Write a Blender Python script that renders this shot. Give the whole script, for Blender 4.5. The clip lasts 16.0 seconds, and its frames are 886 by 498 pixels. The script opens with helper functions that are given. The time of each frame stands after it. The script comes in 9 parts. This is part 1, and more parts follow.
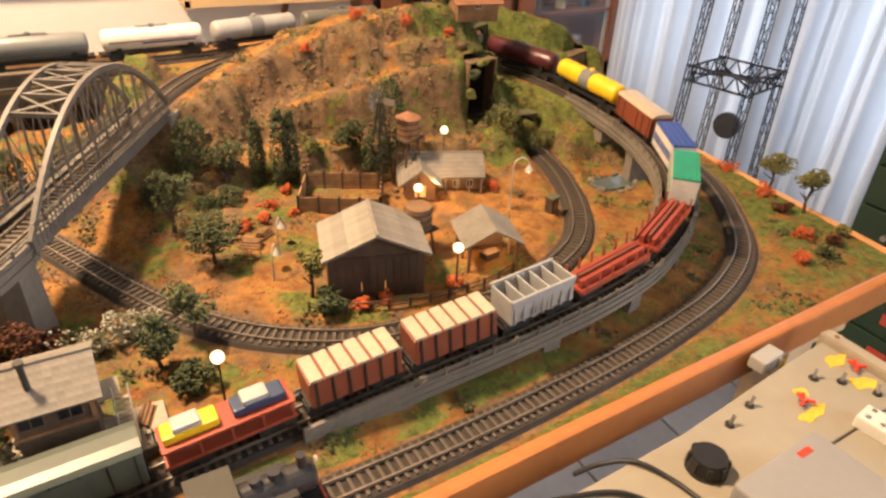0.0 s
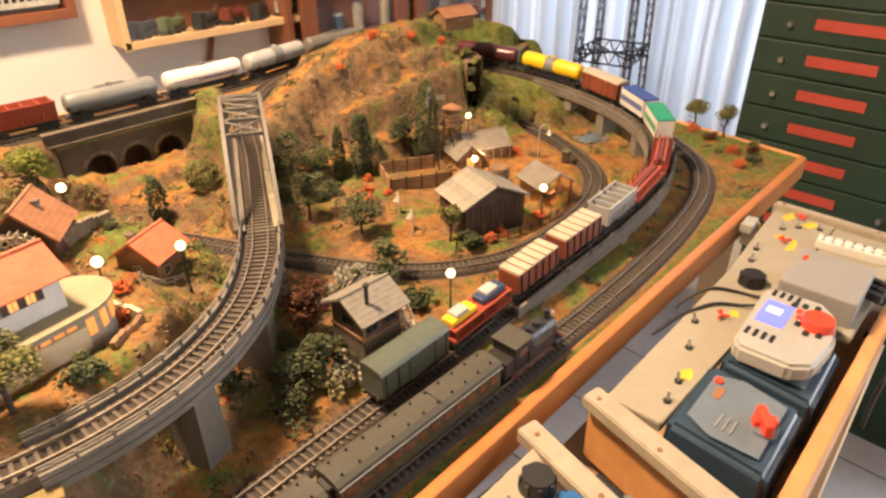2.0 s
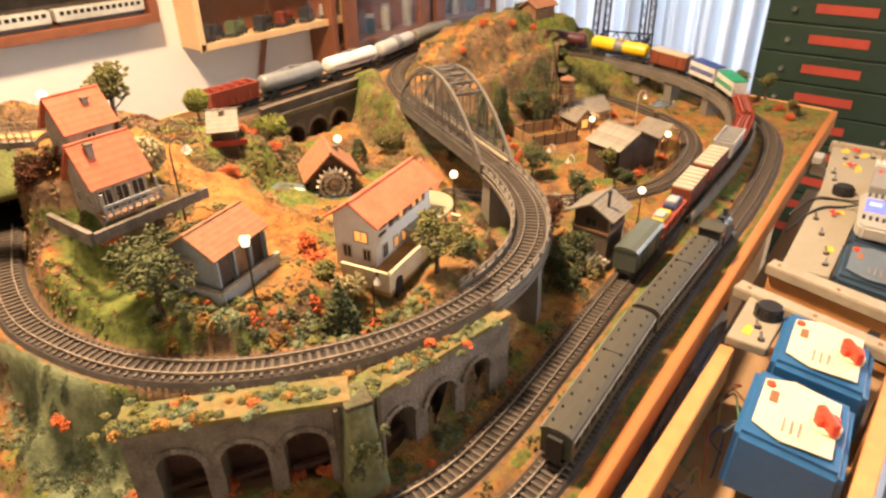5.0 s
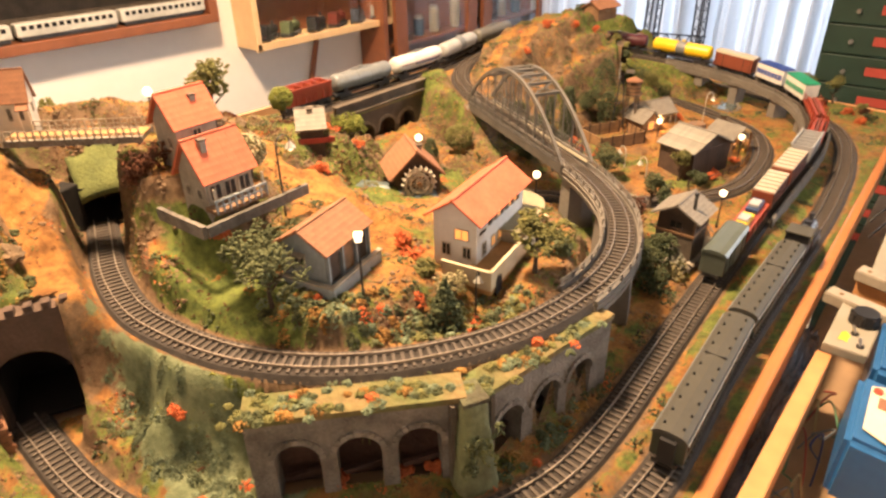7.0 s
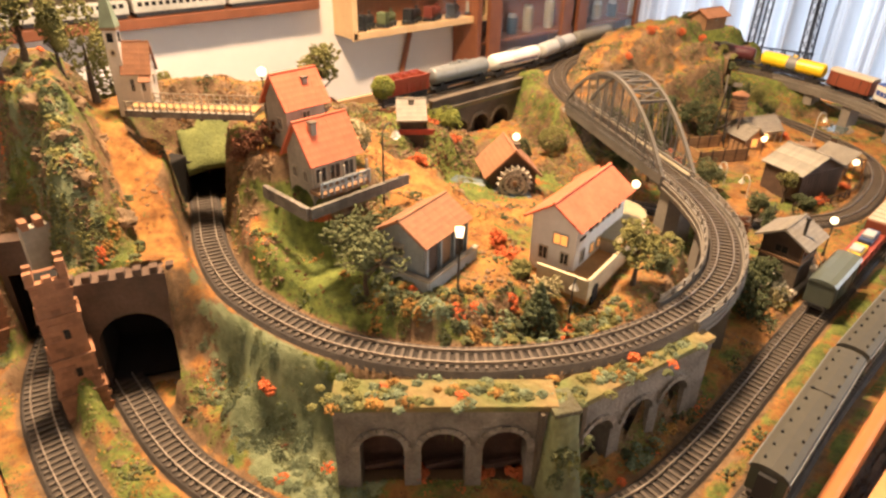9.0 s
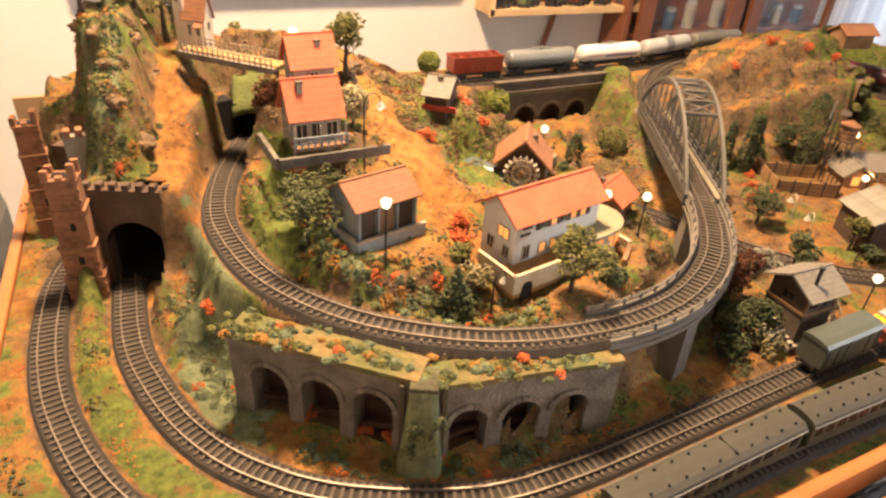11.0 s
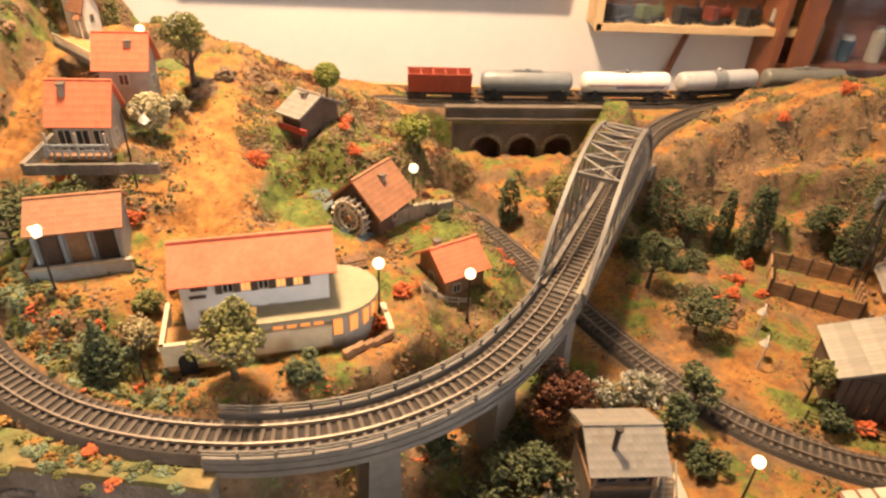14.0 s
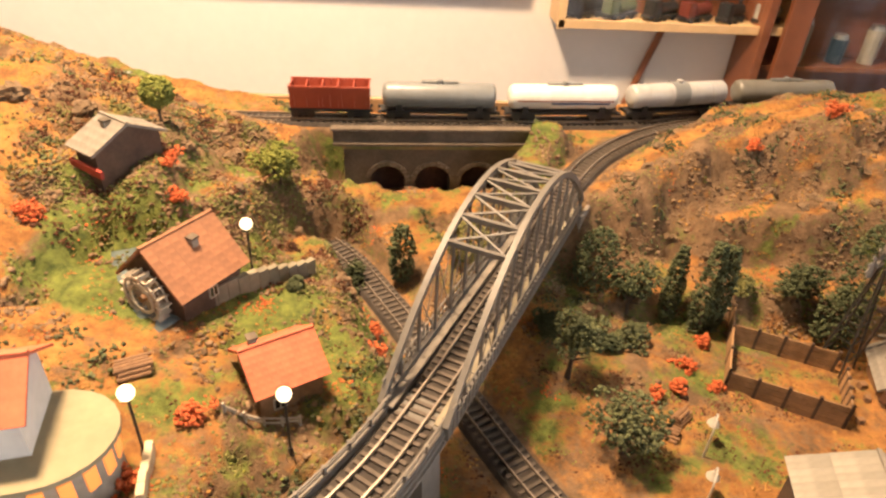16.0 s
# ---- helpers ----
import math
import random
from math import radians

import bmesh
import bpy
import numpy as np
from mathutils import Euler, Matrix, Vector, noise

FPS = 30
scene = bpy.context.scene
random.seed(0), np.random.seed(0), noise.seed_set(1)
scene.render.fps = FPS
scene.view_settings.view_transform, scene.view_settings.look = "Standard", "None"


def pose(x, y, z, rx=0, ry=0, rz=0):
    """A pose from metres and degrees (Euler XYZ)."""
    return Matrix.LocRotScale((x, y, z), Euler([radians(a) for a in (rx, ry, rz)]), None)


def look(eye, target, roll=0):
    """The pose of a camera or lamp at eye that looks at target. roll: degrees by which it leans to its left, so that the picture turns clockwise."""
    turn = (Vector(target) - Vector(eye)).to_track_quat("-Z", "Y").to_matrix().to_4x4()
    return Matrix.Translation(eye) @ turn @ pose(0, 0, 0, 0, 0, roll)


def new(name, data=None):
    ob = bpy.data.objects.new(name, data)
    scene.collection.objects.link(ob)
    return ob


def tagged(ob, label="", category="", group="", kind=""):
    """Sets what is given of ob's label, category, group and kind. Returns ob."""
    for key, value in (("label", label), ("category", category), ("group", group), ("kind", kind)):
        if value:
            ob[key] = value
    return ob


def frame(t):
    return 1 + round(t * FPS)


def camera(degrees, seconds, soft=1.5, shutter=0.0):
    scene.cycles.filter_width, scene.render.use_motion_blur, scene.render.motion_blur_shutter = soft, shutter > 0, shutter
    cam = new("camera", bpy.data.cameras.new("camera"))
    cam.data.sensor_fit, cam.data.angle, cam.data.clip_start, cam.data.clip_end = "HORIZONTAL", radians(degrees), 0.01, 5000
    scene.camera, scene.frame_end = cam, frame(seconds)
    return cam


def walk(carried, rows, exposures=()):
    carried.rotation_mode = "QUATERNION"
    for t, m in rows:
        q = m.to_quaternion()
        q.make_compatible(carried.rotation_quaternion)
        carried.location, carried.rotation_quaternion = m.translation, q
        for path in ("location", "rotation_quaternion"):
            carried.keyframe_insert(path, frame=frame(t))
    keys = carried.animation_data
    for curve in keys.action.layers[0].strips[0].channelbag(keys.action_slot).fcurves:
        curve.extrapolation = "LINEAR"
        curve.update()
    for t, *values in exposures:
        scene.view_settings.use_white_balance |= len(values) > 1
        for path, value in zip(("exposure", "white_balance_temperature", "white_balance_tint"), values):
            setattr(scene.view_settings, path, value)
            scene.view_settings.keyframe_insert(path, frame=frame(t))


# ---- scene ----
cam = camera(68.7, 16.0, soft=2.6)
PATH = [
    (0, (0.0034, -0.0592, 1.2973), (0.4997, 0.7918, 0.7039), 2.9),
    (0.5, (-0.0828, -0.0995, 1.3203), (0.464, 0.7291, 0.739), 1.3),
    (1, (-0.1765, -0.1213, 1.333), (0.3927, 0.69, 0.7499), 0.4),
    (1.5, (-0.2818, -0.1006, 1.3497), (0.3617, 0.6618, 0.7775), -0.0),
    (2, (-0.3921, -0.0753, 1.3491), (0.3076, 0.6308, 0.7712), -0.5),
    (2.5, (-0.4813, -0.0828, 1.3548), (0.2294, 0.6302, 0.7988), -0.6),
    (3, (-0.5664, -0.1046, 1.3479), (0.1334, 0.6176, 0.7902), -2.0),
    (3.5, (-0.64, -0.0834, 1.3468), (0.0845, 0.6158, 0.7907), -0.4),
    (4, (-0.7147, -0.0276, 1.3583), (0.0477, 0.6199, 0.7902), -1.3),
    (4.2, (-0.7429, -0.008, 1.3571), (0.0259, 0.629, 0.7867), -1.3),
    (6.3, (-0.8573, 0.0673, 1.3594), (-0.0788, 0.7026, 0.8), -0.9),
    (6.5, (-0.8625, 0.0765, 1.3565), (-0.0914, 0.721, 0.7971), -0.9),
    (7, (-0.8665, 0.0926, 1.3565), (-0.1173, 0.7596, 0.7948), -1.2),
    (7.5, (-0.87, 0.1069, 1.3531), (-0.1363, 0.7906, 0.7896), -0.5),
    (8, (-0.874, 0.1173, 1.3525), (-0.153, 0.8125, 0.7873), 0.3),
    (8.5, (-0.8826, 0.1207, 1.3537), (-0.1869, 0.8406, 0.7884), 0.5),
    (8.7, (-0.8872, 0.1225, 1.3519), (-0.2012, 0.8544, 0.7902), 0.6),
    (10.8, (-0.7423, 0.0121, 1.368), (-0.2852, 0.8774, 0.7637), 3.9),
    (11, (-0.7147, -0.0167, 1.3703), (-0.2938, 0.8648, 0.7637), 4.1),
    (11.5, (-0.6452, -0.0517, 1.3634), (-0.268, 0.847, 0.7528), 4.4),
    (12, (-0.5646, -0.0454, 1.3692), (-0.2547, 0.8821, 0.7637), 4.2),
    (12.5, (-0.4853, -0.0276, 1.3698), (-0.2357, 0.9171, 0.7631), 3.0),
    (13, (-0.414, -0.0172, 1.3698), (-0.2116, 0.9367, 0.7597), 2.7),
    (13.5, (-0.3249, 0.0006, 1.3726), (-0.1869, 0.9654, 0.7631), 3.0),
    (14, (-0.2346, 0.0259, 1.3703), (-0.169, 0.9913, 0.7493), 2.8),
    (14.5, (-0.1857, 0.0552, 1.36), (-0.1656, 1.016, 0.7287), 3.9),
    (15, (-0.1863, 0.0943, 1.3617), (-0.1627, 1.0586, 0.7356), 2.8),
    (15.5, (-0.1627, 0.153, 1.356), (-0.0782, 1.1126, 0.7275), 2.9),
    (16, (-0.0954, 0.226, 1.3376), (-0.0207, 1.1828, 0.7045), 3.3),
]
walk(cam, [(t, look(eye, target, roll)) for t, eye, target, roll in PATH],
     exposures=[(0, 0.26), (1.5, 0.30), (4.2, 0.34), (6.3, 0.40), (8.7, 0.38), (10.8, 0.28), (13.5, 0.24), (16.0, 0.26)])

# ---------------------------------------------------------------- light
world = bpy.data.worlds.new("sky")
scene.world = world
world.use_nodes = True
wn = world.node_tree.nodes
sky = wn.new("ShaderNodeTexSky")
sky.sky_type, sky.sun_disc = "NISHITA", False
sky.sun_elevation, sky.sun_rotation = radians(35), radians(100)
world.node_tree.links.new(sky.outputs[0], wn["Background"].inputs[0])
wn["Background"].inputs[1].default_value = 0.12


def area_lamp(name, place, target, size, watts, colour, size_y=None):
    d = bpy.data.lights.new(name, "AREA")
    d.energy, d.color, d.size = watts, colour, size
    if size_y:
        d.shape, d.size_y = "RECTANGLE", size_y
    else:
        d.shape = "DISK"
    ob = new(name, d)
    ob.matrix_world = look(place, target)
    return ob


area_lamp("ceiling_lamp_light", (-0.42, 0.86, 2.40), (-0.42, 0.86, 0.0), 0.24, 84, (1.0, 0.680, 0.415))
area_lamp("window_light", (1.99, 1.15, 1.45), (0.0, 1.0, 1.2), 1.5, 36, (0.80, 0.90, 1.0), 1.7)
area_lamp("second_window_light", (1.99, -1.05, 1.30), (0.0, -0.4, 0.3), 1.0, 48, (0.92, 0.94, 1.0), 1.6)


# ---------------------------------------------------------------- materials
def mat(name, colour, rough=0.7, metal=0.0, vary=0.25, grain=250.0, bump=0.3, colour2=None, emit=0.0, depth=0.0006, trans=0.0, rand=0.0, ramp=(0.35, 0.65)):
    """A painted or natural surface, with broad and fine variation and a fine relief; sizes are per metre."""
    m = bpy.data.materials.new(name)
    m.use_nodes = True
    nt = m.node_tree
    n, l = nt.nodes, nt.links
    b = n["Principled BSDF"]
    tc = n.new("ShaderNodeTexCoord")
    big, fine = n.new("ShaderNodeTexNoise"), n.new("ShaderNodeTexNoise")
    for node, sc, det in ((big, grain * 0.13, 3.0), (fine, grain, 4.0)):
        node.inputs["Scale"].default_value = sc
        node.inputs["Detail"].default_value = det
        l.new(tc.outputs["Object"], node.inputs["Vector"])
    rampn = n.new("ShaderNodeValToRGB")
    c2 = colour2 or tuple(c * (1 - vary) for c in colour)
    rampn.color_ramp.elements[0].position, rampn.color_ramp.elements[1].position = ramp
    rampn.color_ramp.elements[0].color, rampn.color_ramp.elements[1].color = (*c2, 1), (*colour, 1)
    l.new(big.outputs[0], rampn.inputs[0])
    hsv = n.new("ShaderNodeHueSaturation")
    l.new(rampn.outputs[0], hsv.inputs["Color"])
    mr = n.new("ShaderNodeMapRange")
    mr.inputs["To Min"].default_value, mr.inputs["To Max"].default_value = 1 - vary, 1 + vary
    l.new(fine.outputs[0], mr.inputs["Value"])
    val = mr.outputs[0]
    if rand:
        oi, ge = n.new("ShaderNodeObjectInfo"), n.new("ShaderNodeNewGeometry")
        ad, m2, mu = n.new("ShaderNodeMath"), n.new("ShaderNodeMapRange"), n.new("ShaderNodeMath")
        ad.operation, mu.operation = "PINGPONG", "MULTIPLY"
        ad2 = n.new("ShaderNodeMath")
        l.new(oi.outputs["Random"], ad2.inputs[0]), l.new(ge.outputs["Random Per Island"], ad2.inputs[1])
        l.new(ad2.outputs[0], ad.inputs[0])
        ad.inputs[1].default_value = 1.0
        m2.inputs["To Min"].default_value, m2.inputs["To Max"].default_value = 1 - rand, 1 + rand
        l.new(ad.outputs[0], m2.inputs["Value"]), l.new(m2.outputs[0], mu.inputs[0]), l.new(val, mu.inputs[1])
        val = mu.outputs[0]
    l.new(val, hsv.inputs["Value"])
    l.new(hsv.outputs[0], b.inputs["Base Color"])
    b.inputs["Roughness"].default_value, b.inputs["Metallic"].default_value = rough, metal
    if bump:
        bp = n.new("ShaderNodeBump")
        bp.inputs["Strength"].default_value, bp.inputs["Distance"].default_value = bump, depth
        l.new(fine.outputs[0], bp.inputs["Height"]), l.new(bp.outputs[0], b.inputs["Normal"])
    if emit:
        b.inputs["Emission Color"].default_value, b.inputs["Emission Strength"].default_value = (*colour, 1), emit
    if trans:
        b.inputs["Transmission Weight"].default_value = trans
    return m


def terrain_material():
    """Scenic ground: ochre soil, flocked grass and brown earth in patches, steep places bare."""
    m = bpy.data.materials.new("scenic_ground")
    m.use_nodes = True
    n, l = m.node_tree.nodes, m.node_tree.links
    b = n["Principled BSDF"]
    b.inputs["Roughness"].default_value = 0.95
    b.inputs["Specular IOR Level"].default_value = 0.1
    tc = n.new("ShaderNodeTexCoord")

    def nz(sc, det=4.0, rough=0.6):
        x = n.new("ShaderNodeTexNoise")
        x.inputs["Scale"].default_value, x.inputs["Detail"].default_value, x.inputs["Roughness"].default_value = sc, det, rough
        l.new(tc.outputs["Object"], x.inputs["Vector"])
        return x.outputs[0]

    def ramp(src, p0, p1, c0=(0, 0, 0), c1=(1, 1, 1)):
        r = n.new("ShaderNodeValToRGB")
        r.color_ramp.elements[0].position, r.color_ramp.elements[1].position = p0, p1
        r.color_ramp.elements[0].color, r.color_ramp.elements[1].color = (*c0, 1), (*c1, 1)
        l.new(src, r.inputs[0])
        return r.outputs[0]

    def mix(f, a, c):
        x = n.new("ShaderNodeMix")
        x.data_type = "RGBA"
        l.new(f, x.inputs[0]), l.new(a, x.inputs[6]), l.new(c, x.inputs[7])
        return x.outputs[2]

    def math_(op, a, c):
        x = n.new("ShaderNodeMath")
        x.operation, x.use_clamp = op, True
        l.new(a, x.inputs[0])
        if isinstance(c, float):
            x.inputs[1].default_value = c
        else:
            l.new(c, x.inputs[1])
        return x.outputs[0]

    soil = ramp(nz(38, 7, 0.72), 0.36, 0.64, (0.165, 0.076, 0.029), (0.425, 0.208, 0.064))
    earth = ramp(nz(60, 5, 0.7), 0.3, 0.7, (0.085, 0.055, 0.032), (0.235, 0.150, 0.085))
    grass = ramp(nz(90, 5, 0.7), 0.32, 0.66, (0.050, 0.068, 0.022), (0.175, 0.200, 0.050))
    at = n.new("ShaderNodeAttribute")
    at.attribute_name = "cover"
    sep = n.new("ShaderNodeSeparateColor")
    l.new(at.outputs["Color"], sep.inputs[0])
    gm = ramp(math_("ADD", nz(19, 7, 0.72), sep.outputs[0]), 0.905, 1.005)
    em = ramp(math_("ADD", nz(26, 7, 0.75), sep.outputs[1]), 0.87, 1.03)
    col = mix(em, soil, earth)
    col = mix(gm, col, grass)
    moss = ramp(nz(34, 5, 0.7), 0.3, 0.72, (0.085, 0.105, 0.055), (0.25, 0.275, 0.155))
    mm = ramp(math_("ADD", nz(40, 5, 0.7), sep.outputs[2]), 0.92, 1.06)
    col = mix(mm, col, moss)
    fleck = ramp(nz(170, 3), 0.60, 0.68)
    dark = n.new("ShaderNodeRGB")
    dark.outputs[0].default_value = (0.06, 0.045, 0.025, 1)
    col = mix(math_("MULTIPLY", fleck, 0.38), col, dark.outputs[0])
    l.new(col, b.inputs["Base Color"])
    bp = n.new("ShaderNodeBump")
    bp.inputs["Strength"].default_value, bp.inputs["Distance"].default_value = 0.85, 0.003
    l.new(nz(420, 4, 0.7), bp.inputs["Height"]), l.new(bp.outputs[0], b.inputs["Normal"])
    return m


M = {
    "ground": terrain_material(),
    "ballast": mat("ballast_bed", (0.046, 0.037, 0.030), 0.95, vary=0.4, grain=700, bump=0.9, depth=0.001),
    "sleeper": mat("dark_sleeper_plastic", (0.092, 0.072, 0.054), 0.8, grain=500),
    "rail": mat("brown_steel_rail", (0.33, 0.28, 0.23), 0.40, 0.75, grain=300, bump=0.1),
    "stone": mat("grey_arcade_stone", (0.225, 0.195, 0.160), 0.9, vary=0.45, grain=330, bump=1.0, depth=0.0022, rand=0.2, colour2=(0.125, 0.105, 0.082)),
    "stone_dk": mat("dark_brown_stone", (0.11, 0.085, 0.06), 0.9, vary=0.35, grain=260, bump=0.8, depth=0.001, rand=0.2),
    "concrete": mat("grey_viaduct_plastic", (0.165, 0.146, 0.120), 0.75, vary=0.25, grain=160, bump=0.3, rand=0.08),
    "bridge": mat("grey_bridge_steel", (0.135, 0.123, 0.106), 0.55, 0.1, vary=0.2, grain=200, bump=0.15),
    "brick": mat("brown_brick", (0.27, 0.125, 0.065), 0.9, vary=0.3, grain=260, bump=0.7, depth=0.001, rand=0.25),
    # near-black that paints the darkness inside bores and other openings
    "black": mat("opening_shade_black", (0.008, 0.006, 0.005), 0.95, bump=0.0),
    "roof_red": mat("orange_red_roof_tile", (0.47, 0.120, 0.056), 0.75, vary=0.28, grain=220, bump=0.3, colour2=(0.40, 0.095, 0.042), rand=0.12),
    "roof_brown": mat("rust_brown_roof_tile", (0.25, 0.11, 0.052), 0.75, vary=0.25, grain=220, bump=0.35, rand=0.12),
    "roof_grey": mat("grey_slate_roof", (0.19, 0.17, 0.14), 0.8, vary=0.25, grain=220, bump=0.4, rand=0.12),
    "roof_pale": mat("pale_grey_roof_board", (0.24, 0.22, 0.18), 0.75, vary=0.25, grain=160, rand=0.1),
    "plaster": mat("cream_plaster", (0.66, 0.60, 0.50), 0.8, vary=0.15, grain=150),
    "plaster_grey": mat("weathered_grey_plaster", (0.32, 0.28, 0.22), 0.85, vary=0.3, grain=180),
    "timber": mat("dark_brown_timber", (0.075, 0.045, 0.028), 0.8, vary=0.35, grain=300, bump=0.5, rand=0.2),
    "timber_mid": mat("brown_timber", (0.21, 0.115, 0.055), 0.8, vary=0.35, grain=300, bump=0.5, rand=0.2),
    "timber_pale": mat("weathered_pale_timber", (0.40, 0.35, 0.27), 0.8, vary=0.25, grain=300, rand=0.15),
    "glass_dark": mat("dark_window_pane", (0.02, 0.02, 0.022), 0.12, bump=0.0),
    "glow": mat("lit_window_pane", (1.0, 0.42, 0.10), 0.5, emit=0.75, bump=0.0, vary=0.0),
    "bulb": mat("lit_lamp_globe", (1.0, 0.80, 0.50), 0.4, emit=2.2, bump=0.0, vary=0.0),
    "lamp_iron": mat("lamp_post_metal", (0.05, 0.045, 0.04), 0.5, 0.5, bump=0.0),
    "lamp_pale": mat("pale_lamp_post", (0.50, 0.47, 0.40), 0.5, 0.2, bump=0.0),
    "wood_rail": mat("varnished_orange_wood", (0.43, 0.165, 0.052), 0.28, vary=0.2, grain=70, bump=0.08, colour2=(0.40, 0.15, 0.05)),
    "wood_desk": mat("pale_orange_desk_wood", (0.60, 0.30, 0.11), 0.45, vary=0.2, grain=60, bump=0.12, colour2=(0.48, 0.22, 0.08)),
    "wood_raw": mat("raw_pine", (0.62, 0.45, 0.27), 0.6, vary=0.15, grain=80, bump=0.12),
    "panel": mat("cream_control_panel", (0.31, 0.275, 0.205), 0.5, vary=0.08, grain=60, bump=0.05),
    "wall": mat("white_wall_paint", (0.72, 0.69, 0.65), 0.85, vary=0.04, grain=40, bump=0.15),
    "cabinet": mat("brown_varnished_cabinet_wood", (0.23, 0.085, 0.04), 0.35, vary=0.25, grain=30, bump=0.08),
    "case": mat("light_birch_case", (0.68, 0.47, 0.25), 0.5, vary=0.12, grain=50, bump=0.06),
    "green": mat("dark_green_cabinet_paint", (0.013, 0.036, 0.021), 0.5, vary=0.2, grain=40, bump=0.05),
    "red_label": mat("red_label_strip", (0.38, 0.05, 0.03), 0.6, vary=0.15, grain=90, bump=0.0),
    "tile": mat("grey_blue_floor_tile", (0.50, 0.52, 0.56), 0.45, vary=0.12, grain=30, bump=0.1, rand=0.06),
    "grout": mat("dark_floor_grout", (0.16, 0.16, 0.16), 0.9, bump=0.2),
    "pylon": mat("dark_blue_black_steel", (0.045, 0.052, 0.07), 0.45, 0.5, bump=0.05),
    "blue": mat("blue_transformer_plastic", (0.025, 0.115, 0.29), 0.35, vary=0.12, grain=120, bump=0.08),
    "navy": mat("dark_slate_blue_plastic", (0.03, 0.055, 0.085), 0.35, vary=0.12, grain=120, bump=0.08),
    "greyplastic": mat("warm_grey_plastic", (0.35, 0.34, 0.305), 0.45, vary=0.06, grain=120, bump=0.06),
    "greybox": mat("mid_grey_plastic", (0.26, 0.25, 0.235), 0.45, vary=0.06, grain=120, bump=0.06),
    "redknob": mat("red_plastic_knob", (0.70, 0.06, 0.03), 0.35, vary=0.08, bump=0.0),
    "screen": mat("blue_lit_screen", (0.10, 0.12, 0.95), 0.3, emit=1.6, bump=0.0, vary=0.0),
    "rubber": mat("black_rubber", (0.014, 0.013, 0.013), 0.5, bump=0.1),
    "chrome": mat("brushed_steel", (0.55, 0.53, 0.50), 0.3, 0.9, bump=0.05),
    "curtain": mat("white_net_curtain", (0.49, 0.52, 0.57), 0.9, vary=0.05, grain=60, bump=0.1),
    "board": mat("layout_board_ply", (0.34, 0.22, 0.12), 0.7, vary=0.2, grain=60),
    "water": mat("pond_water", (0.10, 0.13, 0.13), 0.08, vary=0.2, grain=40, bump=0.1),
    "bluegrey": mat("weathered_blue_grey_paint", (0.27, 0.30, 0.31), 0.7, vary=0.25, grain=200),
    "stream": mat("pale_blue_stream", (0.13, 0.17, 0.175), 0.30, vary=0.2, grain=120, bump=0.2),
}
# net curtain lets the window's light through
_cn = M["curtain"].node_tree
_tr, _mx = _cn.nodes.new("ShaderNodeBsdfTranslucent"), _cn.nodes.new("ShaderNodeMixShader")
_tr.inputs[0].default_value = (0.55, 0.59, 0.66, 1)
_mx.inputs[0].default_value = 0.32
_cn.links.new(_cn.nodes["Principled BSDF"].outputs[0], _mx.inputs[1])
_cn.links.new(_tr.outputs[0], _mx.inputs[2])
_cn.links.new(_mx.outputs[0], _cn.nodes["Material Output"].inputs[0])


# ---------------------------------------------------------------- building kit
def thing(name, place=(0, 0, 0), turn=0.0, label="", category="", group="", kind=""):
    ob = new(name)
    ob.empty_display_size = 0.01
    ob.matrix_world = pose(*place, 0, 0, turn)
    return tagged(ob, label, category, group, kind)


def part(name, bm, material, parent=None, label="", smooth=False, kind=""):
    me = bpy.data.meshes.new(name)
    bm.to_mesh(me)
    bm.free()
    me.materials.append(material)
    if smooth:
        me.shade_smooth()
    ob = new(name, me)
    ob.parent = parent
    return tagged(ob, label, kind=kind)


def box(bm, c, s, turn=0.0, bevel=0.0):
    m = pose(*c, 0, 0, turn) @ Matrix.Diagonal((*s, 1))
    r = bmesh.ops.create_cube(bm, size=1.0, matrix=m)
    if bevel:
        es = list({e for v in r["verts"] for e in v.link_edges})
        bmesh.ops.bevel(bm, geom=es, offset=bevel, segments=2, affect="EDGES", profile=0.6)


def bmnew():
    return bmesh.new()


def boxpart(name, c, s, material, parent, turn=0.0, bevel=0.0, label=""):
    bm = bmesh.new()
    box(bm, c, s, turn, bevel)
    return part(name, bm, material, parent, label)


def cyl(bm, a, b, r1, r2=None, seg=12, caps=True):
    a, b = Vector(a), Vector(b)
    d = b - a
    m = Matrix.Translation((a + b) / 2) @ d.to_track_quat("Z", "Y").to_matrix().to_4x4()
    return bmesh.ops.create_cone(bm, cap_ends=caps, segments=seg, radius1=r1, radius2=r1 if r2 is None else r2, depth=d.length, matrix=m)


def ball(bm, c, r, sub=2, squash=1.0):
    bmesh.ops.create_icosphere(bm, subdivisions=sub, radius=r, matrix=Matrix.Translation(c) @ Matrix.Diagonal((1, 1, squash, 1)))


def prism(bm, outline, z0, z1):
    """An upright solid on a plan outline (counter-clockwise)."""
    lo = [bm.verts.new((x, y, z0)) for x, y in outline]
    hi = [bm.verts.new((x, y, z1)) for x, y in outline]
    bm.faces.new(lo[::-1]), bm.faces.new(hi)
    for i in range(len(lo)):
        j = (i + 1) % len(lo)
        bm.faces.new((lo[i], lo[j], hi[j], hi[i]))


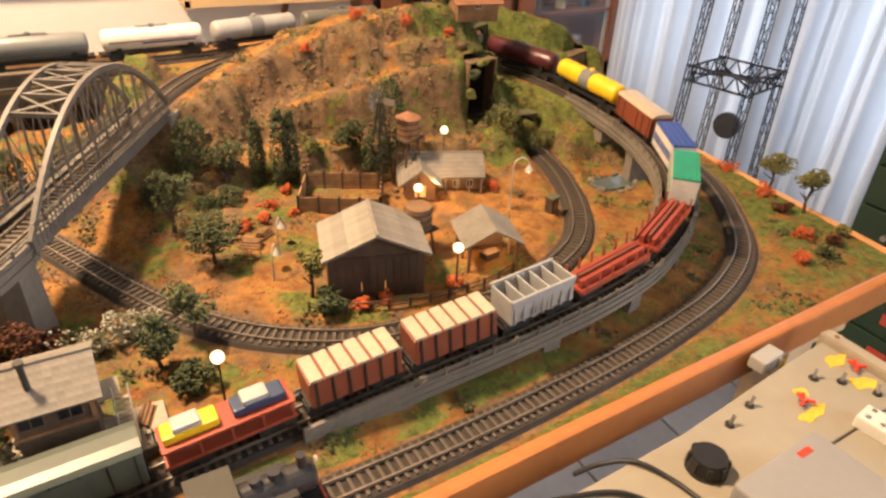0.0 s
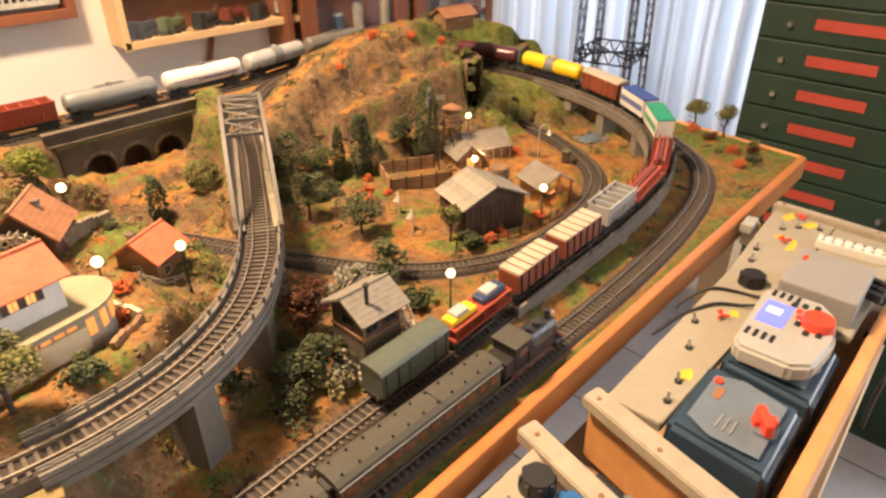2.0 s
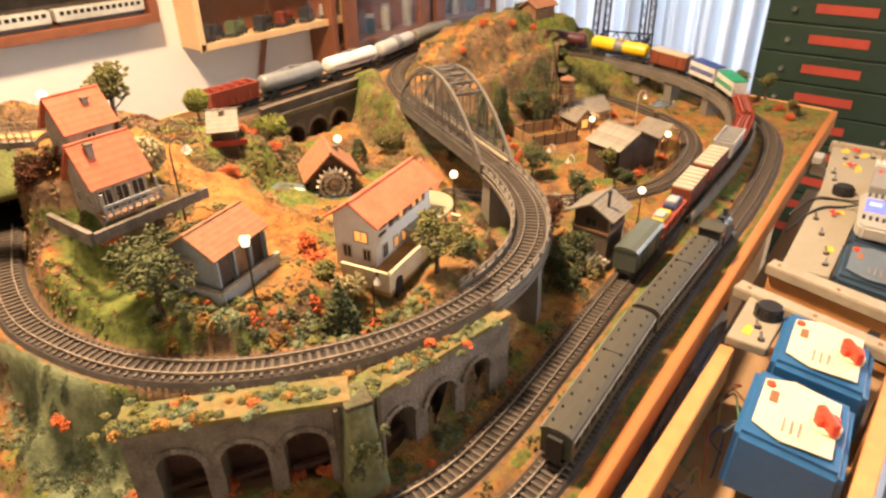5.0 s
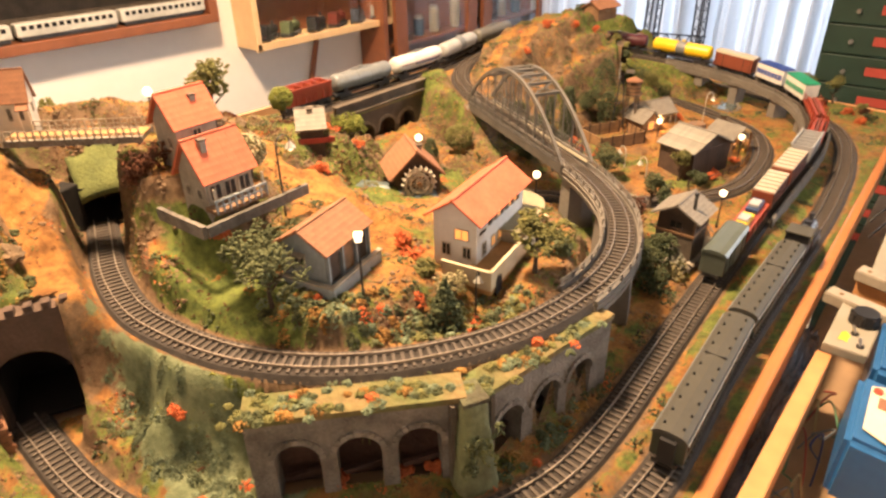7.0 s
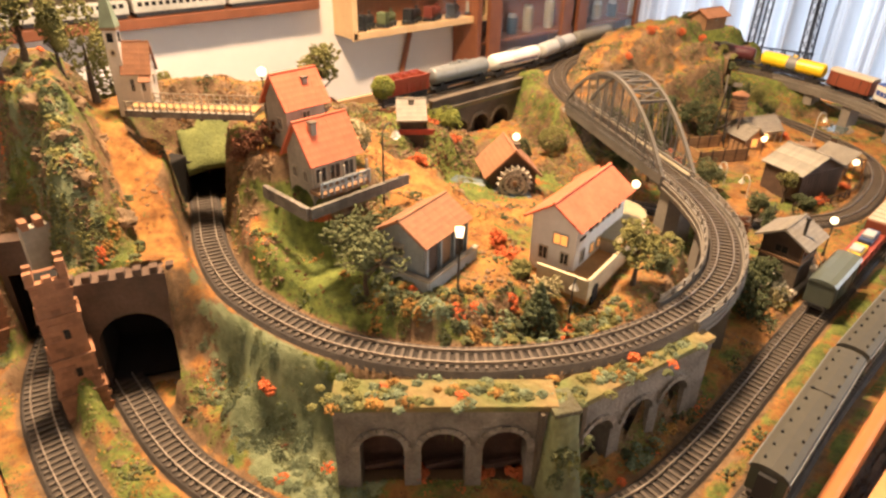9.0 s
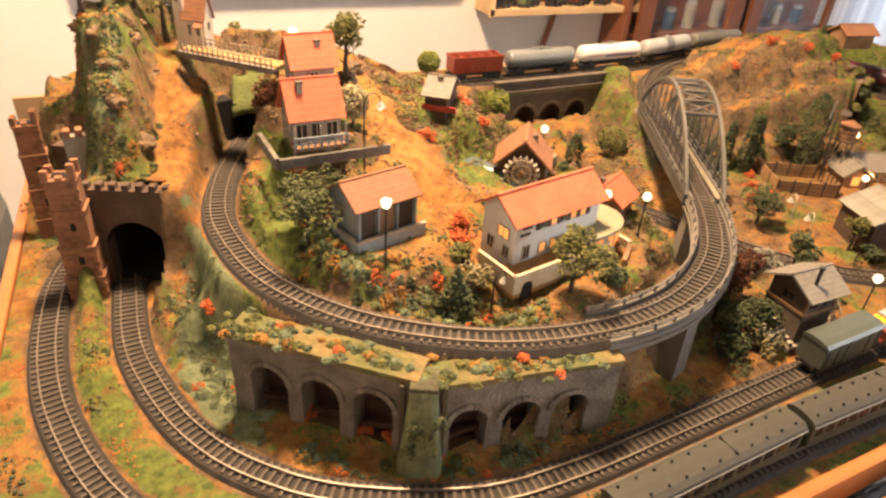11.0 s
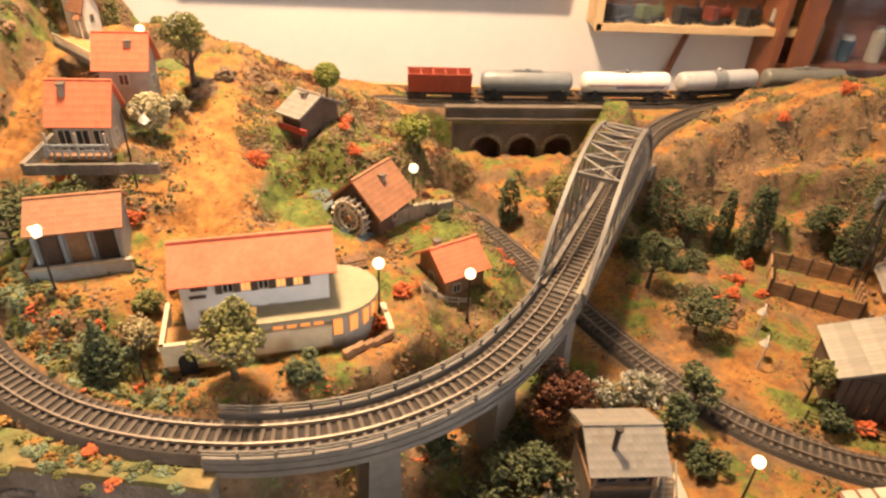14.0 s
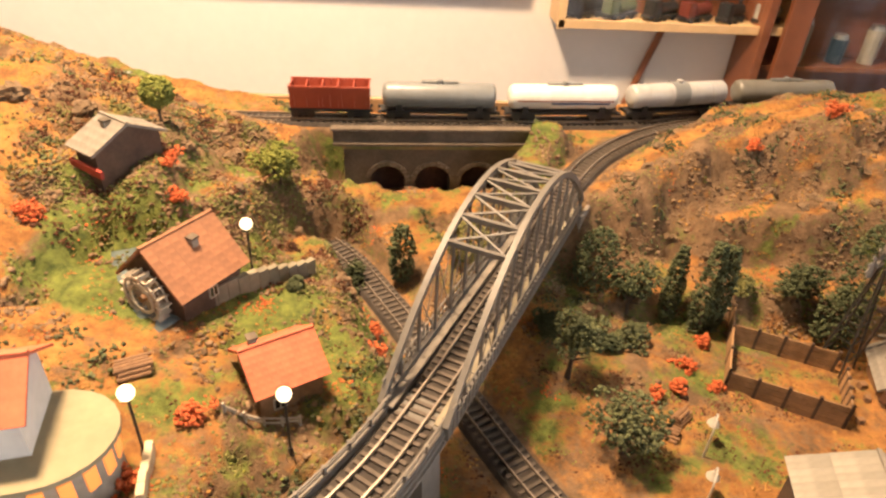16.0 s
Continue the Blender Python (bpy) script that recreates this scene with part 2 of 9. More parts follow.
def slab(bm, outline3, thick):
    """A flat plate on a 3D outline, thickened along its normal."""
    vs = [Vector(v) for v in outline3]
    nrm = (vs[1] - vs[0]).cross(vs[2] - vs[0]).normalized() * thick
    a = [bm.verts.new(v) for v in vs]
    b = [bm.verts.new(v + nrm) for v in vs]
    bm.faces.new(a[::-1]), bm.faces.new(b)
    for i in range(len(a)):
        j = (i + 1) % len(a)
        bm.faces.new((a[i], a[j], b[j], b[i]))


def sweep(bm, pts, profile, closed=True, caps=True):
    """A profile of (sideways, up) carried along points in space."""
    rings = []
    for i, p in enumerate(pts):
        t = (pts[min(i + 1, len(pts) - 1)] - pts[max(i - 1, 0)])
        t.z = 0
        t.normalize()
        nrm = Vector((-t.y, t.x, 0))
        rings.append([bm.verts.new(p + nrm * u + Vector((0, 0, w))) for u, w in profile])
    k = len(profile)
    for r0, r1 in zip(rings, rings[1:]):
        for j in range(k if closed else k - 1):
            bm.faces.new((r0[j], r0[(j + 1) % k], r1[(j + 1) % k], r1[j]))
    if closed and caps:
        bm.faces.new(rings[0][::-1]), bm.faces.new(rings[-1])
    bmesh.ops.recalc_face_normals(bm, faces=bm.faces)


def spline(ctrl, step=0.004):
    """Points at even steps on a smooth curve through the control points."""
    c = [Vector(p) for p in ctrl]
    c = [2 * c[0] - c[1], *c, 2 * c[-1] - c[-2]]
    raw = []
    for i in range(1, len(c) - 2):
        p0, p1, p2, p3 = c[i - 1:i + 3]
        for k in range(24):
            t = k / 24
            raw.append(0.5 * ((2 * p1) + (p2 - p0) * t + (2 * p0 - 5 * p1 + 4 * p2 - p3) * t * t + (3 * p1 - p0 - 3 * p2 + p3) * t ** 3))
    raw.append(c[-2])
    for _ in range(4):
        raw = [raw[0]] + [(raw[i - 1] + raw[i] * 2 + raw[i + 1]) / 4 for i in range(1, len(raw) - 1)] + [raw[-1]]
    acc = [0.0]
    for a, b in zip(raw, raw[1:]):
        acc.append(acc[-1] + (b - a).length)
    n = max(2, int(acc[-1] / step))
    xs = np.linspace(0, acc[-1], n)
    arr = np.array([tuple(p) for p in raw])
    return [Vector(v) for v in np.stack([np.interp(xs, acc, arr[:, j]) for j in range(3)], 1)]


def near(pts, x, y):
    """The index of the curve's point nearest to a place."""
    return min(range(len(pts)), key=lambda i: (pts[i].x - x) ** 2 + (pts[i].y - y) ** 2)


# ---------------------------------------------------------------- plan of the layout
RAIL = 0.0062  # rail top over the ground bed
OUTER = spline([(-0.785, 0.925, .903), (-0.818, 0.858, .903), (-0.845, 0.79, .903), (-0.861, 0.715, .903), (-0.862, 0.6, .903), (-0.8449, 0.4991, .903), (-0.8002, 0.3893, .903), (-0.7235, 0.3051, .903), (-0.6024, 0.2444, .903), (-0.4603, 0.2195, .903), (-0.2697, 0.2325, .903), (0.0001976, 0.2414, .903), (0.2003, 0.248, .903), (0.3704, 0.2625, .903), (0.4902, 0.282, .903), (0.585, 0.308, .903), (0.6714, 0.3538, .903), (0.733, 0.4175, .903), (0.7859, 0.4934, .903), (0.8203, 0.5771, .903), (0.833, 0.6701, .903), (0.8243, 0.7787, .903), (0.7859, 0.8776, .903), (0.727, 0.9474, .903)])
GOODS = spline([(-0.78, 0.8, .903), (-0.783, 0.6999, .903), (-0.7819, 0.599, .903), (-0.7661, 0.5242, .903), (-0.7379, 0.4503, .903), (-0.6956, 0.3888, .903), (-0.6272, 0.3329, .903), (-0.5226, 0.2903, .903), (-0.4301, 0.283, .903), (-0.2997, 0.292, .903), (-0.1197, 0.3066, .903), (0.0001285, 0.313, .906), (0.16, 0.32, .917), (0.32, 0.321, .932), (0.44, 0.332, .943), (0.52, 0.358, .950), (0.59, 0.4, .958), (0.648, 0.468, .964), (0.686, 0.56, .970), (0.705, 0.68, .976), (0.701, 0.79, .981), (0.677, 0.89, .985), (0.64, 0.96, .987), (0.57, 1.03, .992)])
FARM = spline([(0.625, 0.80, .914), (0.611, 0.713, .914), (0.588, 0.617, .914), (0.545, 0.523, .914), (0.495, 0.457, .914), (0.436, 0.419, .914), (0.36, 0.394, .914), (0.27, 0.382, .914), (0.20, 0.384, .914),
               (0.148, 0.402, .914), (0.093, 0.437, .914), (0.043, 0.490, .914), (0.003, 0.553, .914), (-0.045, 0.647, .914), (-0.107, 0.768, .914), (-0.158, 0.855, .914), (-0.22, 0.92, .914), (-0.30, 0.97, .914)])
LOOP = spline([(-0.585, 0.95, 1.0), (-0.622, 0.855, 1.0), (-0.655, 0.766, 1.0), (-0.672, 0.681, 1.0), (-0.668, 0.615, 1.0), (-0.651, 0.545, 1.0), (-0.621, 0.488, 1.0), (-0.580, 0.440, 1.0), (-0.534, 0.405, 1.0),
               (-0.475, 0.374, 1.0), (-0.405, 0.356, 1.0), (-0.325, 0.353, 1.0), (-0.248, 0.371, 1.0), (-0.174, 0.415, 1.001), (-0.117, 0.478, 1.002), (-0.078, 0.540, 1.003), (-0.032, 0.623, 1.005), (0.024, 0.728, 1.008),
               (0.070, 0.823, 1.011), (0.099, 0.873, 1.013), (0.144, 0.932, 1.015), (0.212, 0.988, 1.017), (0.30, 1.030, 1.018), (0.40, 1.050, 1.018), (0.50, 1.055, 1.018)])
BACK = spline([(-0.72, 1.02, 1.018), (-0.40, 1.012, 1.018), (-0.10, 1.016, 1.018), (0.10, 1.024, 1.018), (0.22, 1.036, 1.018), (0.34, 1.062, 1.018), (0.50, 1.075, 1.018), (0.62, 1.06, 1.012)])
V0, V1 = near(LOOP, -0.372, 0.354), near(LOOP, -0.086, 0.527)  # curved viaduct
B1 = near(LOOP, 0.072, 0.826)  # the arch bridge runs from V1 to B1
G0, G1 = near(GOODS, 0.10, 0.319), near(GOODS, 0.704, 0.745)  # long viaduct at the right


def front_y(x):
    return 0.165 + (x + 0.9) * 0.0475


def right_x(y):
    return 0.842 + (y - 0.25) * 0.10


# ---------------------------------------------------------------- terrain
def seg_field(X, Y, line):
    """Distance to a line of the plan, and the line's height at the nearest place."""
    best, hz = np.full(X.shape, 1e9), np.zeros(X.shape)
    for (x0, y0, z0), (x1, y1, z1) in zip(line, line[1:]):
        dx, dy = x1 - x0, y1 - y0
        q = dx * dx + dy * dy + 1e-12
        t = np.clip(((X - x0) * dx + (Y - y0) * dy) / q, 0, 1)
        d = (X - x0 - t * dx) ** 2 + (Y - y0 - t * dy) ** 2
        take = d < best
        best, hz = np.where(take, d, best), np.where(take, z0 + t * (z1 - z0), hz)
    return best, hz


def track_line(pts, i0=0, i1=None, every=6, drop=RAIL):
    sel = pts[i0:i1:every]
    return [(p.x, p.y, p.z - drop) for p in sel]


# tunnel mouths: place at the bed, turn, width, height of the opening
MOUTHS = {
    "inner": ((-0.765, 0.710, .894), -22, 0.068, 0.088), "outer": ((-0.818, 0.858, .894), -24, 0.046, 0.086), "loop": ((-0.602, 0.890, .992), -21, 0.056, 0.052),
    "hill": ((0.645, 0.951, .978), 29, 0.046, 0.062), "farm": ((0.612, 0.745, .906), -6, 0.038, 0.044), "edge": ((0.796, 0.855, .894), 24, 0.056, 0.098), "cave": ((0.550, 0.783, .942), 14, 0.056, 0.090)}


def mouth_line(key, rise=0.022, back=0.016, wide=1.0):
    (x, y, z), turn, w, h = MOUTHS[key]
    a = radians(turn)
    return ([(x + u * w * math.cos(a) - back * math.sin(a), y + u * w * math.sin(a) + back * math.cos(a), z + h + rise) for u in (-0.62 * wide, 0.62 * wide)], 1.6)


O0, O1 = near(OUTER, -0.818, 0.858), near(OUTER, 0.796, 0.855)
I0, I1 = near(GOODS, -0.782, 0.712), near(GOODS, 0.645, 0.951)
F0, L0 = near(FARM, 0.612, 0.745), near(LOOP, -0.602, 0.893)
LINES = [
    (track_line(OUTER, O0, O1), 1), (track_line(GOODS, I0, near(GOODS, 0.05, 0.318)), 1), (track_line(GOODS, G1 - 8, I1), 1.6), (track_line(FARM, F0, near(FARM, -0.17, 0.87)), 1),
    (track_line(LOOP, L0, V0 + 2), 1), (track_line(LOOP, B1, None), 1), (track_line(BACK), 1),
    mouth_line("inner", 0.045), mouth_line("outer", 0.05), mouth_line("loop", 0.010), mouth_line("hill", 0.02), mouth_line("farm", 0.012, wide=1.6), mouth_line("edge", 0.02), mouth_line("cave", 0.012), ([(0.525, 0.768, .936), (0.58, 0.78, .936)], 1.6),
    ([(-0.815, 0.90, 1.07), (-0.838, 0.97, 1.05), (-0.838, 1.06, 1.04)], 1.2), ([(-0.778, 0.86, 1.172), (-0.778, 0.98, 1.165)], 1.0),
    ([(-0.668, 0.83, 1.075), (-0.664, 0.90, 1.085)], .8),
    ([(-0.60, 0.945, 1.095), (-0.57, 0.95, 1.10)], 1.0),
    ([(-0.9, front_y(-0.9), .897), (0.85, front_y(0.85), .897)], 1),
    ([(right_x(0.25), 0.25, .897), (right_x(0.6), 0.6, .897), (right_x(0.85), 0.85, .90)], 1),
    ([(-0.905, 0.2, .897), (-0.905, 0.88, .897), (-0.90, 1.05, .93)], 1), ([(-0.875, 0.84, .897), (-0.872, 0.89, .899)], 1),
    # foot of the arcade and of the ivy slope
    ([(-0.735, 0.53, .899), (-0.700, 0.440, .898), (-0.640, 0.385, .898), (-0.565, 0.328, .898), (-0.46, 0.313, .898), (-0.36, 0.318, .899), (-0.27, 0.335, .900)], 1.6),
    ([(-0.672, 0.478, .90), (-0.545, 0.372, .90), (-0.37, 0.342, .90)], 1.0),
    ([(-0.725, 0.62, .91), (-0.725, 0.66, .93)], .5),
    # ground round the signal box and below the curved viaduct
    ([(-0.25, 0.355, .901), (-0.10, 0.36, .901), (0.05, 0.365, .903), (0.15, 0.36, .905)], 1),
    ([(-0.22, 0.43, .915), (-0.13, 0.50, .912), (-0.05, 0.48, .910), (-0.06, 0.56, .912)], 1),
    # edge of the village shelf
    ([(-0.40, 0.385, 1.0), (-0.31, 0.415, 1.0), (-0.25, 0.44, .998), (-0.228, 0.49, .985), (-0.235, 0.54, .985)], 1.2),
    ([(-0.30, 0.55, .995), (-0.25, 0.60, .985), (-0.19, 0.60, .972), (-0.155, 0.60, .965)], 1),
    ([(-0.19, 0.55, .965), (-0.15, 0.53, .94)], 1),
    ([(-0.21, 0.66, .985), (-0.18, 0.72, .972), (-0.19, 0.80, .96)], 1),
    # road up through the village
    ([(-0.28, 0.62, .995), (-0.35, 0.595, 1.008), (-0.40, 0.61, 1.025), (-0.435, 0.66, 1.05), (-0.465, 0.73, 1.075), (-0.475, 0.80, 1.095), (-0.49, 0.88, 1.115)], 1.4),
    ([(-0.42, 0.50, 1.005), (-0.36, 0.52, 1.005), (-0.32, 0.54, 1.0)], 1),
    ([(-0.575, 0.522, 1.026), (-0.53, 0.53, 1.028), (-0.48, 0.55, 1.026), (-0.44, 0.57, 1.018)], 1.2), ([(-0.56, 0.565, 1.03), (-0.49, 0.58, 1.03)], 1), ([(-0.568, 0.498, 1.024), (-0.483, 0.520, 1.024)], 1.4),
    ([(-0.61, 0.56, 1.01), (-0.61, 0.63, 1.02), (-0.62, 0.70, 1.03)], 1),
    ([(-0.60, 0.67, 1.080), (-0.525, 0.67, 1.080)], 1.2), ([(-0.575, 0.752, 1.096), (-0.505, 0.752, 1.098)], 1.2), ([(-0.57, 0.83, 1.105), (-0.52, 0.83, 1.105)], .8),
    ([(-0.55, 0.615, 1.045), (-0.48, 0.63, 1.05)], .8),
    # back ridge running down to the rear track
    ([(-0.60, 0.97, 1.13), (-0.53, 0.96, 1.125), (-0.45, 0.955, 1.10), (-0.37, 0.95, 1.062), (-0.29, 0.955, 1.035), (-0.23, 0.965, 1.018)], 1.4),
    ([(-0.38, 0.78, 1.068), (-0.35, 0.83, 1.072), (-0.33, 0.78, 1.062)], 1),
    ([(-0.34, 0.70, 1.01), (-0.36, 0.66, 1.012)], .8), ([(-0.40, 0.70, 1.045), (-0.37, 0.74, 1.045)], .6),
    ([(-0.28, 0.70, .994), (-0.24, 0.68, .992)], 1),
    ([(-0.28, 0.80, 1.03), (-0.24, 0.86, 1.005), (-0.26, 0.90, 1.015)], .8),
    ([(-0.20, 0.92, .975), (-0.12, 0.925, .955), (0.0, 0.925, .955)], 1), ([(-0.10, 0.86, .935), (0.0, 0.84, .935)], .8),
    ([(-0.165, 0.975, .925), (0.045, 0.985, .925)], 1.5),
    ([(0.05, 0.90, 1.02), (0.075, 0.935, 1.043), (0.07, 0.97, 1.035)], .8),
    # left hill
    ([(-0.762, 0.745, 1.03), (-0.765, 0.79, 1.11), (-0.755, 0.86, 1.165), (-0.74, 0.96, 1.175), (-0.72, 1.06, 1.17)], 1.3),
    ([(-0.835, 0.92, 1.04), (-0.84, 1.0, 1.04)], .9),
    ([(-0.712, 0.76, 1.03), (-0.70, 0.85, 1.09), (-0.68, 0.93, 1.12)], 1),
    ([(-0.69, 0.94, 1.12), (-0.60, 1.02, 1.13)], .8),
    # farm
    ([(0.10, 0.50, .910), (0.20, 0.44, .911), (0.35, 0.43, .911), (0.45, 0.48, .911), (0.52, 0.58, .911)], 1),
    ([(0.06, 0.62, .912), (0.16, 0.60, .912), (0.30, 0.58, .912), (0.42, 0.56, .912)], 1),
    ([(0.12, 0.72, .914), (0.22, 0.70, .914), (0.33, 0.68, .914), (0.45, 0.66, .914), (0.54, 0.66, .914)], 1),
    ([(0.62, 0.48, .905), (0.64, 0.56, .903), (0.66, 0.62, .903)], 1),
    # right hill
    ([(0.09, 0.76, .93), (0.18, 0.78, .94), (0.28, 0.79, .945), (0.38, 0.765, .94), (0.50, 0.735, .93)], 1),
    ([(0.17, 0.88, 1.02), (0.25, 0.92, 1.045), (0.33, 0.92, 1.068), (0.40, 0.90, 1.085), (0.47, 0.875, 1.095), (0.53, 0.88, 1.095), (0.58, 0.945, 1.088), (0.64, 0.985, 1.08), (0.70, 0.955, 1.068), (0.755, 0.90, 1.056), (0.79, 0.888, 1.044), (0.825, 0.878, 1.012)], 1.5),
    ([(0.26, 0.83, .985), (0.40, 0.82, 1.015), (0.50, 0.80, 1.03)], 1), ([(0.42, 0.855, 1.055), (0.53, 0.835, 1.06)], .8),
    ([(0.30, 0.99, 1.05), (0.45, 0.99, 1.075), (0.60, 0.99, 1.075)], .8),
    ([(0.56, 0.74, .955), (0.63, 0.72, .945), (0.66, 0.70, .935)], 1), ([(0.605, 0.80, .962), (0.65, 0.80, .968)], 1), ([(0.615, 0.87, .985), (0.635, 0.86, .978)], .8),
    ([(0.75, 0.75, .91), (0.755, 0.81, .935)], .7), ([(0.77, 0.99, .99), (0.85, 0.95, .95)], .6),
]
GX, GY = np.meshgrid(np.linspace(-0.905, 0.935, 431), np.linspace(0.155, 1.10, 222))
_num, _den = np.zeros(GX.shape), np.zeros(GX.shape)
for _line, _w in LINES:
    _d2, _hz = seg_field(GX, GY, _line)
    _wt = _w / (_d2 + 0.006 ** 2) ** 1.7
    _num, _den = _num + _wt * _hz, _den + _wt
GZ = _num / _den
# rough relief away from the tracks
_rel = np.array([[noise.fractal(Vector((x * 22, y * 22, 3.1)), 1.0, 2.0, 5) for x in GX[0]] for y in GY[:, 0]])
_bed = np.full(GX.shape, 1e9)
for _t in (OUTER[O0:O1], GOODS[I0:G0 + 8], GOODS[G1 - 6:I1], FARM[F0:near(FARM, -0.17, 0.87)], LOOP[L0:V0 + 2], LOOP[B1:], BACK):
    _d2, _hz = seg_field(GX, GY, track_line(_t, 0, None, 4))
    _dd = np.sqrt(_d2)
    _k = np.clip((0.034 - _dd) / 0.014, 0, 1)
    _k = _k * _k * (3 - 2 * _k)
    GZ = GZ * (1 - _k) + (_hz - 0.002) * _k
    _bed = np.minimum(_bed, _dd)
for _mk, ((_mx, _my, _mz), _mt, _mw, _mh) in MOUTHS.items():
    _ma = radians(_mt)
    _u, _v = (GX - _mx) * math.cos(_ma) + (GY - _my) * math.sin(_ma), -(GX - _mx) * math.sin(_ma) + (GY - _my) * math.cos(_ma)
    _in = (np.abs(_u) < _mw / 2 + 0.004) & (_v > -0.045) & (_v < 0.002)
    GZ = np.where(_in, np.minimum(GZ, _mz + 0.003), GZ)
    if _mk in ("inner", "outer", "hill"):
        _over = (np.abs(_u) < _mw / 2 + 0.008) & (_v > 0.012) & (_v < 0.092)
        GZ = np.where(_over, np.maximum(GZ, _mz + _mh + 0.012), GZ)
_slope = np.hypot(*np.gradient(GZ, GY[1, 0] - GY[0, 0], GX[0, 1] - GX[0, 0]))
_amp = np.clip((_bed - 0.02) / 0.05, 0, 1) * (0.0020 + 0.017 * np.clip(_slope, 0, 1.0))
GZ = GZ + _rel * _amp
# eroded ledges and gullies on the steep slopes
_led = np.array([[noise.turbulence(Vector((x * 34 + y * 12, y * 15 - x * 10, 7.7)), 4, True) for x in GX[0]] for y in GY[:, 0]])
_fin = np.array([[noise.fractal(Vector((x * 95, y * 95, 1.7)), 0.9, 2.1, 3) for x in GX[0]] for y in GY[:, 0]])
_steep = np.clip((_slope - 0.18) / 0.5, 0, 1) * np.clip((_bed - 0.026) / 0.03, 0, 1)
GZ = GZ + (_led - _led.mean()) * _steep * 0.011 + _fin * np.clip((_bed - 0.024) / 0.02, 0, 1) * (0.0007 + 0.0018 * _steep)


# slanting strata of the rocky hill, rubble (+1) against bare soil (-1)
LEDGE = np.sin((GY - 0.42 * GX) * 2 * math.pi / 0.052 + 2.2 * _rel)


def rubble_band(x, y):
    return math.sin((y - 0.42 * x) * 2 * math.pi / 0.052 + 2.2 * noise.fractal(Vector((x * 22, y * 22, 3.1)), 1.0, 2.0, 5)) > 0.1


def ground(x, y):
    u = (x - GX[0, 0]) / (GX[0, 1] - GX[0, 0])
    v = (y - GY[0, 0]) / (GY[1, 0] - GY[0, 0])
    i, j = int(min(max(u, 0), GX.shape[1] - 2)), int(min(max(v, 0), GX.shape[0] - 2))
    u, v = min(max(u - i, 0), 1), min(max(v - j, 0), 1)
    return float((GZ[j, i] * (1 - u) + GZ[j, i + 1] * u) * (1 - v) + (GZ[j + 1, i] * (1 - u) + GZ[j + 1, i + 1] * u) * v)


def steep(x, y):
    e = 0.008
    return math.hypot(ground(x + e, y) - ground(x - e, y), ground(x, y + e) - ground(x, y - e)) / (2 * e)


def bed_dist(x, y):
    i = int(round((x - GX[0, 0]) / (GX[0, 1] - GX[0, 0])))
    j = int(round((y - GY[0, 0]) / (GY[1, 0] - GY[0, 0])))
    return float(_bed[min(max(j, 0), GX.shape[0] - 1), min(max(i, 0), GX.shape[1] - 1)])


def soft_spot(X, Y, cx, cy, rx, ry):
    return np.exp(-(((X - cx) / rx) ** 2 + ((Y - cy) / ry) ** 2))


ARCADES = (((-0.692, 0.464), (-0.556, 0.349), 0.030), ((-0.548, 0.343), (-0.368, 0.316), 0.028), ((-0.165, 0.942), (0.045, 0.952), 0.030))


def in_mouth(x, y, z=None):
    """The ground is open inside each tunnel mouth and inside the arches of the arcades."""
    for (mx, my, mz), turn, w, h in MOUTHS.values():
        a = radians(turn)
        u, v = (x - mx) * math.cos(a) + (y - my) * math.sin(a), -(x - mx) * math.sin(a) + (y - my) * math.cos(a)
        if abs(u) < w / 2 + 0.004 and (-0.004 < v < 0.019 or (-0.004 < v < 0.088 and z is not None and z < mz + h + 0.003)):
            return True
    for (ax, ay), (bx, by), thick in ARCADES:
        ln = math.hypot(bx - ax, by - ay)
        tx, ty = (bx - ax) / ln, (by - ay) / ln
        u, v = (x - ax) * tx + (y - ay) * ty, -(x - ax) * ty + (y - ay) * tx
        if 0.004 < u < ln - 0.004 and 0.006 < v < thick - 0.002:
            return True
    return False


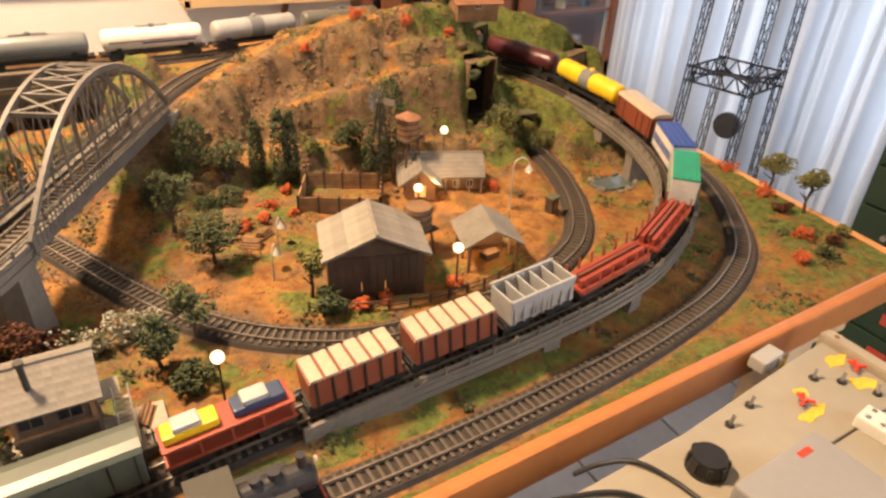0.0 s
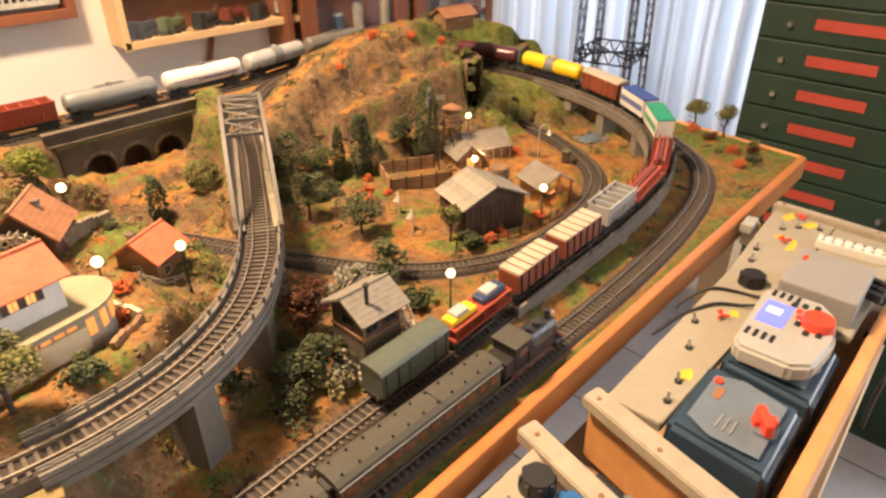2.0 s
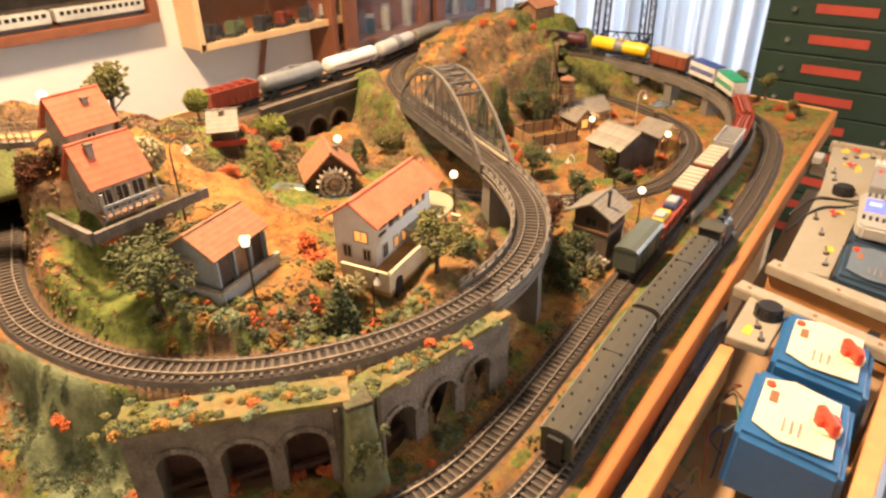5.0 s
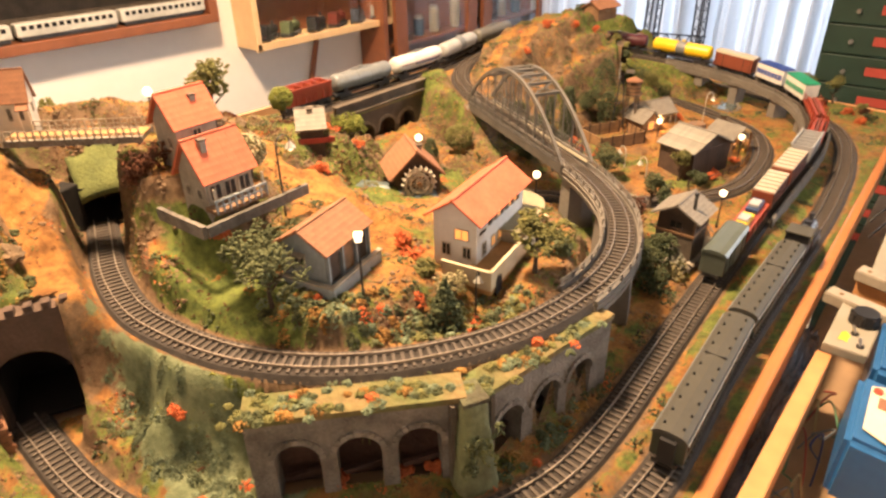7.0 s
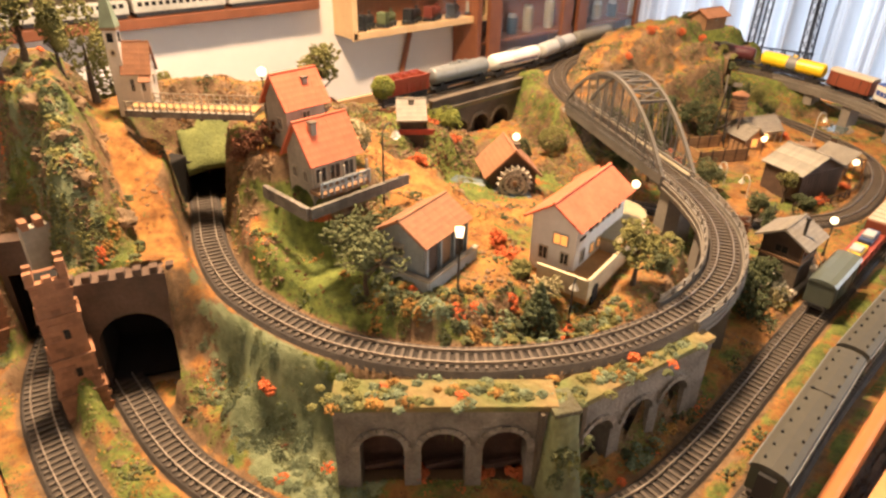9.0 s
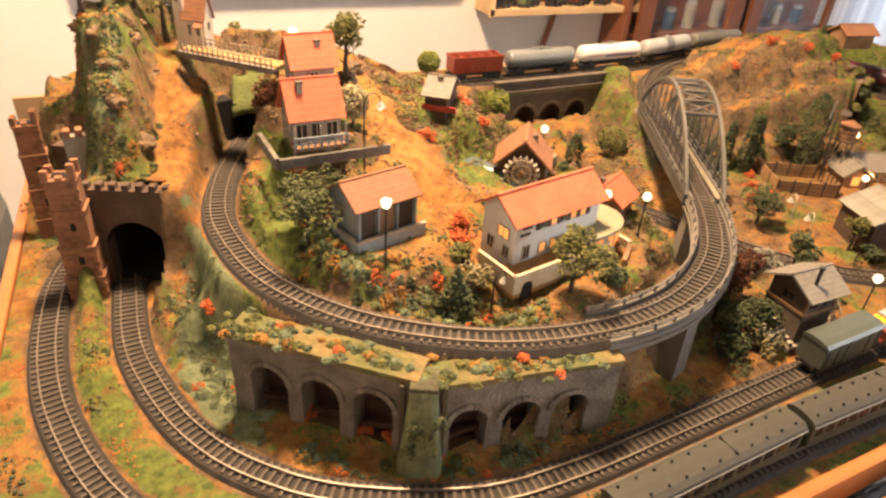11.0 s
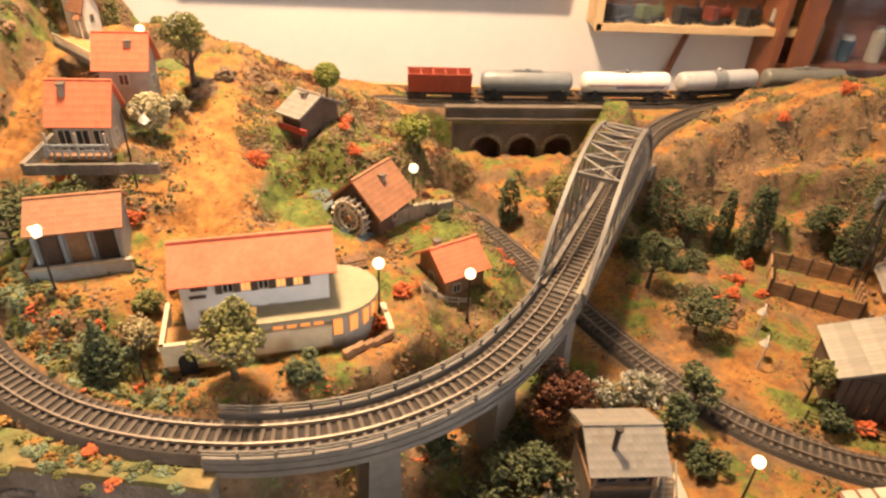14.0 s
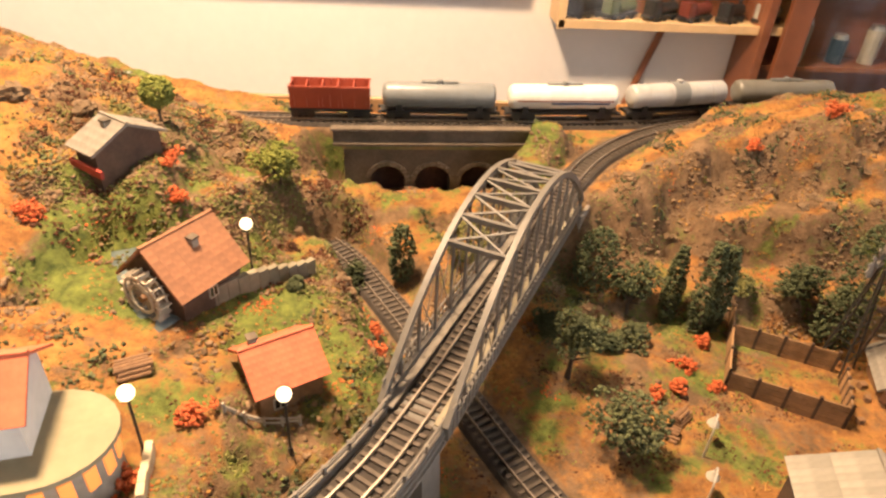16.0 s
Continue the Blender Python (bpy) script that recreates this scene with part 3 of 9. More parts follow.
def build_terrain():
    bm = bmesh.new()
    rows, cols = GX.shape
    keep = {}
    for j in range(rows):
        for i in range(cols):
            x, y = GX[j, i], GY[j, i]
            if y > front_y(x) - 0.002 and x < right_x(y) + 0.002:
                keep[j, i] = bm.verts.new((x, y, GZ[j, i]))
    for j in range(rows - 1):
        for i in range(cols - 1):
            q = [keep.get(k) for k in ((j, i), (j, i + 1), (j + 1, i + 1), (j + 1, i))]
            if all(q) and not in_mouth((GX[j, i] + GX[j, i + 1]) / 2, (GY[j, i] + GY[j + 1, i]) / 2, max(GZ[j, i], GZ[j + 1, i], GZ[j, i + 1], GZ[j + 1, i + 1])):
                bm.faces.new(q)
    bm.verts.index_update()
    order = list(keep)
    ob = part("ground", bm, M["ground"], None, smooth=True)
    tagged(ob, "model railway scenery ground of ochre soil and green flock", "ground", kind="structure")
    # where grass and where bare brown earth grows
    grass = 0.405 + 0.0 * GX
    for cx, cy, rx, ry, a in ((0.62, 0.80, 0.10, 0.12, 0.30), (0.72, 0.93, 0.12, 0.08, 0.32), (-0.203, 0.672, 0.028, 0.034, 0.40), (-0.72, 0.36, 0.12, 0.12, 0.07), (-0.82, 0.5, 0.05, 0.2, 0.10), (0.0, 0.28, 0.6, 0.02, 0.10), (-0.58, 0.97, 0.06, 0.05, -0.2), (0.12, 0.62, 0.09, 0.12, -0.02), (0.18, 0.73, 0.12, 0.04, 0.04), (-0.10, 0.62, 0.03, 0.12, 0.08), (-0.36, 0.74, 0.03, 0.08, 0.22), (-0.30, 0.66, 0.03, 0.06, 0.16), (-0.60, 0.56, 0.03, 0.08, 0.15), (-0.64, 0.60, 0.05, 0.10, 0.12), (-0.60, 0.67, 0.03, 0.05, 0.2), (0.30, 0.55, 0.25, 0.14, -0.02), (-0.36, 0.69, 0.06, 0.07, 0.15), (0.06, 0.93, 0.03, 0.06, 0.25),
                              (-0.72, 0.88, 0.06, 0.10, 0.12), (-0.20, 0.70, 0.05, 0.05, 0.15), (0.82, 0.42, 0.10, 0.25, 0.14), (0.0, 0.22, 1.2, 0.03, 0.10), (-0.82, 0.35, 0.08, 0.25, 0.06), (0.57, 0.90, 0.10, 0.06, 0.2), (-0.68, 0.50, 0.05, 0.07, 0.15),
                              (-0.44, 0.66, 0.04, 0.10, -0.3), (-0.36, 0.60, 0.06, 0.03, -0.3), (0.25, 0.87, 0.16, 0.06, -0.10), (0.42, 0.58, 0.10, 0.06, -0.2), (-0.70, 0.80, 0.03, 0.14, -0.25)):
        grass = grass + a * soft_spot(GX, GY, cx, cy, rx, ry)
    earth = 0.35 + 0.34 * np.clip(_slope - 0.3, 0, 0.8) + 0.12 * soft_spot(GX, GY, 0.25, 0.85, 0.2, 0.08) + 0.15 * soft_spot(GX, GY, -0.1, 0.45, 0.2, 0.1) + 0.13 * soft_spot(GX, GY, 0.13, 0.66, 0.12, 0.12) + 0.12 * soft_spot(GX, GY, -0.33, 0.82, 0.08, 0.10) + 0.25 * np.clip((0.026 - _bed) / 0.01, 0, 1)
    earth = earth - 0.25 * soft_spot(GX, GY, -0.44, 0.66, 0.05, 0.12) - 0.25 * soft_spot(GX, GY, -0.70, 0.78, 0.03, 0.14)
    hill = soft_spot(GX, GY, 0.36, 0.90, 0.24, 0.10)
    earth = earth + 0.30 * hill * LEDGE
    grass = grass - 0.10 * hill * np.abs(LEDGE)
    grass = grass - 0.5 * np.clip((0.024 - _bed) / 0.006, 0, 1)
    moss = 0.22 + 0.0 * GX
    for cx, cy, rx, ry, a in ((-0.70, 0.53, 0.035, 0.13, 0.75), (-0.775, 0.80, 0.03, 0.06, 0.35), (-0.76, 0.95, 0.05, 0.12, 0.3), (-0.56, 0.50, 0.03, 0.06, 0.3), (-0.48, 0.425, 0.07, 0.02, 0.3), (-0.27, 0.35, 0.08, 0.03, 0.15)):
        moss = moss + a * soft_spot(GX, GY, cx, cy, rx, ry)
    moss = moss - 0.5 * np.clip((0.024 - _bed) / 0.006, 0, 1)
    ca = ob.data.color_attributes.new("cover", "FLOAT_COLOR", "POINT")
    for k, (j, i) in enumerate(order):
        ca.data[k].color = (max(0.0, grass[j, i]), max(0.0, earth[j, i]), max(0.0, moss[j, i]), 1)
    return ob


build_terrain()


# ---------------------------------------------------------------- tracks
def build_track(name, pts, label, i0=0, i1=None, bed=True):
    pts = pts[i0:i1]
    tr = thing(name, (0, 0, 0), label=label, category="track", group="tracks")
    if bed:
        bm = bmesh.new()
        sweep(bm, pts[::3] + [pts[-1]], [(-0.021, -0.0105), (0.021, -0.0105), (0.0165, -0.0042), (-0.0165, -0.0042)])
        part("ballast_bed", bm, M["ballast"], tr, "dark grey-brown ballast")
    acc, rnd, count, shared = 0.0, random.Random(5), 0, None
    vs, fs = [], []
    for a, b in zip(pts, pts[1:]):
        acc += (b - a).length
        if acc < 0.0066:
            continue
        acc, count = 0.0, count + 1
        t = (b - a).normalized()
        c = b + Vector((0, 0, -0.0036))
        if count <= 300:
            if shared is None:
                bm = bmesh.new()
                box(bm, (0, 0, 0.0001), (0.003, 0.029, 0.0022), 0, 0.0003)
                sl = part("sleeper", bm, M["sleeper"], tr)
                shared = sl.data
            else:
                sl = new("sleeper", shared)
                sl.parent = tr
            sl.matrix_basis = pose(c.x, c.y, c.z, 0, 0, math.degrees(math.atan2(t.y, t.x)) + rnd.uniform(-1.5, 1.5))
            continue
        nrm = Vector((-t.y, t.x, 0)).normalized()
        k = len(vs)
        for u in (-0.0145, 0.0145):
            for w in (-0.0015, 0.0015):
                for h in (-0.001, 0.0012):
                    vs.append(c + nrm * u + t * w + Vector((0, 0, h)))
        fs += [(k, k + 1, k + 3, k + 2), (k + 4, k + 6, k + 7, k + 5), (k, k + 4, k + 5, k + 1), (k + 2, k + 3, k + 7, k + 6), (k + 1, k + 5, k + 7, k + 3)]
    if vs:
        me = bpy.data.meshes.new("sleeper_rest")
        me.from_pydata(vs, [], fs)
        me.materials.append(M["sleeper"])
        sl = new("sleeper_rest", me)
        sl.parent = tr
        tagged(sl, "further dark brown sleepers", kind="stuff")
    for side in (-1, 1):
        bm = bmesh.new()
        u = side * 0.00825
        sweep(bm, pts[::2] + [pts[-1]], [(u - 0.0008, -0.0026), (u + 0.0008, -0.0026), (u + 0.0007, 0.0), (u - 0.0007, 0.0)])
        part("rail", bm, M["rail"], tr, "worn steel rail")
    return tr


build_track("outer_track", OUTER, "outer model railway track running round the board edge")
build_track("goods_track", GOODS, "second model railway track climbing onto a viaduct", i0=max(0, near(GOODS, -0.784, 0.728)))
build_track("farm_track", FARM, "low branch track curving round the farm")
build_track("loop_track", LOOP, "raised loop track over the arcade and arch bridge", i0=near(LOOP, -0.603, 0.903))
build_track("rear_track", BACK, "raised track along the rear of the board")

# ---------------------------------------------------------------- masonry and bridges
def wall_frame(p0, p1):
    """The pose of a wall that stands on a plan line: x along it, y into it."""
    a, b = Vector((*p0, 0)), Vector((*p1, 0))
    return a, (b - a).length, math.degrees(math.atan2(b.y - a.y, b.x - a.x))


def arch_outline(length, z0, z1, arches, steps=12):
    """The face of a wall with openings that reach the ground: arches are (centre, half width, springing)."""
    pts = [(0, z0)]
    for c, hw, zs in arches:
        pts += [(c - hw, z0), (c - hw, zs)]
        pts += [(c - hw * math.cos(math.pi * k / steps), zs + hw * math.sin(math.pi * k / steps)) for k in range(1, steps)]
        pts += [(c + hw, zs), (c + hw, z0)]
    return pts + [(length, z0), (length, z1), (0, z1)]


def face_solid(bm, outline, y0, y1):
    a = [bm.verts.new((u, y0, w)) for u, w in outline]
    b = [bm.verts.new((u, y1, w)) for u, w in outline]
    bm.faces.new(a), bm.faces.new(b[::-1])
    for i in range(len(a)):
        j = (i + 1) % len(a)
        bm.faces.new((a[j], a[i], b[i], b[j]))
    bmesh.ops.recalc_face_normals(bm, faces=bm.faces)


# reddish earth, darkened to carry the shade inside the arches
M["niche"] = mat("shaded_reddish_earth", (0.085, 0.042, 0.028), 0.95, vary=0.4, grain=200, bump=0.8, depth=0.002)
M["wall_stone"] = mat("grey_rubble_stone", (0.150, 0.132, 0.108), 0.9, vary=0.4, grain=260, bump=0.9, depth=0.0015, rand=0.25)


M["flock_soil"] = mat("mossy_flocked_soil", (0.20, 0.135, 0.055), 0.95, vary=0.5, grain=120, bump=1.0, depth=0.003, colour2=(0.10, 0.115, 0.035))


def arcade(name, p0, p1, z0, z1, arches, thick, material, label, coping=True, ring=True):
    a, length, turn = wall_frame(p0, p1)
    th = thing(name, (a.x, a.y, 0), turn, label, "arcade wall")
    bm = bmesh.new()
    face_solid(bm, arch_outline(length, z0, z1, arches), 0.0, thick)
    part("wall", bm, material, th)
    for c, hw, zs in arches:
        # added plate closing the arch, its dark colour paints the interior shade
        boxpart("niche_back", (c, thick - 0.002, (z0 + zs + hw) / 2), (2 * hw + 0.004, 0.003, zs + hw - z0), M["niche"], th, label="added reddish earth back with the arch's inner shade in its colour")
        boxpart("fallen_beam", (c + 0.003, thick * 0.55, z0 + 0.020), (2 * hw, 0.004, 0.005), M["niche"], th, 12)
        if ring:
            n = 11
            for k in range(n):
                t = math.pi * (k + 0.5) / n
                bm = bmesh.new()
                bmesh.ops.create_cube(bm, size=1.0, matrix=Matrix.Translation((c + (hw + 0.0028) * math.cos(t), -0.0008, zs + (hw + 0.0028) * math.sin(t))) @ Matrix.Rotation(-t, 4, "Y") @ Matrix.Diagonal((0.0056, 0.0030, (hw + 0.003) * math.pi / n * 0.9, 1)))
                part("arch_stone", bm, material, th)
    if coping:
        boxpart("soil_top", (length * 0.5, thick * 0.5, z1 + 0.002), (length + 0.004, thick + 0.003, 0.006), M["flock_soil"], th, bevel=0.001, label="soil and flock on top of the wall")
    return th


arcade("stone_arcade", (-0.692, 0.464), (-0.556, 0.349), 0.892, 0.988, [(0.038, 0.0185, .945), (0.089, 0.0185, .946), (0.140, 0.0185, .948)], 0.03, M["stone"], "grey stone arcade with three round arches below the loop track")
arcade("stone_arcade", (-0.548, 0.343), (-0.368, 0.316), 0.892, 0.983, [(0.040, 0.0175, .938), (0.090, 0.0175, .938), (0.138, 0.0175, .938)], 0.028, M["stone"], "grey stone arcade with dark arches beside the front track")
arcade("rear_viaduct", (-0.165, 0.942), (0.045, 0.952), 0.92, 1.006, [(0.052, 0.0215, .962), (0.108, 0.0215, .962), (0.164, 0.0215, .962)], 0.03, M["stone_dk"], "dark stone viaduct with three arches below the rear track")
# parapet with two mouldings on the rear viaduct
_rv = thing("viaduct_parapet", (-0.165, 0.942, 0), 2.7, "dark stone parapet with moulded ledges on the rear viaduct", "parapet")
boxpart("parapet_wall", (0.105, 0.006, 1.0195), (0.235, 0.008, 0.017), M["stone_dk"], _rv, bevel=0.001)
boxpart("ledge", (0.105, 0.002, 1.0115), (0.235, 0.010, 0.004), M["stone_dk"], _rv, bevel=0.001)
boxpart("cap", (0.105, 0.004, 1.0295), (0.240, 0.012, 0.004), M["stone_dk"], _rv, bevel=0.001)

# ivy-grown buttress between the two arcades
_bt = thing("corner_buttress", (-0.551, 0.343, 0), -25, "moss-green corner buttress between the two arcades", "buttress")
M["moss"] = mat("mossy_stone", (0.115, 0.118, 0.058), 0.95, vary=0.45, grain=200, bump=1.0, depth=0.003, colour2=(0.070, 0.062, 0.036))
M["pale_moss"] = mat("pale_green_moss", (0.20, 0.215, 0.10), 0.95, vary=0.4, grain=180, bump=0.8, depth=0.002, colour2=(0.105, 0.10, 0.05))
bm = bmesh.new()
_rings = []
for _k in range(12):
    _f = _k / 11
    _w, _z = 0.0285 - 0.0145 * _f ** 0.7, 0.886 + 0.102 * _f
    _ring = []
    for _q in range(24):
        _a = math.pi * 2 * (_q + 0.5) / 24
        _c, _s = math.cos(_a), math.sin(_a)
        _m = (abs(_c) ** 5 + abs(_s) ** 5) ** -0.2
        _n = 0.0011 * noise.noise(Vector((_a * 4, _z * 80, 1)))
        _ring.append(bm.verts.new((_c * _m * (_w * 0.82 + _n), 0.008 + _s * _m * (_w + _n), _z)))
    _rings.append(_ring)
for _r0, _r1 in zip(_rings, _rings[1:]):
    for q in range(24):
        bm.faces.new((_r0[q], _r0[(q + 1) % 24], _r1[(q + 1) % 24], _r1[q]))
bm.faces.new(_rings[-1])
part("shaft", bm, M["pale_moss"], _bt, smooth=True)
boxpart("cap_stone", (0, 0.008, 0.9895), (0.024, 0.028, 0.005), M["moss"], _bt, bevel=0.0012)
for _s in (-1, 1):
    boxpart("edge_strip", (_s * 0.0185, 0.004, 0.945), (0.0035, 0.006, 0.084), M["stone_dk"], _bt, label="dark joint beside the buttress")


def deck(name, pts, label, half=0.023, thick=0.012, rail_h=0.006, mark=0.022):
    th = thing(name, (0, 0, 0), label=label, category="viaduct")
    bm = bmesh.new()
    sweep(bm, pts[::3] + [pts[-1]], [(-half, -0.0075 - thick), (half, -0.0075 - thick), (half, -0.0062), (-half, -0.0062)])
    part("deck", bm, M["concrete"], th)
    for side in (-1, 1):
        bm = bmesh.new()
        u0, u1 = side * (half - 0.0035), side * half
        lo, hi = min(u0, u1), max(u0, u1)
        sweep(bm, pts[::3] + [pts[-1]], [(lo, -0.0075), (hi, -0.0075), (hi, -0.001), (lo, -0.001)])
        part("parapet", bm, M["concrete"], th, "low grey parapet")
        for hh in (rail_h * 0.45, rail_h):
            bm = bmesh.new()
            mid = (lo + hi) / 2
            sweep(bm, pts[::3] + [pts[-1]], [(mid - 0.0006, hh - 0.0006), (mid + 0.0006, hh - 0.0006), (mid + 0.0006, hh + 0.0006), (mid - 0.0006, hh + 0.0006)])
            part("handrail", bm, M["concrete"], th, "thin grey handrail")
        for drop, hh in ((-0.014, 0.002), (-0.0058, 0.0016)):
            bm = bmesh.new()
            v0, v1 = side * (half - 0.001), side * (half + 0.0016)
            sweep(bm, pts[::3] + [pts[-1]], [(min(v0, v1), drop), (max(v0, v1), drop), (max(v0, v1), drop + hh), (min(v0, v1), drop + hh)])
            part("ledge", bm, M["concrete"], th)
        acc = 0.0
        for a, b in zip(pts, pts[1:]):
            acc += (b - a).length
            if acc > mark:
                acc = 0.0
                t = (b - a).normalized()
                nrm = Vector((-t.y, t.x, 0)).normalized()
                boxpart("post", b + nrm * side * (half - 0.0015) + Vector((0, 0, 0.0)), (0.0018, 0.0030, 0.0125), M["concrete"], th, math.degrees(math.atan2(t.y, t.x)))
    return th


_cv = deck("curved_viaduct", LOOP[V0:V1 + 3], "grey curved viaduct with low parapets carrying the loop track")
for _f, _w in ((0.34, 0.034), (0.66, 0.034), (0.98, 0.038)):
    p = LOOP[int(V0 + (V1 - V0) * _f)]
    q = LOOP[int(V0 + (V1 - V0) * _f) + 1]
    ang = math.degrees(math.atan2(q.y - p.y, q.x - p.x))
    bm = bmesh.new()
    gz = ground(p.x, p.y) - 0.01
    prism(bm, [(-0.012, -_w / 2), (0.012, -_w / 2), (0.014, 0), (0.012, _w / 2), (-0.012, _w / 2), (-0.014, 0)], gz - p.z, -0.017)
    for v in bm.verts:
        if v.co.z < -0.03:
            v.co.x, v.co.y = v.co.x * 1.25, v.co.y * 1.15
    o = part("pier", bm, M["concrete"], _cv, "tall tapered grey pier")
    o.matrix_basis = pose(p.x, p.y, p.z, 0, 0, ang)
_gv = deck("long_viaduct", GOODS[G0:G1], "long grey viaduct curving with the climbing goods track", rail_h=0.004)
for x, y in ((0.22, 0.32), (0.34, 0.322), (0.455, 0.336), (0.56, 0.38), (0.64, 0.456), (0.685, 0.56), (0.70, 0.65)):
    i = near(GOODS, x, y)
    p, q = GOODS[i], GOODS[i + 1]
    bm = bmesh.new()
    prism(bm, [(-0.010, -0.017), (0.010, -0.017), (0.010, 0.017), (-0.010, 0.017)], ground(x, y) - 0.008 - p.z, -0.018)
    o = part("pier", bm, M["concrete"], _gv, "squat grey pier")
    o.matrix_basis = pose(p.x, p.y, p.z, 0, 0, math.degrees(math.atan2(q.y - p.y, q.x - p.x)))
# solid ramp wall where the viaduct begins
_rw = thing("ramp_wall", (0, 0, 0), label="grey ramp side wall where the goods track leaves the ground", category="wall")
bm = bmesh.new()
sweep(bm, GOODS[G0 - 2:near(GOODS, 0.20, 0.32):3], [(-0.024, -0.035), (-0.0205, -0.035), (-0.0205, 0.005), (-0.024, 0.005)])
part("side_wall", bm, M["concrete"], _rw)


M["walk"] = mat("sandy_walkway", (0.23, 0.20, 0.14), 0.9, vary=0.3, grain=160)


def arch_bridge():
    a, b = LOOP[V1], LOOP[B1]
    mid = (a + b) / 2
    d = b - a
    L = math.hypot(d.x, d.y)
    th = thing("arch_bridge", (mid.x, mid.y, 0), math.degrees(math.atan2(d.y, d.x)), "grey steel tied-arch railway bridge with lattice bracing", "bridge")
    z0, z1, H, W = a.z - 0.004, b.z - 0.004, 0.097, 0.0245
    zdeck = lambda u: z0 + (z1 - z0) * (u / L + 0.5)
    zarc = lambda u: zdeck(u) + 0.006 + (H - 0.006) * (1 - (2 * u / L) ** 2)
    beam = M["bridge"]
    boxpart("deck_plate", (0, 0, (z0 + z1) / 2 - 0.006), (L, 2 * W - 0.004, 0.004), beam, th)
    n = 12
    us = [L * (k / n - 0.5) for k in range(n + 1)]
    for side in (-1, 1):
        bm = bmesh.new()
        pts = [Vector((L * (k / 40 - 0.5), side * W, zarc(L * (k / 40 - 0.5)))) for k in range(41)]
        rings = []
        for i, p in enumerate(pts):
            t = (pts[min(i + 1, 40)] - pts[max(i - 1, 0)]).normalized()
            nn = Vector((-t.z, 0, t.x))
            rings.append([bm.verts.new(p + nn * w + Vector((0, v, 0))) for w, v in ((-0.0026, -0.0022), (-0.0026, 0.0022), (0.0026, 0.0022), (0.0026, -0.0022))])
        for r0, r1 in zip(rings, rings[1:]):
            for j in range(4):
                bm.faces.new((r0[j], r0[(j + 1) % 4], r1[(j + 1) % 4], r1[j]))
        bm.faces.new(rings[0]), bm.faces.new(rings[-1][::-1])
        bmesh.ops.recalc_face_normals(bm, faces=bm.faces)
        part("arch_rib", bm, beam, th)
        boxpart("girder", (0, side * W, (z0 + z1) / 2 - 0.003), (L, 0.004, 0.014), beam, th)
        for u in us[1:-1]:
            bm = bmesh.new()
            box(bm, (u, side * W, (zdeck(u) + zarc(u)) / 2), (0.0017, 0.0020, zarc(u) - zdeck(u)))
            part("hanger", bm, beam, th)
        for k in range(1, n - 1):
            for flip in (True, False):
                bm = bmesh.new()
                u0, u1 = (us[k], us[k + 1]) if flip else (us[k + 1], us[k])
                cyl(bm, (u0, side * W, zdeck(u0) + 0.004), (u1, side * W, zarc(u1) * 0.97 + zdeck(u1) * 0.03), 0.00045, seg=5)
                part("diagonal", bm, beam, th)
        # handrail with lattice along the deck
        for hh in (0.008, 0.016):
            boxpart("handrail", (0, side * (W + 0.002), (z0 + z1) / 2 + hh), (L * 0.97, 0.0011, 0.0013), beam, th)
        for k in range(48):
            u = L * 0.96 * (k / 47 - 0.5)
            boxpart("rail_post", (u, side * (W + 0.002), zdeck(u) + 0.007), (0.0012, 0.0012, 0.018), beam, th)
    # top bracing between the ribs over the middle
    top = [L * (k / 14 - 0.5) for k in range(4, 12)]
    for u in top:
        boxpart("cross_beam", (u, 0, zarc(u)), (0.0034, 2 * W, 0.0042), beam, th)
    for u0, u1 in zip(top, top[1:]):
        for s in (-1, 1):
            bm = bmesh.new()
            cyl(bm, (u0, s * W, zarc(u0)), (u1, -s * W, zarc(u1)), 0.0012, seg=6)
            part("brace", bm, beam, th)
    for u in us:
        boxpart("floor_beam", (u, 0, zdeck(u) - 0.009), (0.003, 2 * W, 0.006), beam, th)
    # walkway planks beside the rails
    for s in (-1, 1):
        boxpart("walkway", (0, s * 0.0192, (z0 + z1) / 2 + 0.0005), (L, 0.0075, 0.0012), M["concrete"] if s > 0 else M["walk"], th, label="pale grey walkway strip")


arch_bridge()
_p = LOOP[B1]
boxpart("abutment", (0, 0, 0), (0.03, 0.06, 0.11), M["stone"], tagged(thing("bridge_abutment", (_p.x + 0.004, _p.y + 0.004, _p.z - 0.066), 58), "grey stone abutment under the far bridge end", "abutment"), bevel=0.002)


# ---------------------------------------------------------------- tunnel mouths
M["rock"] = mat("dark_earthy_rock", (0.20, 0.125, 0.065), 0.95, vary=0.4, grain=150, bump=0.9, depth=0.002, colour2=(0.11, 0.075, 0.042))
M["castle"] = mat("brown_castle_stone", (0.105, 0.066, 0.046), 0.9, vary=0.35, grain=260, bump=0.8, depth=0.001, rand=0.2)


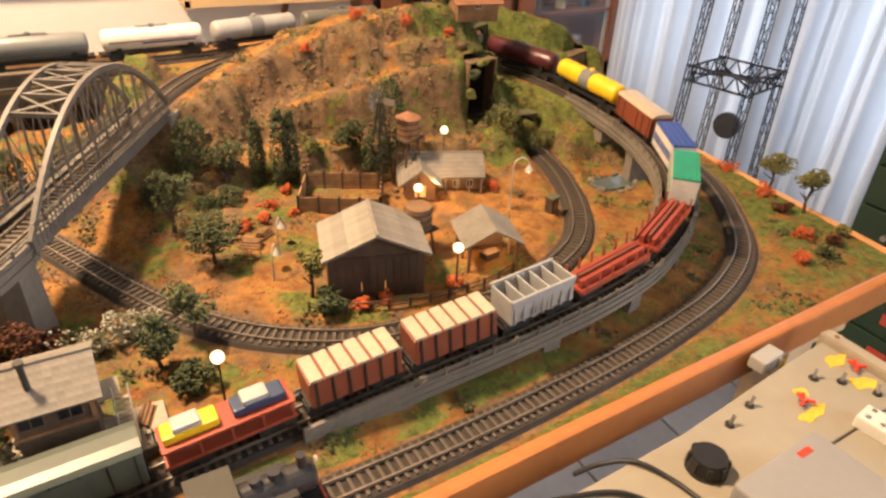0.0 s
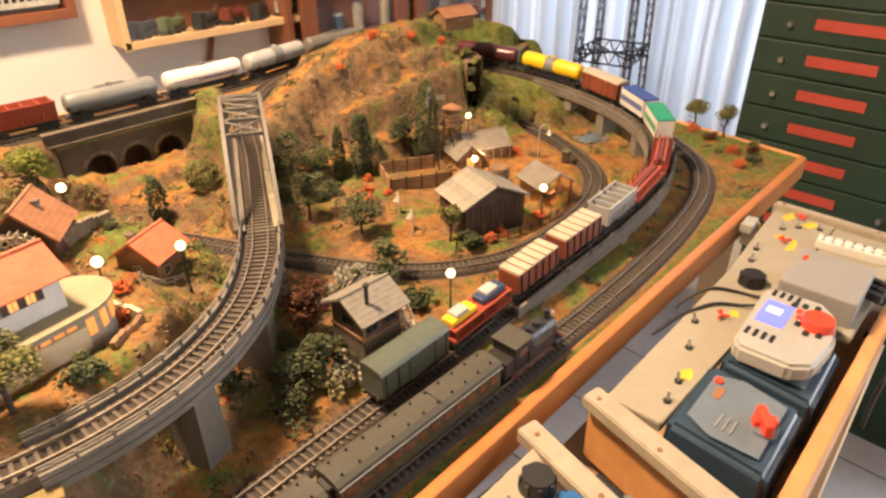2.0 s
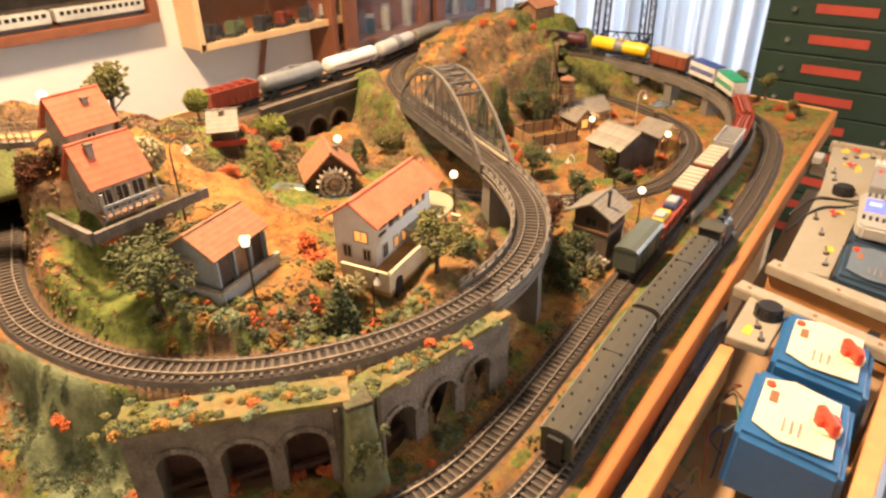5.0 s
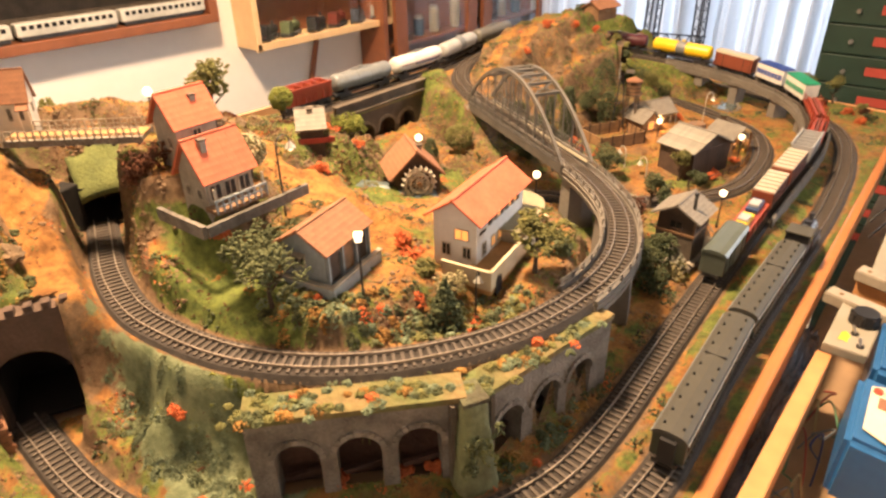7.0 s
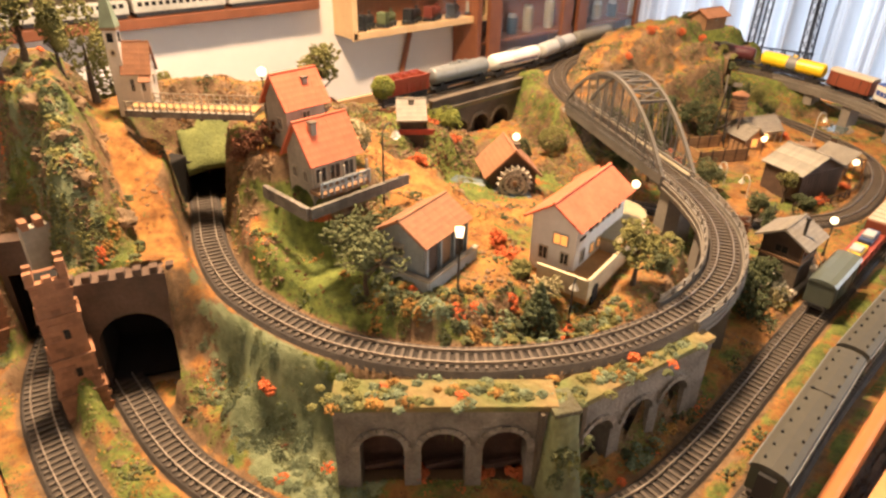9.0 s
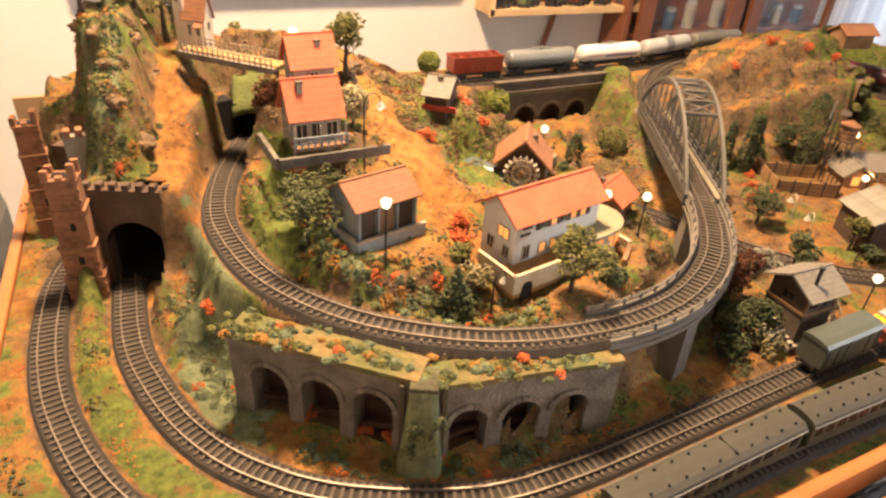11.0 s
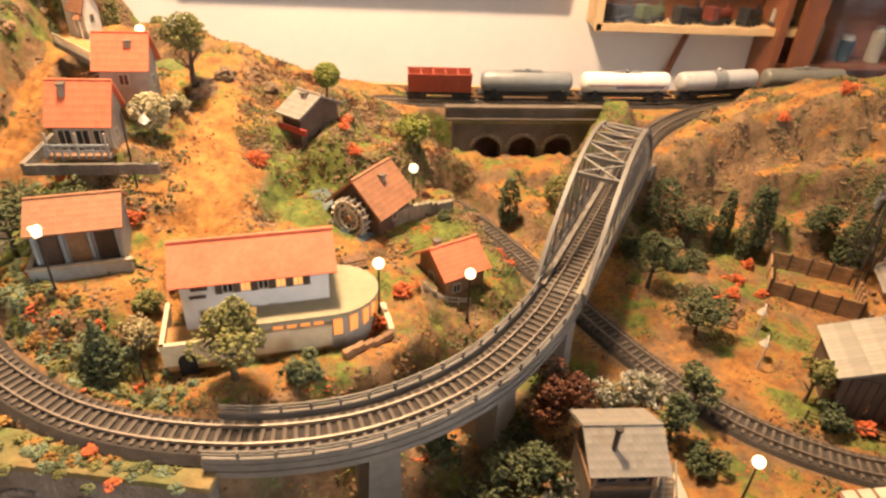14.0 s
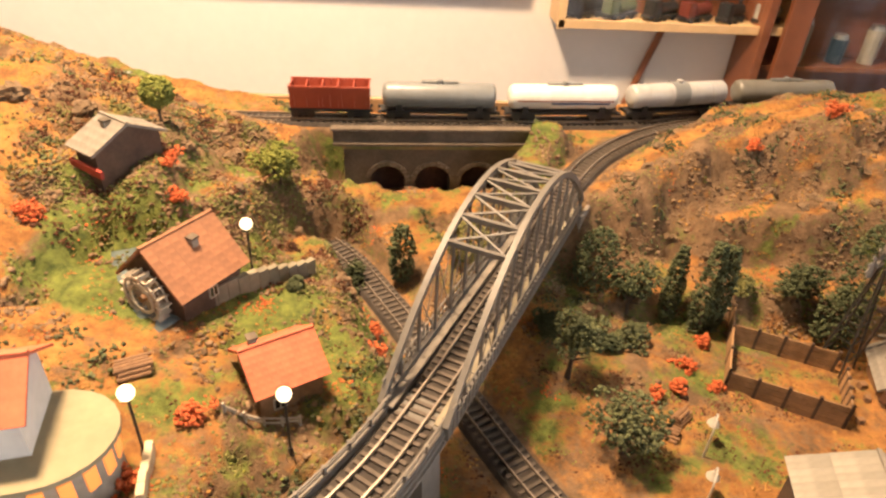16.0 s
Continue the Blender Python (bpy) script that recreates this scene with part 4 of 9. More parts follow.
def portal(key, label, material, square=False, rim=0.017, top=0.014, stones=False, depth=0.09, notch=0):
    place, turn, w, h = MOUTHS[key]
    th = thing("tunnel_portal", place, turn, label, "tunnel portal")
    full = w + 2 * rim
    if square:
        arch = [(-w / 2, 0), (-w / 2, h), (w / 2, h), (w / 2, 0)]
    else:
        arch = [(-w / 2, 0), (-w / 2, h - w / 2)] + [(-w / 2 * math.cos(math.pi * k / 14), h - w / 2 + w / 2 * math.sin(math.pi * k / 14)) for k in range(1, 14)] + [(w / 2, h - w / 2), (w / 2, 0)]
    bm = bmesh.new()
    face_solid(bm, [(-full / 2, 0)] + arch + [(full / 2, 0), (full / 2, h + top), (-full / 2, h + top)], 0, 0.022)
    part("surround", bm, material, th)
    # short bore in black, so its colour gives the tunnel's darkness
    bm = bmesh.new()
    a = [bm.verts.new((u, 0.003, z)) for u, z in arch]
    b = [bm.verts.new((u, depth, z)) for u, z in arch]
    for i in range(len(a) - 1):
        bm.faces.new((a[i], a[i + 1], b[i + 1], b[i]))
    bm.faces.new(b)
    part("bore", bm, M["black"], th, "tunnel bore with its darkness painted in black")
    # added black plate hides the lit ground inside the mouth
    boxpart("bore_floor_shade", (0, 0.052, 0.0018), (w + 0.03, 0.080, 0.003), M["black"], th)
    if stones:
        for k in range(9):
            t = math.pi * (k + 0.5) / 9
            bm = bmesh.new()
            bmesh.ops.create_cube(bm, size=1.0, matrix=Matrix.Translation(((w / 2 + 0.004) * math.cos(t), -0.001, h - w / 2 + (w / 2 + 0.004) * math.sin(t))) @ Matrix.Rotation(-t, 4, "Y") @ Matrix.Diagonal((0.007, 0.004, (w / 2 + 0.004) * math.pi / 9 * 0.9, 1)))
            part("arch_stone", bm, material, th)
    for k in range(notch):
        boxpart("merlon", (-full / 2 + 0.006 + k * (full - 0.012) / max(1, notch - 1), 0.006, h + top + 0.003), (0.0075, 0.010, 0.008), material, th, bevel=0.0008)
    return th


portal("inner", "dark tunnel mouth in a brown castle wall below the hill", M["castle"], rim=0.016, top=0.040, notch=7)
portal("outer", "dark tunnel mouth beside the ruined brick towers", M["castle"], square=True, rim=0.010, top=0.040)
portal("loop", "dark square tunnel mouth below a green mound", M["black"], square=True, rim=0.010, top=0.002)
_gm = thing("grass_mound", (-0.602, 0.888, 0.998), -21, "green flocked mound over the tunnel mouth", "mound")
bm = bmesh.new()
_gr = []
for _j in range(15):
    _row = []
    for _i in range(15):
        _u, _v = (-0.020 - 0.014 * _j / 14) + (0.074 + 0.014 * _j / 14) * _i / 14, -0.004 + 0.092 * _j / 14
        _z = 0.046 + 0.072 * (_j / 14) ** 0.85 - 0.008 * (abs(_i - 7) / 7) ** 2 + 0.007 * min(1.0, _j / 6) * noise.fractal(Vector((_u * 55, _v * 55, 2)), 1, 2, 4) 
        _row.append(bm.verts.new((_u, _v, _z)))
    _gr.append(_row)
for _j in range(14):
    for _i in range(14):
        bm.faces.new((_gr[_j][_i], _gr[_j][_i + 1], _gr[_j + 1][_i + 1], _gr[_j + 1][_i]))
_ext = bmesh.ops.extrude_face_region(bm, geom=bm.faces[:])
for _e in _ext["geom"]:
    if isinstance(_e, bmesh.types.BMVert):
        _e.co.z -= 0.008
M["turf"] = mat("green_flock_turf", (0.135, 0.15, 0.045), 0.95, vary=0.4, grain=300, bump=0.9, depth=0.002, colour2=(0.085, 0.10, 0.03))
bmesh.ops.recalc_face_normals(bm, faces=bm.faces)
part("turf", bm, M["turf"], _gm, smooth=True)
portal("hill", "dark tunnel mouth high on the grassy hill", M["moss"], rim=0.006, top=0.004)
portal("farm", "low dark tunnel mouth for the farm track", M["moss"], rim=0.004, top=0.003)
portal("cave", "tall dark cave opening in the rocky hillside", M["rock"], square=True, rim=0.003, top=0.002)
portal("edge", "tunnel mouth at the board edge", M["rock"], rim=0.012)


def brick_tower(place, turn, tiers, label):
    """A slim ruined tower in tiers, each (width, height), with broken brickwork on top."""
    rt = thing("ruined_tower", place, turn, label, "ruin", "ruined towers")
    rnd, z = random.Random(11), 0.0
    for ti, (w, h) in enumerate(tiers):
        bm = bmesh.new()
        box(bm, (0, 0, z + h / 2), (w, w * 0.8, h), bevel=0.0008)
        part("tier", bm, M["brick"], rt)
        boxpart("string_course", (0, 0, z + h - 0.001), (w + 0.003, w * 0.8 + 0.003, 0.0025), M["brick"], rt, bevel=0.0006)
        rows = int(h / 0.0062)
        for r in range(rows):
            for k in range(int(w / 0.0095) + 1):
                u = -w / 2 + 0.005 + k * 0.0095 + (0.0045 if r % 2 else 0)
                if u < w / 2 - 0.002 and rnd.random() < 0.8:
                    boxpart("brick", (u, -w * 0.4, z + 0.004 + r * 0.0062), (0.0082, 0.0016, 0.0050), M["brick"], rt)
        if ti in (1, 2):
            boxpart("window_slit", (0.002, -w * 0.4 - 0.0006, z + h * 0.55), (0.005, 0.0016, 0.009), M["black"], rt)
        z += h
    w = tiers[-1][0]
    for k, (u, v) in enumerate(((-0.42, -0.32), (0.42, -0.32), (-0.42, 0.32), (0.42, 0.32), (0.0, -0.34))):
        hh = (0.012, 0.018, 0.009, 0.015, 0.005)[k]
        boxpart("broken_stub", (u * w, v * w, z + hh / 2 - 0.001), (w * 0.22, w * 0.2, hh), M["brick"], rt, rnd.uniform(-8, 8))
    boxpart("floor", (0, 0, z + 0.0005), (w * 0.6, w * 0.45, 0.001), M["black"], rt)
    return rt


brick_tower((-0.822, 0.712, 0.893), -8, ((0.040, 0.034), (0.036, 0.040), (0.033, 0.045), (0.031, 0.036)), "slim ruined brown brick tower between the two tunnels")
brick_tower((-0.868, 0.868, 0.893), 4, ((0.034, 0.034), (0.031, 0.042), (0.029, 0.046), (0.027, 0.038)), "taller ruined brick tower at the board edge")
_cw = thing("castle_wall", (-0.792, 0.800, 0.955), 4, "grey-blue castle wall with merlons on the hillside", "wall")
boxpart("wall_face", (0, 0, 0.05), (0.062, 0.012, 0.108), M["plaster_grey"], _cw, bevel=0.001)
for _k in range(5):
    boxpart("merlon", (-0.026 + _k * 0.013, 0, 0.107), (0.007, 0.013, 0.009), M["brick"], _cw, bevel=0.0006)
for _k in range(2):
    boxpart("window_slit", (-0.004 + _k * 0.010, -0.006, 0.08), (0.004, 0.003, 0.013), M["black"], _cw)

# road bridge in the village
M["sand"] = mat("ochre_sand", (0.36, 0.20, 0.075), 0.95, vary=0.25, grain=220, bump=0.5)
# near-black colour that stands for the shade in the gap beside the loop track
M["gap_shade"] = mat("near_black_gap_shade", (0.010, 0.008, 0.007), 0.95, vary=0.4, grain=120, bump=0.6)
# added block, no real wall: it fills the shaded gap with black
_cw2 = thing("gap_shade_block", (-0.656, 0.948, 0.985), 114, "added near-black block painting the shaded gap under the road bridge", "wall")
boxpart("wall_face", (0, 0, 0.034), (0.120, 0.030, 0.068), M["gap_shade"], _cw2, bevel=0.002)
_rb = thing("road_bridge", (-0.619, 0.839, 1.126), -45, "pale grey road bridge with posts over the loop track", "bridge")
boxpart("deck", (0, 0, 0), (0.145, 0.034, 0.005), M["stone"], _rb, bevel=0.001)
boxpart("roadway", (0, 0, 0.003), (0.145, 0.024, 0.0016), M["sand"], _rb, label="sandy roadway")
for s in (-1, 1):
    boxpart("side_beam", (0, s * 0.0178, -0.001), (0.145, 0.002, 0.007), M["stone"], _rb)
    for hh in (0.007, 0.0125):
        boxpart("railing", (0, s * 0.0178, hh), (0.143, 0.0009, 0.0011), M["timber_pale"], _rb)
    for k in range(19):
        boxpart("post", (-0.070 + k * 0.00777, s * 0.0178, 0.0075), (0.0013, 0.0013, 0.011), M["timber_pale"], _rb)
for k in range(5):
    boxpart("support", (-0.056 + k * 0.028, 0.012, -0.009), (0.004, 0.004, 0.015), M["timber"], _rb)


# ---------------------------------------------------------------- buildings
def tiles_on(th, corner, u, v, nu, nv, material, th_n, name="roof_tile", t=0.0006):
    """Rows of separate tiles or boards on a roof plane: corner at the eave, u along it, v up the slope."""
    corner, u, v = Vector(corner), Vector(u), Vector(v)
    nrm = u.cross(v).normalized()
    me = None
    su, sv = u.length / nu, v.length / nv
    for j in range(nv):
        for i in range(nu):
            if me is None:
                bm = bmesh.new()
                bmesh.ops.create_cube(bm, size=1.0, matrix=Matrix.Diagonal((su * 0.996, sv * 1.04, t, 1)))
                o = part(name, bm, material, th)
                me = o.data
            else:
                o = new(name, me)
                o.parent = th
            rot = Matrix((u.normalized(), v.normalized(), nrm)).transposed().to_4x4()
            o.matrix_basis = Matrix.Translation(corner + u * ((i + 0.5) / nu) + v * ((j + 0.5) / nv) + nrm * (th_n + t * 0.3 + 0.00008 * (i % 2))) @ rot @ Matrix.Rotation(-0.014, 4, "X")


def gable_house(name, place, turn, L, W, hw, hr, wall_m, roof_m, label, over=0.005, tiles=(12, 6), chimney=None, windows=(), category="house", lit=(), plinth=0.0, plinth_m=None, eave_th=0.002, sink=0.015):
    """A house with its ridge along local x. windows: (side, along, height, width, tall); sides f, b, l, r."""
    th = thing(name, place, turn, label, category)
    bm = bmesh.new()
    prism(bm, [(-L / 2, -W / 2), (L / 2, -W / 2), (L / 2, W / 2), (-L / 2, W / 2)], -sink, hw)
    part("wall_body", bm, wall_m, th)
    for s, nm in ((-1, "gable"), (1, "gable")):
        bm = bmesh.new()
        slab(bm, [(s * (L / 2), -W / 2, hw), (s * (L / 2), W / 2, hw), (s * (L / 2), 0, hr)], -0.003 if s > 0 else 0.003)
        bmesh.ops.recalc_face_normals(bm, faces=bm.faces)
        part(nm, bm, wall_m, th)
    drop = over * (hr - hw) / (W / 2)
    for s in (-1, 1):
        bm = bmesh.new()
        o = [(-L / 2 - over, s * (W / 2 + over), hw - drop), (L / 2 + over, s * (W / 2 + over), hw - drop), (L / 2 + over, 0, hr), (-L / 2 - over, 0, hr)]
        slab(bm, o if s < 0 else o[::-1], eave_th)
        roof = part("roof_slope", bm, roof_m, th)
        if tiles:
            c = (-L / 2 - over, s * (W / 2 + over), hw - drop) if s < 0 else (L / 2 + over, s * (W / 2 + over), hw - drop)
            u = (L + 2 * over, 0, 0) if s < 0 else (-L - 2 * over, 0, 0)
            tiles_on(th, c, u, (0, -s * (W / 2 + over), hr - hw + drop), *tiles, roof_m, eave_th)
    boxpart("ridge_cap", (0, 0, hr + eave_th + 0.0006), (L + 2 * over, 0.003, 0.0022), roof_m, th)
    if plinth:
        boxpart("plinth", (0, 0, plinth / 2 - sink / 2), (L + 0.003, W + 0.003, plinth + sink), plinth_m or M["stone"], th)
    if chimney:
        cx, cy, ch = chimney
        zc = hr - abs(cy) * (hr - hw) / (W / 2)
        boxpart("chimney", (cx, cy, zc + ch / 2 - 0.003), (0.006, 0.006, ch + 0.006), M["plaster_grey"], th)
        boxpart("chimney_cap", (cx, cy, zc + ch + 0.0008), (0.0078, 0.0078, 0.0018), M["stone_dk"], th)
    for k, (side, u, z, w, h) in enumerate(windows):
        lit_here = k in lit
        add_window(th, side, u, z, w, h, L, W, lit_here)
    return th


def add_window(th, side, u, z, w, h, L, W, lit_here, shutters=False):
    ax, off = {"f": (0, (0, -1)), "b": (0, (0, 1)), "l": (1, (-1, 0)), "r": (1, (1, 0))}[side]
    d = W / 2 if ax == 0 else L / 2
    c = (u, off[1] * d, z) if ax == 0 else (off[0] * d, u, z)
    sx = lambda a, t: (a, t) if ax == 0 else (t, a)
    fr = bmesh.new()
    for du, dz, ww, hh in ((-w / 2, 0, 0.0012, h), (w / 2, 0, 0.0012, h), (0, -h / 2, w, 0.0012), (0, h / 2, w, 0.0012), (0, 0, 0.0008, h)):
        s2 = sx(ww, 0.0022)
        cc = (c[0] + (du if ax == 0 else 0), c[1] + (du if ax else 0), c[2] + dz)
        box(fr, cc, (s2[0], s2[1], hh))
    win = part("window", fr, M["timber_pale"] if not shutters else M["timber"], th, "small framed window")
    s2 = sx(w, 0.0012)
    pane = boxpart("pane", c, (s2[0], s2[1], h), M["glow"] if lit_here else M["glass_dark"], win, label="lit window pane" if lit_here else "")


gable_house("house_with_porch", (-0.561, 0.670, 1.082), 3, 0.054, 0.042, 0.035, 0.065, M["plaster_grey"], M["roof_red"], "two-storey grey house with orange-red tiled roof and porch", over=0.005, chimney=(-0.014, -0.008, 0.012),
            windows=[("l", -0.010, 0.014, 0.007, 0.011), ("l", 0.009, 0.014, 0.007, 0.011), ("r", -0.006, 0.014, 0.007, 0.011), ("f", -0.017, 0.016, 0.013, 0.016), ("f", 0.0, 0.016, 0.013, 0.016), ("f", 0.017, 0.016, 0.013, 0.016)])
gable_house("upper_house", (-0.543, 0.748, 1.095), 4, 0.049, 0.038, 0.053, 0.079, M["plaster_grey"], M["roof_red"], "grey house with orange-red tiled roof beside the road", over=0.005, windows=[("l", -0.006, 0.030, 0.008, 0.012), ("r", 0.0, 0.030, 0.008, 0.012), ("f", 0.0, 0.036, 0.010, 0.012)], chimney=(0.008, -0.008, 0.006), sink=0.03)
_ct = gable_house("cottage", (-0.5295, 0.5465, 1.012), 14.5, 0.069, 0.052, 0.057, 0.073, M["bluegrey"], M["roof_brown"], "weathered grey cottage with a rust-brown tiled roof and veranda", over=0.005, windows=[("l", 0.004, 0.042, 0.013, 0.010)])
boxpart("awning", (-0.038, 0.004, 0.0495), (0.008, 0.016, 0.0012), M["plaster_grey"], _ct, label="small pale awning")
for _k, _u in enumerate((-0.0225, 0.0, 0.0225)):
    boxpart("veranda_bay", (_u, -0.0262, 0.037), (0.0165, 0.0012, 0.030), M["timber"] if _k != 1 else M["timber_mid"], _ct, label="dark wooden veranda bay")
for _k in range(4):
    boxpart("veranda_post", (-0.0335 + _k * 0.0223, -0.0285, 0.038), (0.0026, 0.0026, 0.036), M["bluegrey"], _ct)
for _u, _v, _l, _m in ((0.0, -0.036, 0.082, 0), (-0.041, -0.006, 0.060, 90)):
    boxpart("terrace_wall", (_u, _v, 0.013), (_l, 0.0035, 0.022), M["bluegrey"], _ct, _m, bevel=0.0005, label="low blue-grey terrace wall")
    boxpart("terrace_coping", (_u, _v, 0.025), (_l + 0.002, 0.005, 0.002), M["plaster_grey"], _ct, _m)
gable_house("hut", (-0.186, 0.592, 0.964), 30, 0.048, 0.050, 0.030, 0.048, M["timber_mid"], M["roof_red"], "small wooden hut with an orange-red tiled roof", over=0.005, tiles=(11, 7), windows=[("f", -0.01, 0.012, 0.009, 0.010), ("r", 0.0, 0.014, 0.008, 0.010), ("l", 0.0, 0.014, 0.010, 0.013)], chimney=(-0.016, 0.006, 0.010))
gable_house("back_shed", (-0.3525, 0.7835, 1.062), -36.6, 0.030, 0.064, 0.0235, 0.039, M["timber"], M["roof_grey"], "dark timber shed with a grey roof on the slope", over=0.005, tiles=(6, 5), chimney=(0.0, -0.008, 0.006))
M["cream"] = mat("yellowed_cream_plaster", (0.56, 0.46, 0.30), 0.85, vary=0.2, grain=160)


def church():
    """A white clock tower with a pale green spire beside a nave with an orange-brown roof."""
    th = gable_house("church", (-0.650, 0.907, 1.128), -35, 0.044, 0.034, 0.046, 0.078, M["plaster"], M["roof_brown"], "white church with a clock tower, green spire and brown roof", over=0.004, tiles=(6, 6), category="church",
                     windows=[("f", -0.010, 0.024, 0.006, 0.016), ("f", 0.008, 0.024, 0.006, 0.016), ("r", 0.0, 0.030, 0.008, 0.012)])
    th.scale = (0.64, 0.64, 0.82)
    boxpart("tower", (-0.031, -0.006, 0.040), (0.022, 0.022, 0.120), M["plaster"], th, bevel=0.0008)
    boxpart("tower_cornice", (-0.031, -0.006, 0.099), (0.026, 0.026, 0.004), M["timber_mid"], th)
    bm = bmesh.new()
    cyl(bm, (-0.031, -0.006, 0.101), (-0.031, -0.006, 0.165), 0.0185, 0.0008, 4)
    bmesh.ops.rotate(bm, verts=bm.verts[:], cent=(-0.031, -0.006, 0), matrix=Matrix.Rotation(math.pi / 4, 3, "Z"))
    part("spire", bm, M["copper"], th, "pale green copper spire")
    for u, v, w, d in ((-0.031, -0.0172, 0.010, 0.001), (-0.0198, -0.006, 0.001, 0.010)):
        boxpart("belfry_opening", (u, v, 0.088), (w, d + 0.0006, 0.012), M["black"], th)
    bm = bmesh.new()
    cyl(bm, (-0.031, -0.0168, 0.068), (-0.031, -0.0180, 0.068), 0.0058, seg=18)
    part("clock_face", bm, M["cream"], th, "round clock face")
    bm = bmesh.new()
    cyl(bm, (-0.031, -0.0179, 0.068), (-0.031, -0.0184, 0.068), 0.0030, seg=14)
    part("clock_centre", bm, M["timber"], th)
    slope = bmesh.new()
    slab(slope, [(0.004, -0.030, 0.030), (0.024, -0.030, 0.030), (0.024, -0.017, 0.040), (0.004, -0.017, 0.040)], 0.0016)
    part("porch_roof", slope, M["roof_brown"], th)
    for u in (0.006, 0.022):
        boxpart("porch_post", (u, -0.028, 0.014), (0.0022, 0.0022, 0.034), M["plaster"], th)


M["copper"] = mat("pale_green_copper", (0.20, 0.25, 0.17), 0.7, vary=0.25, grain=160, bump=0.3)
church()
gable_house("hilltop_hut", (0.578, 0.868, 1.092), -8, 0.070, 0.04, 0.014, 0.026, M["timber_mid"], M["roof_brown"], "wooden hut with a reddish roof on the hilltop", over=0.006, tiles=(10, 4), windows=[("f", 0.0, 0.008, 0.012, 0.006)])
M["dullred"] = mat("dull_red_boards", (0.30, 0.035, 0.02), 0.7, vary=0.25, grain=200)
boxpart("red_side_wall", (0.005, -0.040, 0.004), (0.046, 0.003, 0.007), M["dullred"], thing("red_wall", (-0.350, 0.785, 1.066), -36.6, "low red wall beside the timber shed", "wall"))
# porch deck and fence of the grey house
_po = thing("porch", (-0.560, 0.640, 1.080), 3, "grey wooden porch with white railings and retaining wall", "porch")
boxpart("floor", (0, 0.0, 0.004), (0.060, 0.020, 0.004), M["timber_mid"], _po)
boxpart("handrail", (0, -0.010, 0.017), (0.060, 0.0015, 0.0018), M["bluegrey"], _po)
boxpart("handrail", (0, -0.010, 0.011), (0.060, 0.0012, 0.0014), M["bluegrey"], _po)
for k in range(9):
    boxpart("baluster", (-0.0295 + k * 0.0074, -0.010, 0.011), (0.0016, 0.0016, 0.014), M["bluegrey"], _po)
for k in (-1, 0, 1):
    boxpart("porch_post", (k * 0.028, -0.008, 0.016), (0.002, 0.002, 0.026), M["timber_pale"], _po)
_rw2 = thing("retaining_wall", (-0.543, 0.624, 1.069), 4, "grey stone retaining wall below the porch", "wall")
for k in range(12):
    boxpart("stone_block", (-0.060 + k * 0.0105, 0, 0.006 + 0.0003 * (k % 2)), (0.0104, 0.0045, 0.011), M["wall_stone"], _rw2)
for k in range(7):
    boxpart("stone_block", (-0.066 - 0.001, 0.006 + k * 0.011, 0.006), (0.005, 0.0105, 0.013), M["wall_stone"], _rw2)

# watermill
_ml = gable_house("watermill", (-0.274, 0.674, 0.994), 57, 0.060, 0.062, 0.030, 0.060, M["timber"], M["roof_brown"], "dark timber watermill with a rust-brown tiled roof", over=0.006, tiles=(9, 8), windows=[("f", 0.0, 0.014, 0.008, 0.010)], chimney=(0.004, -0.012, 0.008))
_wh = part("wheel_hub", bmesh.new(), M["timber_mid"], _ml)
bm = bmesh.new()
cyl(bm, (-0.030, 0, 0.020), (-0.044, 0, 0.020), 0.003, seg=10)
bm.to_mesh(_wh.data)
bm.free()
for rr, nm in ((0.019, "rim"), (0.0125, "inner_rim")):
    for xx in (-0.035, -0.043):
        bm = bmesh.new()
        ring = []
        for k in range(28):
            t = 2 * math.pi * k / 28
            ring.append([bm.verts.new((xx + dx, (rr + dr) * math.cos(t), 0.020 + (rr + dr) * math.sin(t))) for dx, dr in ((-0.0008, -0.0012), (0.0008, -0.0012), (0.0008, 0.0012), (-0.0008, 0.0012))])
        for k in range(28):
            for j in range(4):
                bm.faces.new((ring[k][j], ring[k][(j + 1) % 4], ring[(k + 1) % 28][(j + 1) % 4], ring[(k + 1) % 28][j]))
        bmesh.ops.recalc_face_normals(bm, faces=bm.faces)
        part(nm, bm, M["timber_pale"], _wh)
for k in range(12):
    t = 2 * math.pi * k / 12
    bm = bmesh.new()
    cyl(bm, (-0.039, 0, 0.020), (-0.039, 0.019 * math.cos(t), 0.020 + 0.019 * math.sin(t)), 0.0010, seg=5)
    part("spoke", bm, M["timber_pale"], _wh)
for k in range(18):
    t = 2 * math.pi * k / 18
    bm = bmesh.new()
    bmesh.ops.create_cube(bm, size=1.0, matrix=Matrix.Translation((-0.039, 0.0205 * math.cos(t), 0.020 + 0.0205 * math.sin(t))) @ Matrix.Rotation(t, 4, "X") @ Matrix.Diagonal((0.010, 0.0062, 0.0011, 1)))
    part("paddle", bm, M["timber_pale"], _wh)


M["flatroof"] = mat("olive_beige_roofing", (0.26, 0.225, 0.14), 0.9, vary=0.15, grain=150)
M["amber"] = mat("amber_lit_pane", (0.95, 0.34, 0.08), 0.5, emit=0.55, bump=0.0, vary=0.0)
M["hotel_wall"] = mat("pale_blue_white_plaster", (0.63, 0.61, 0.57), 0.8, vary=0.12, grain=150)


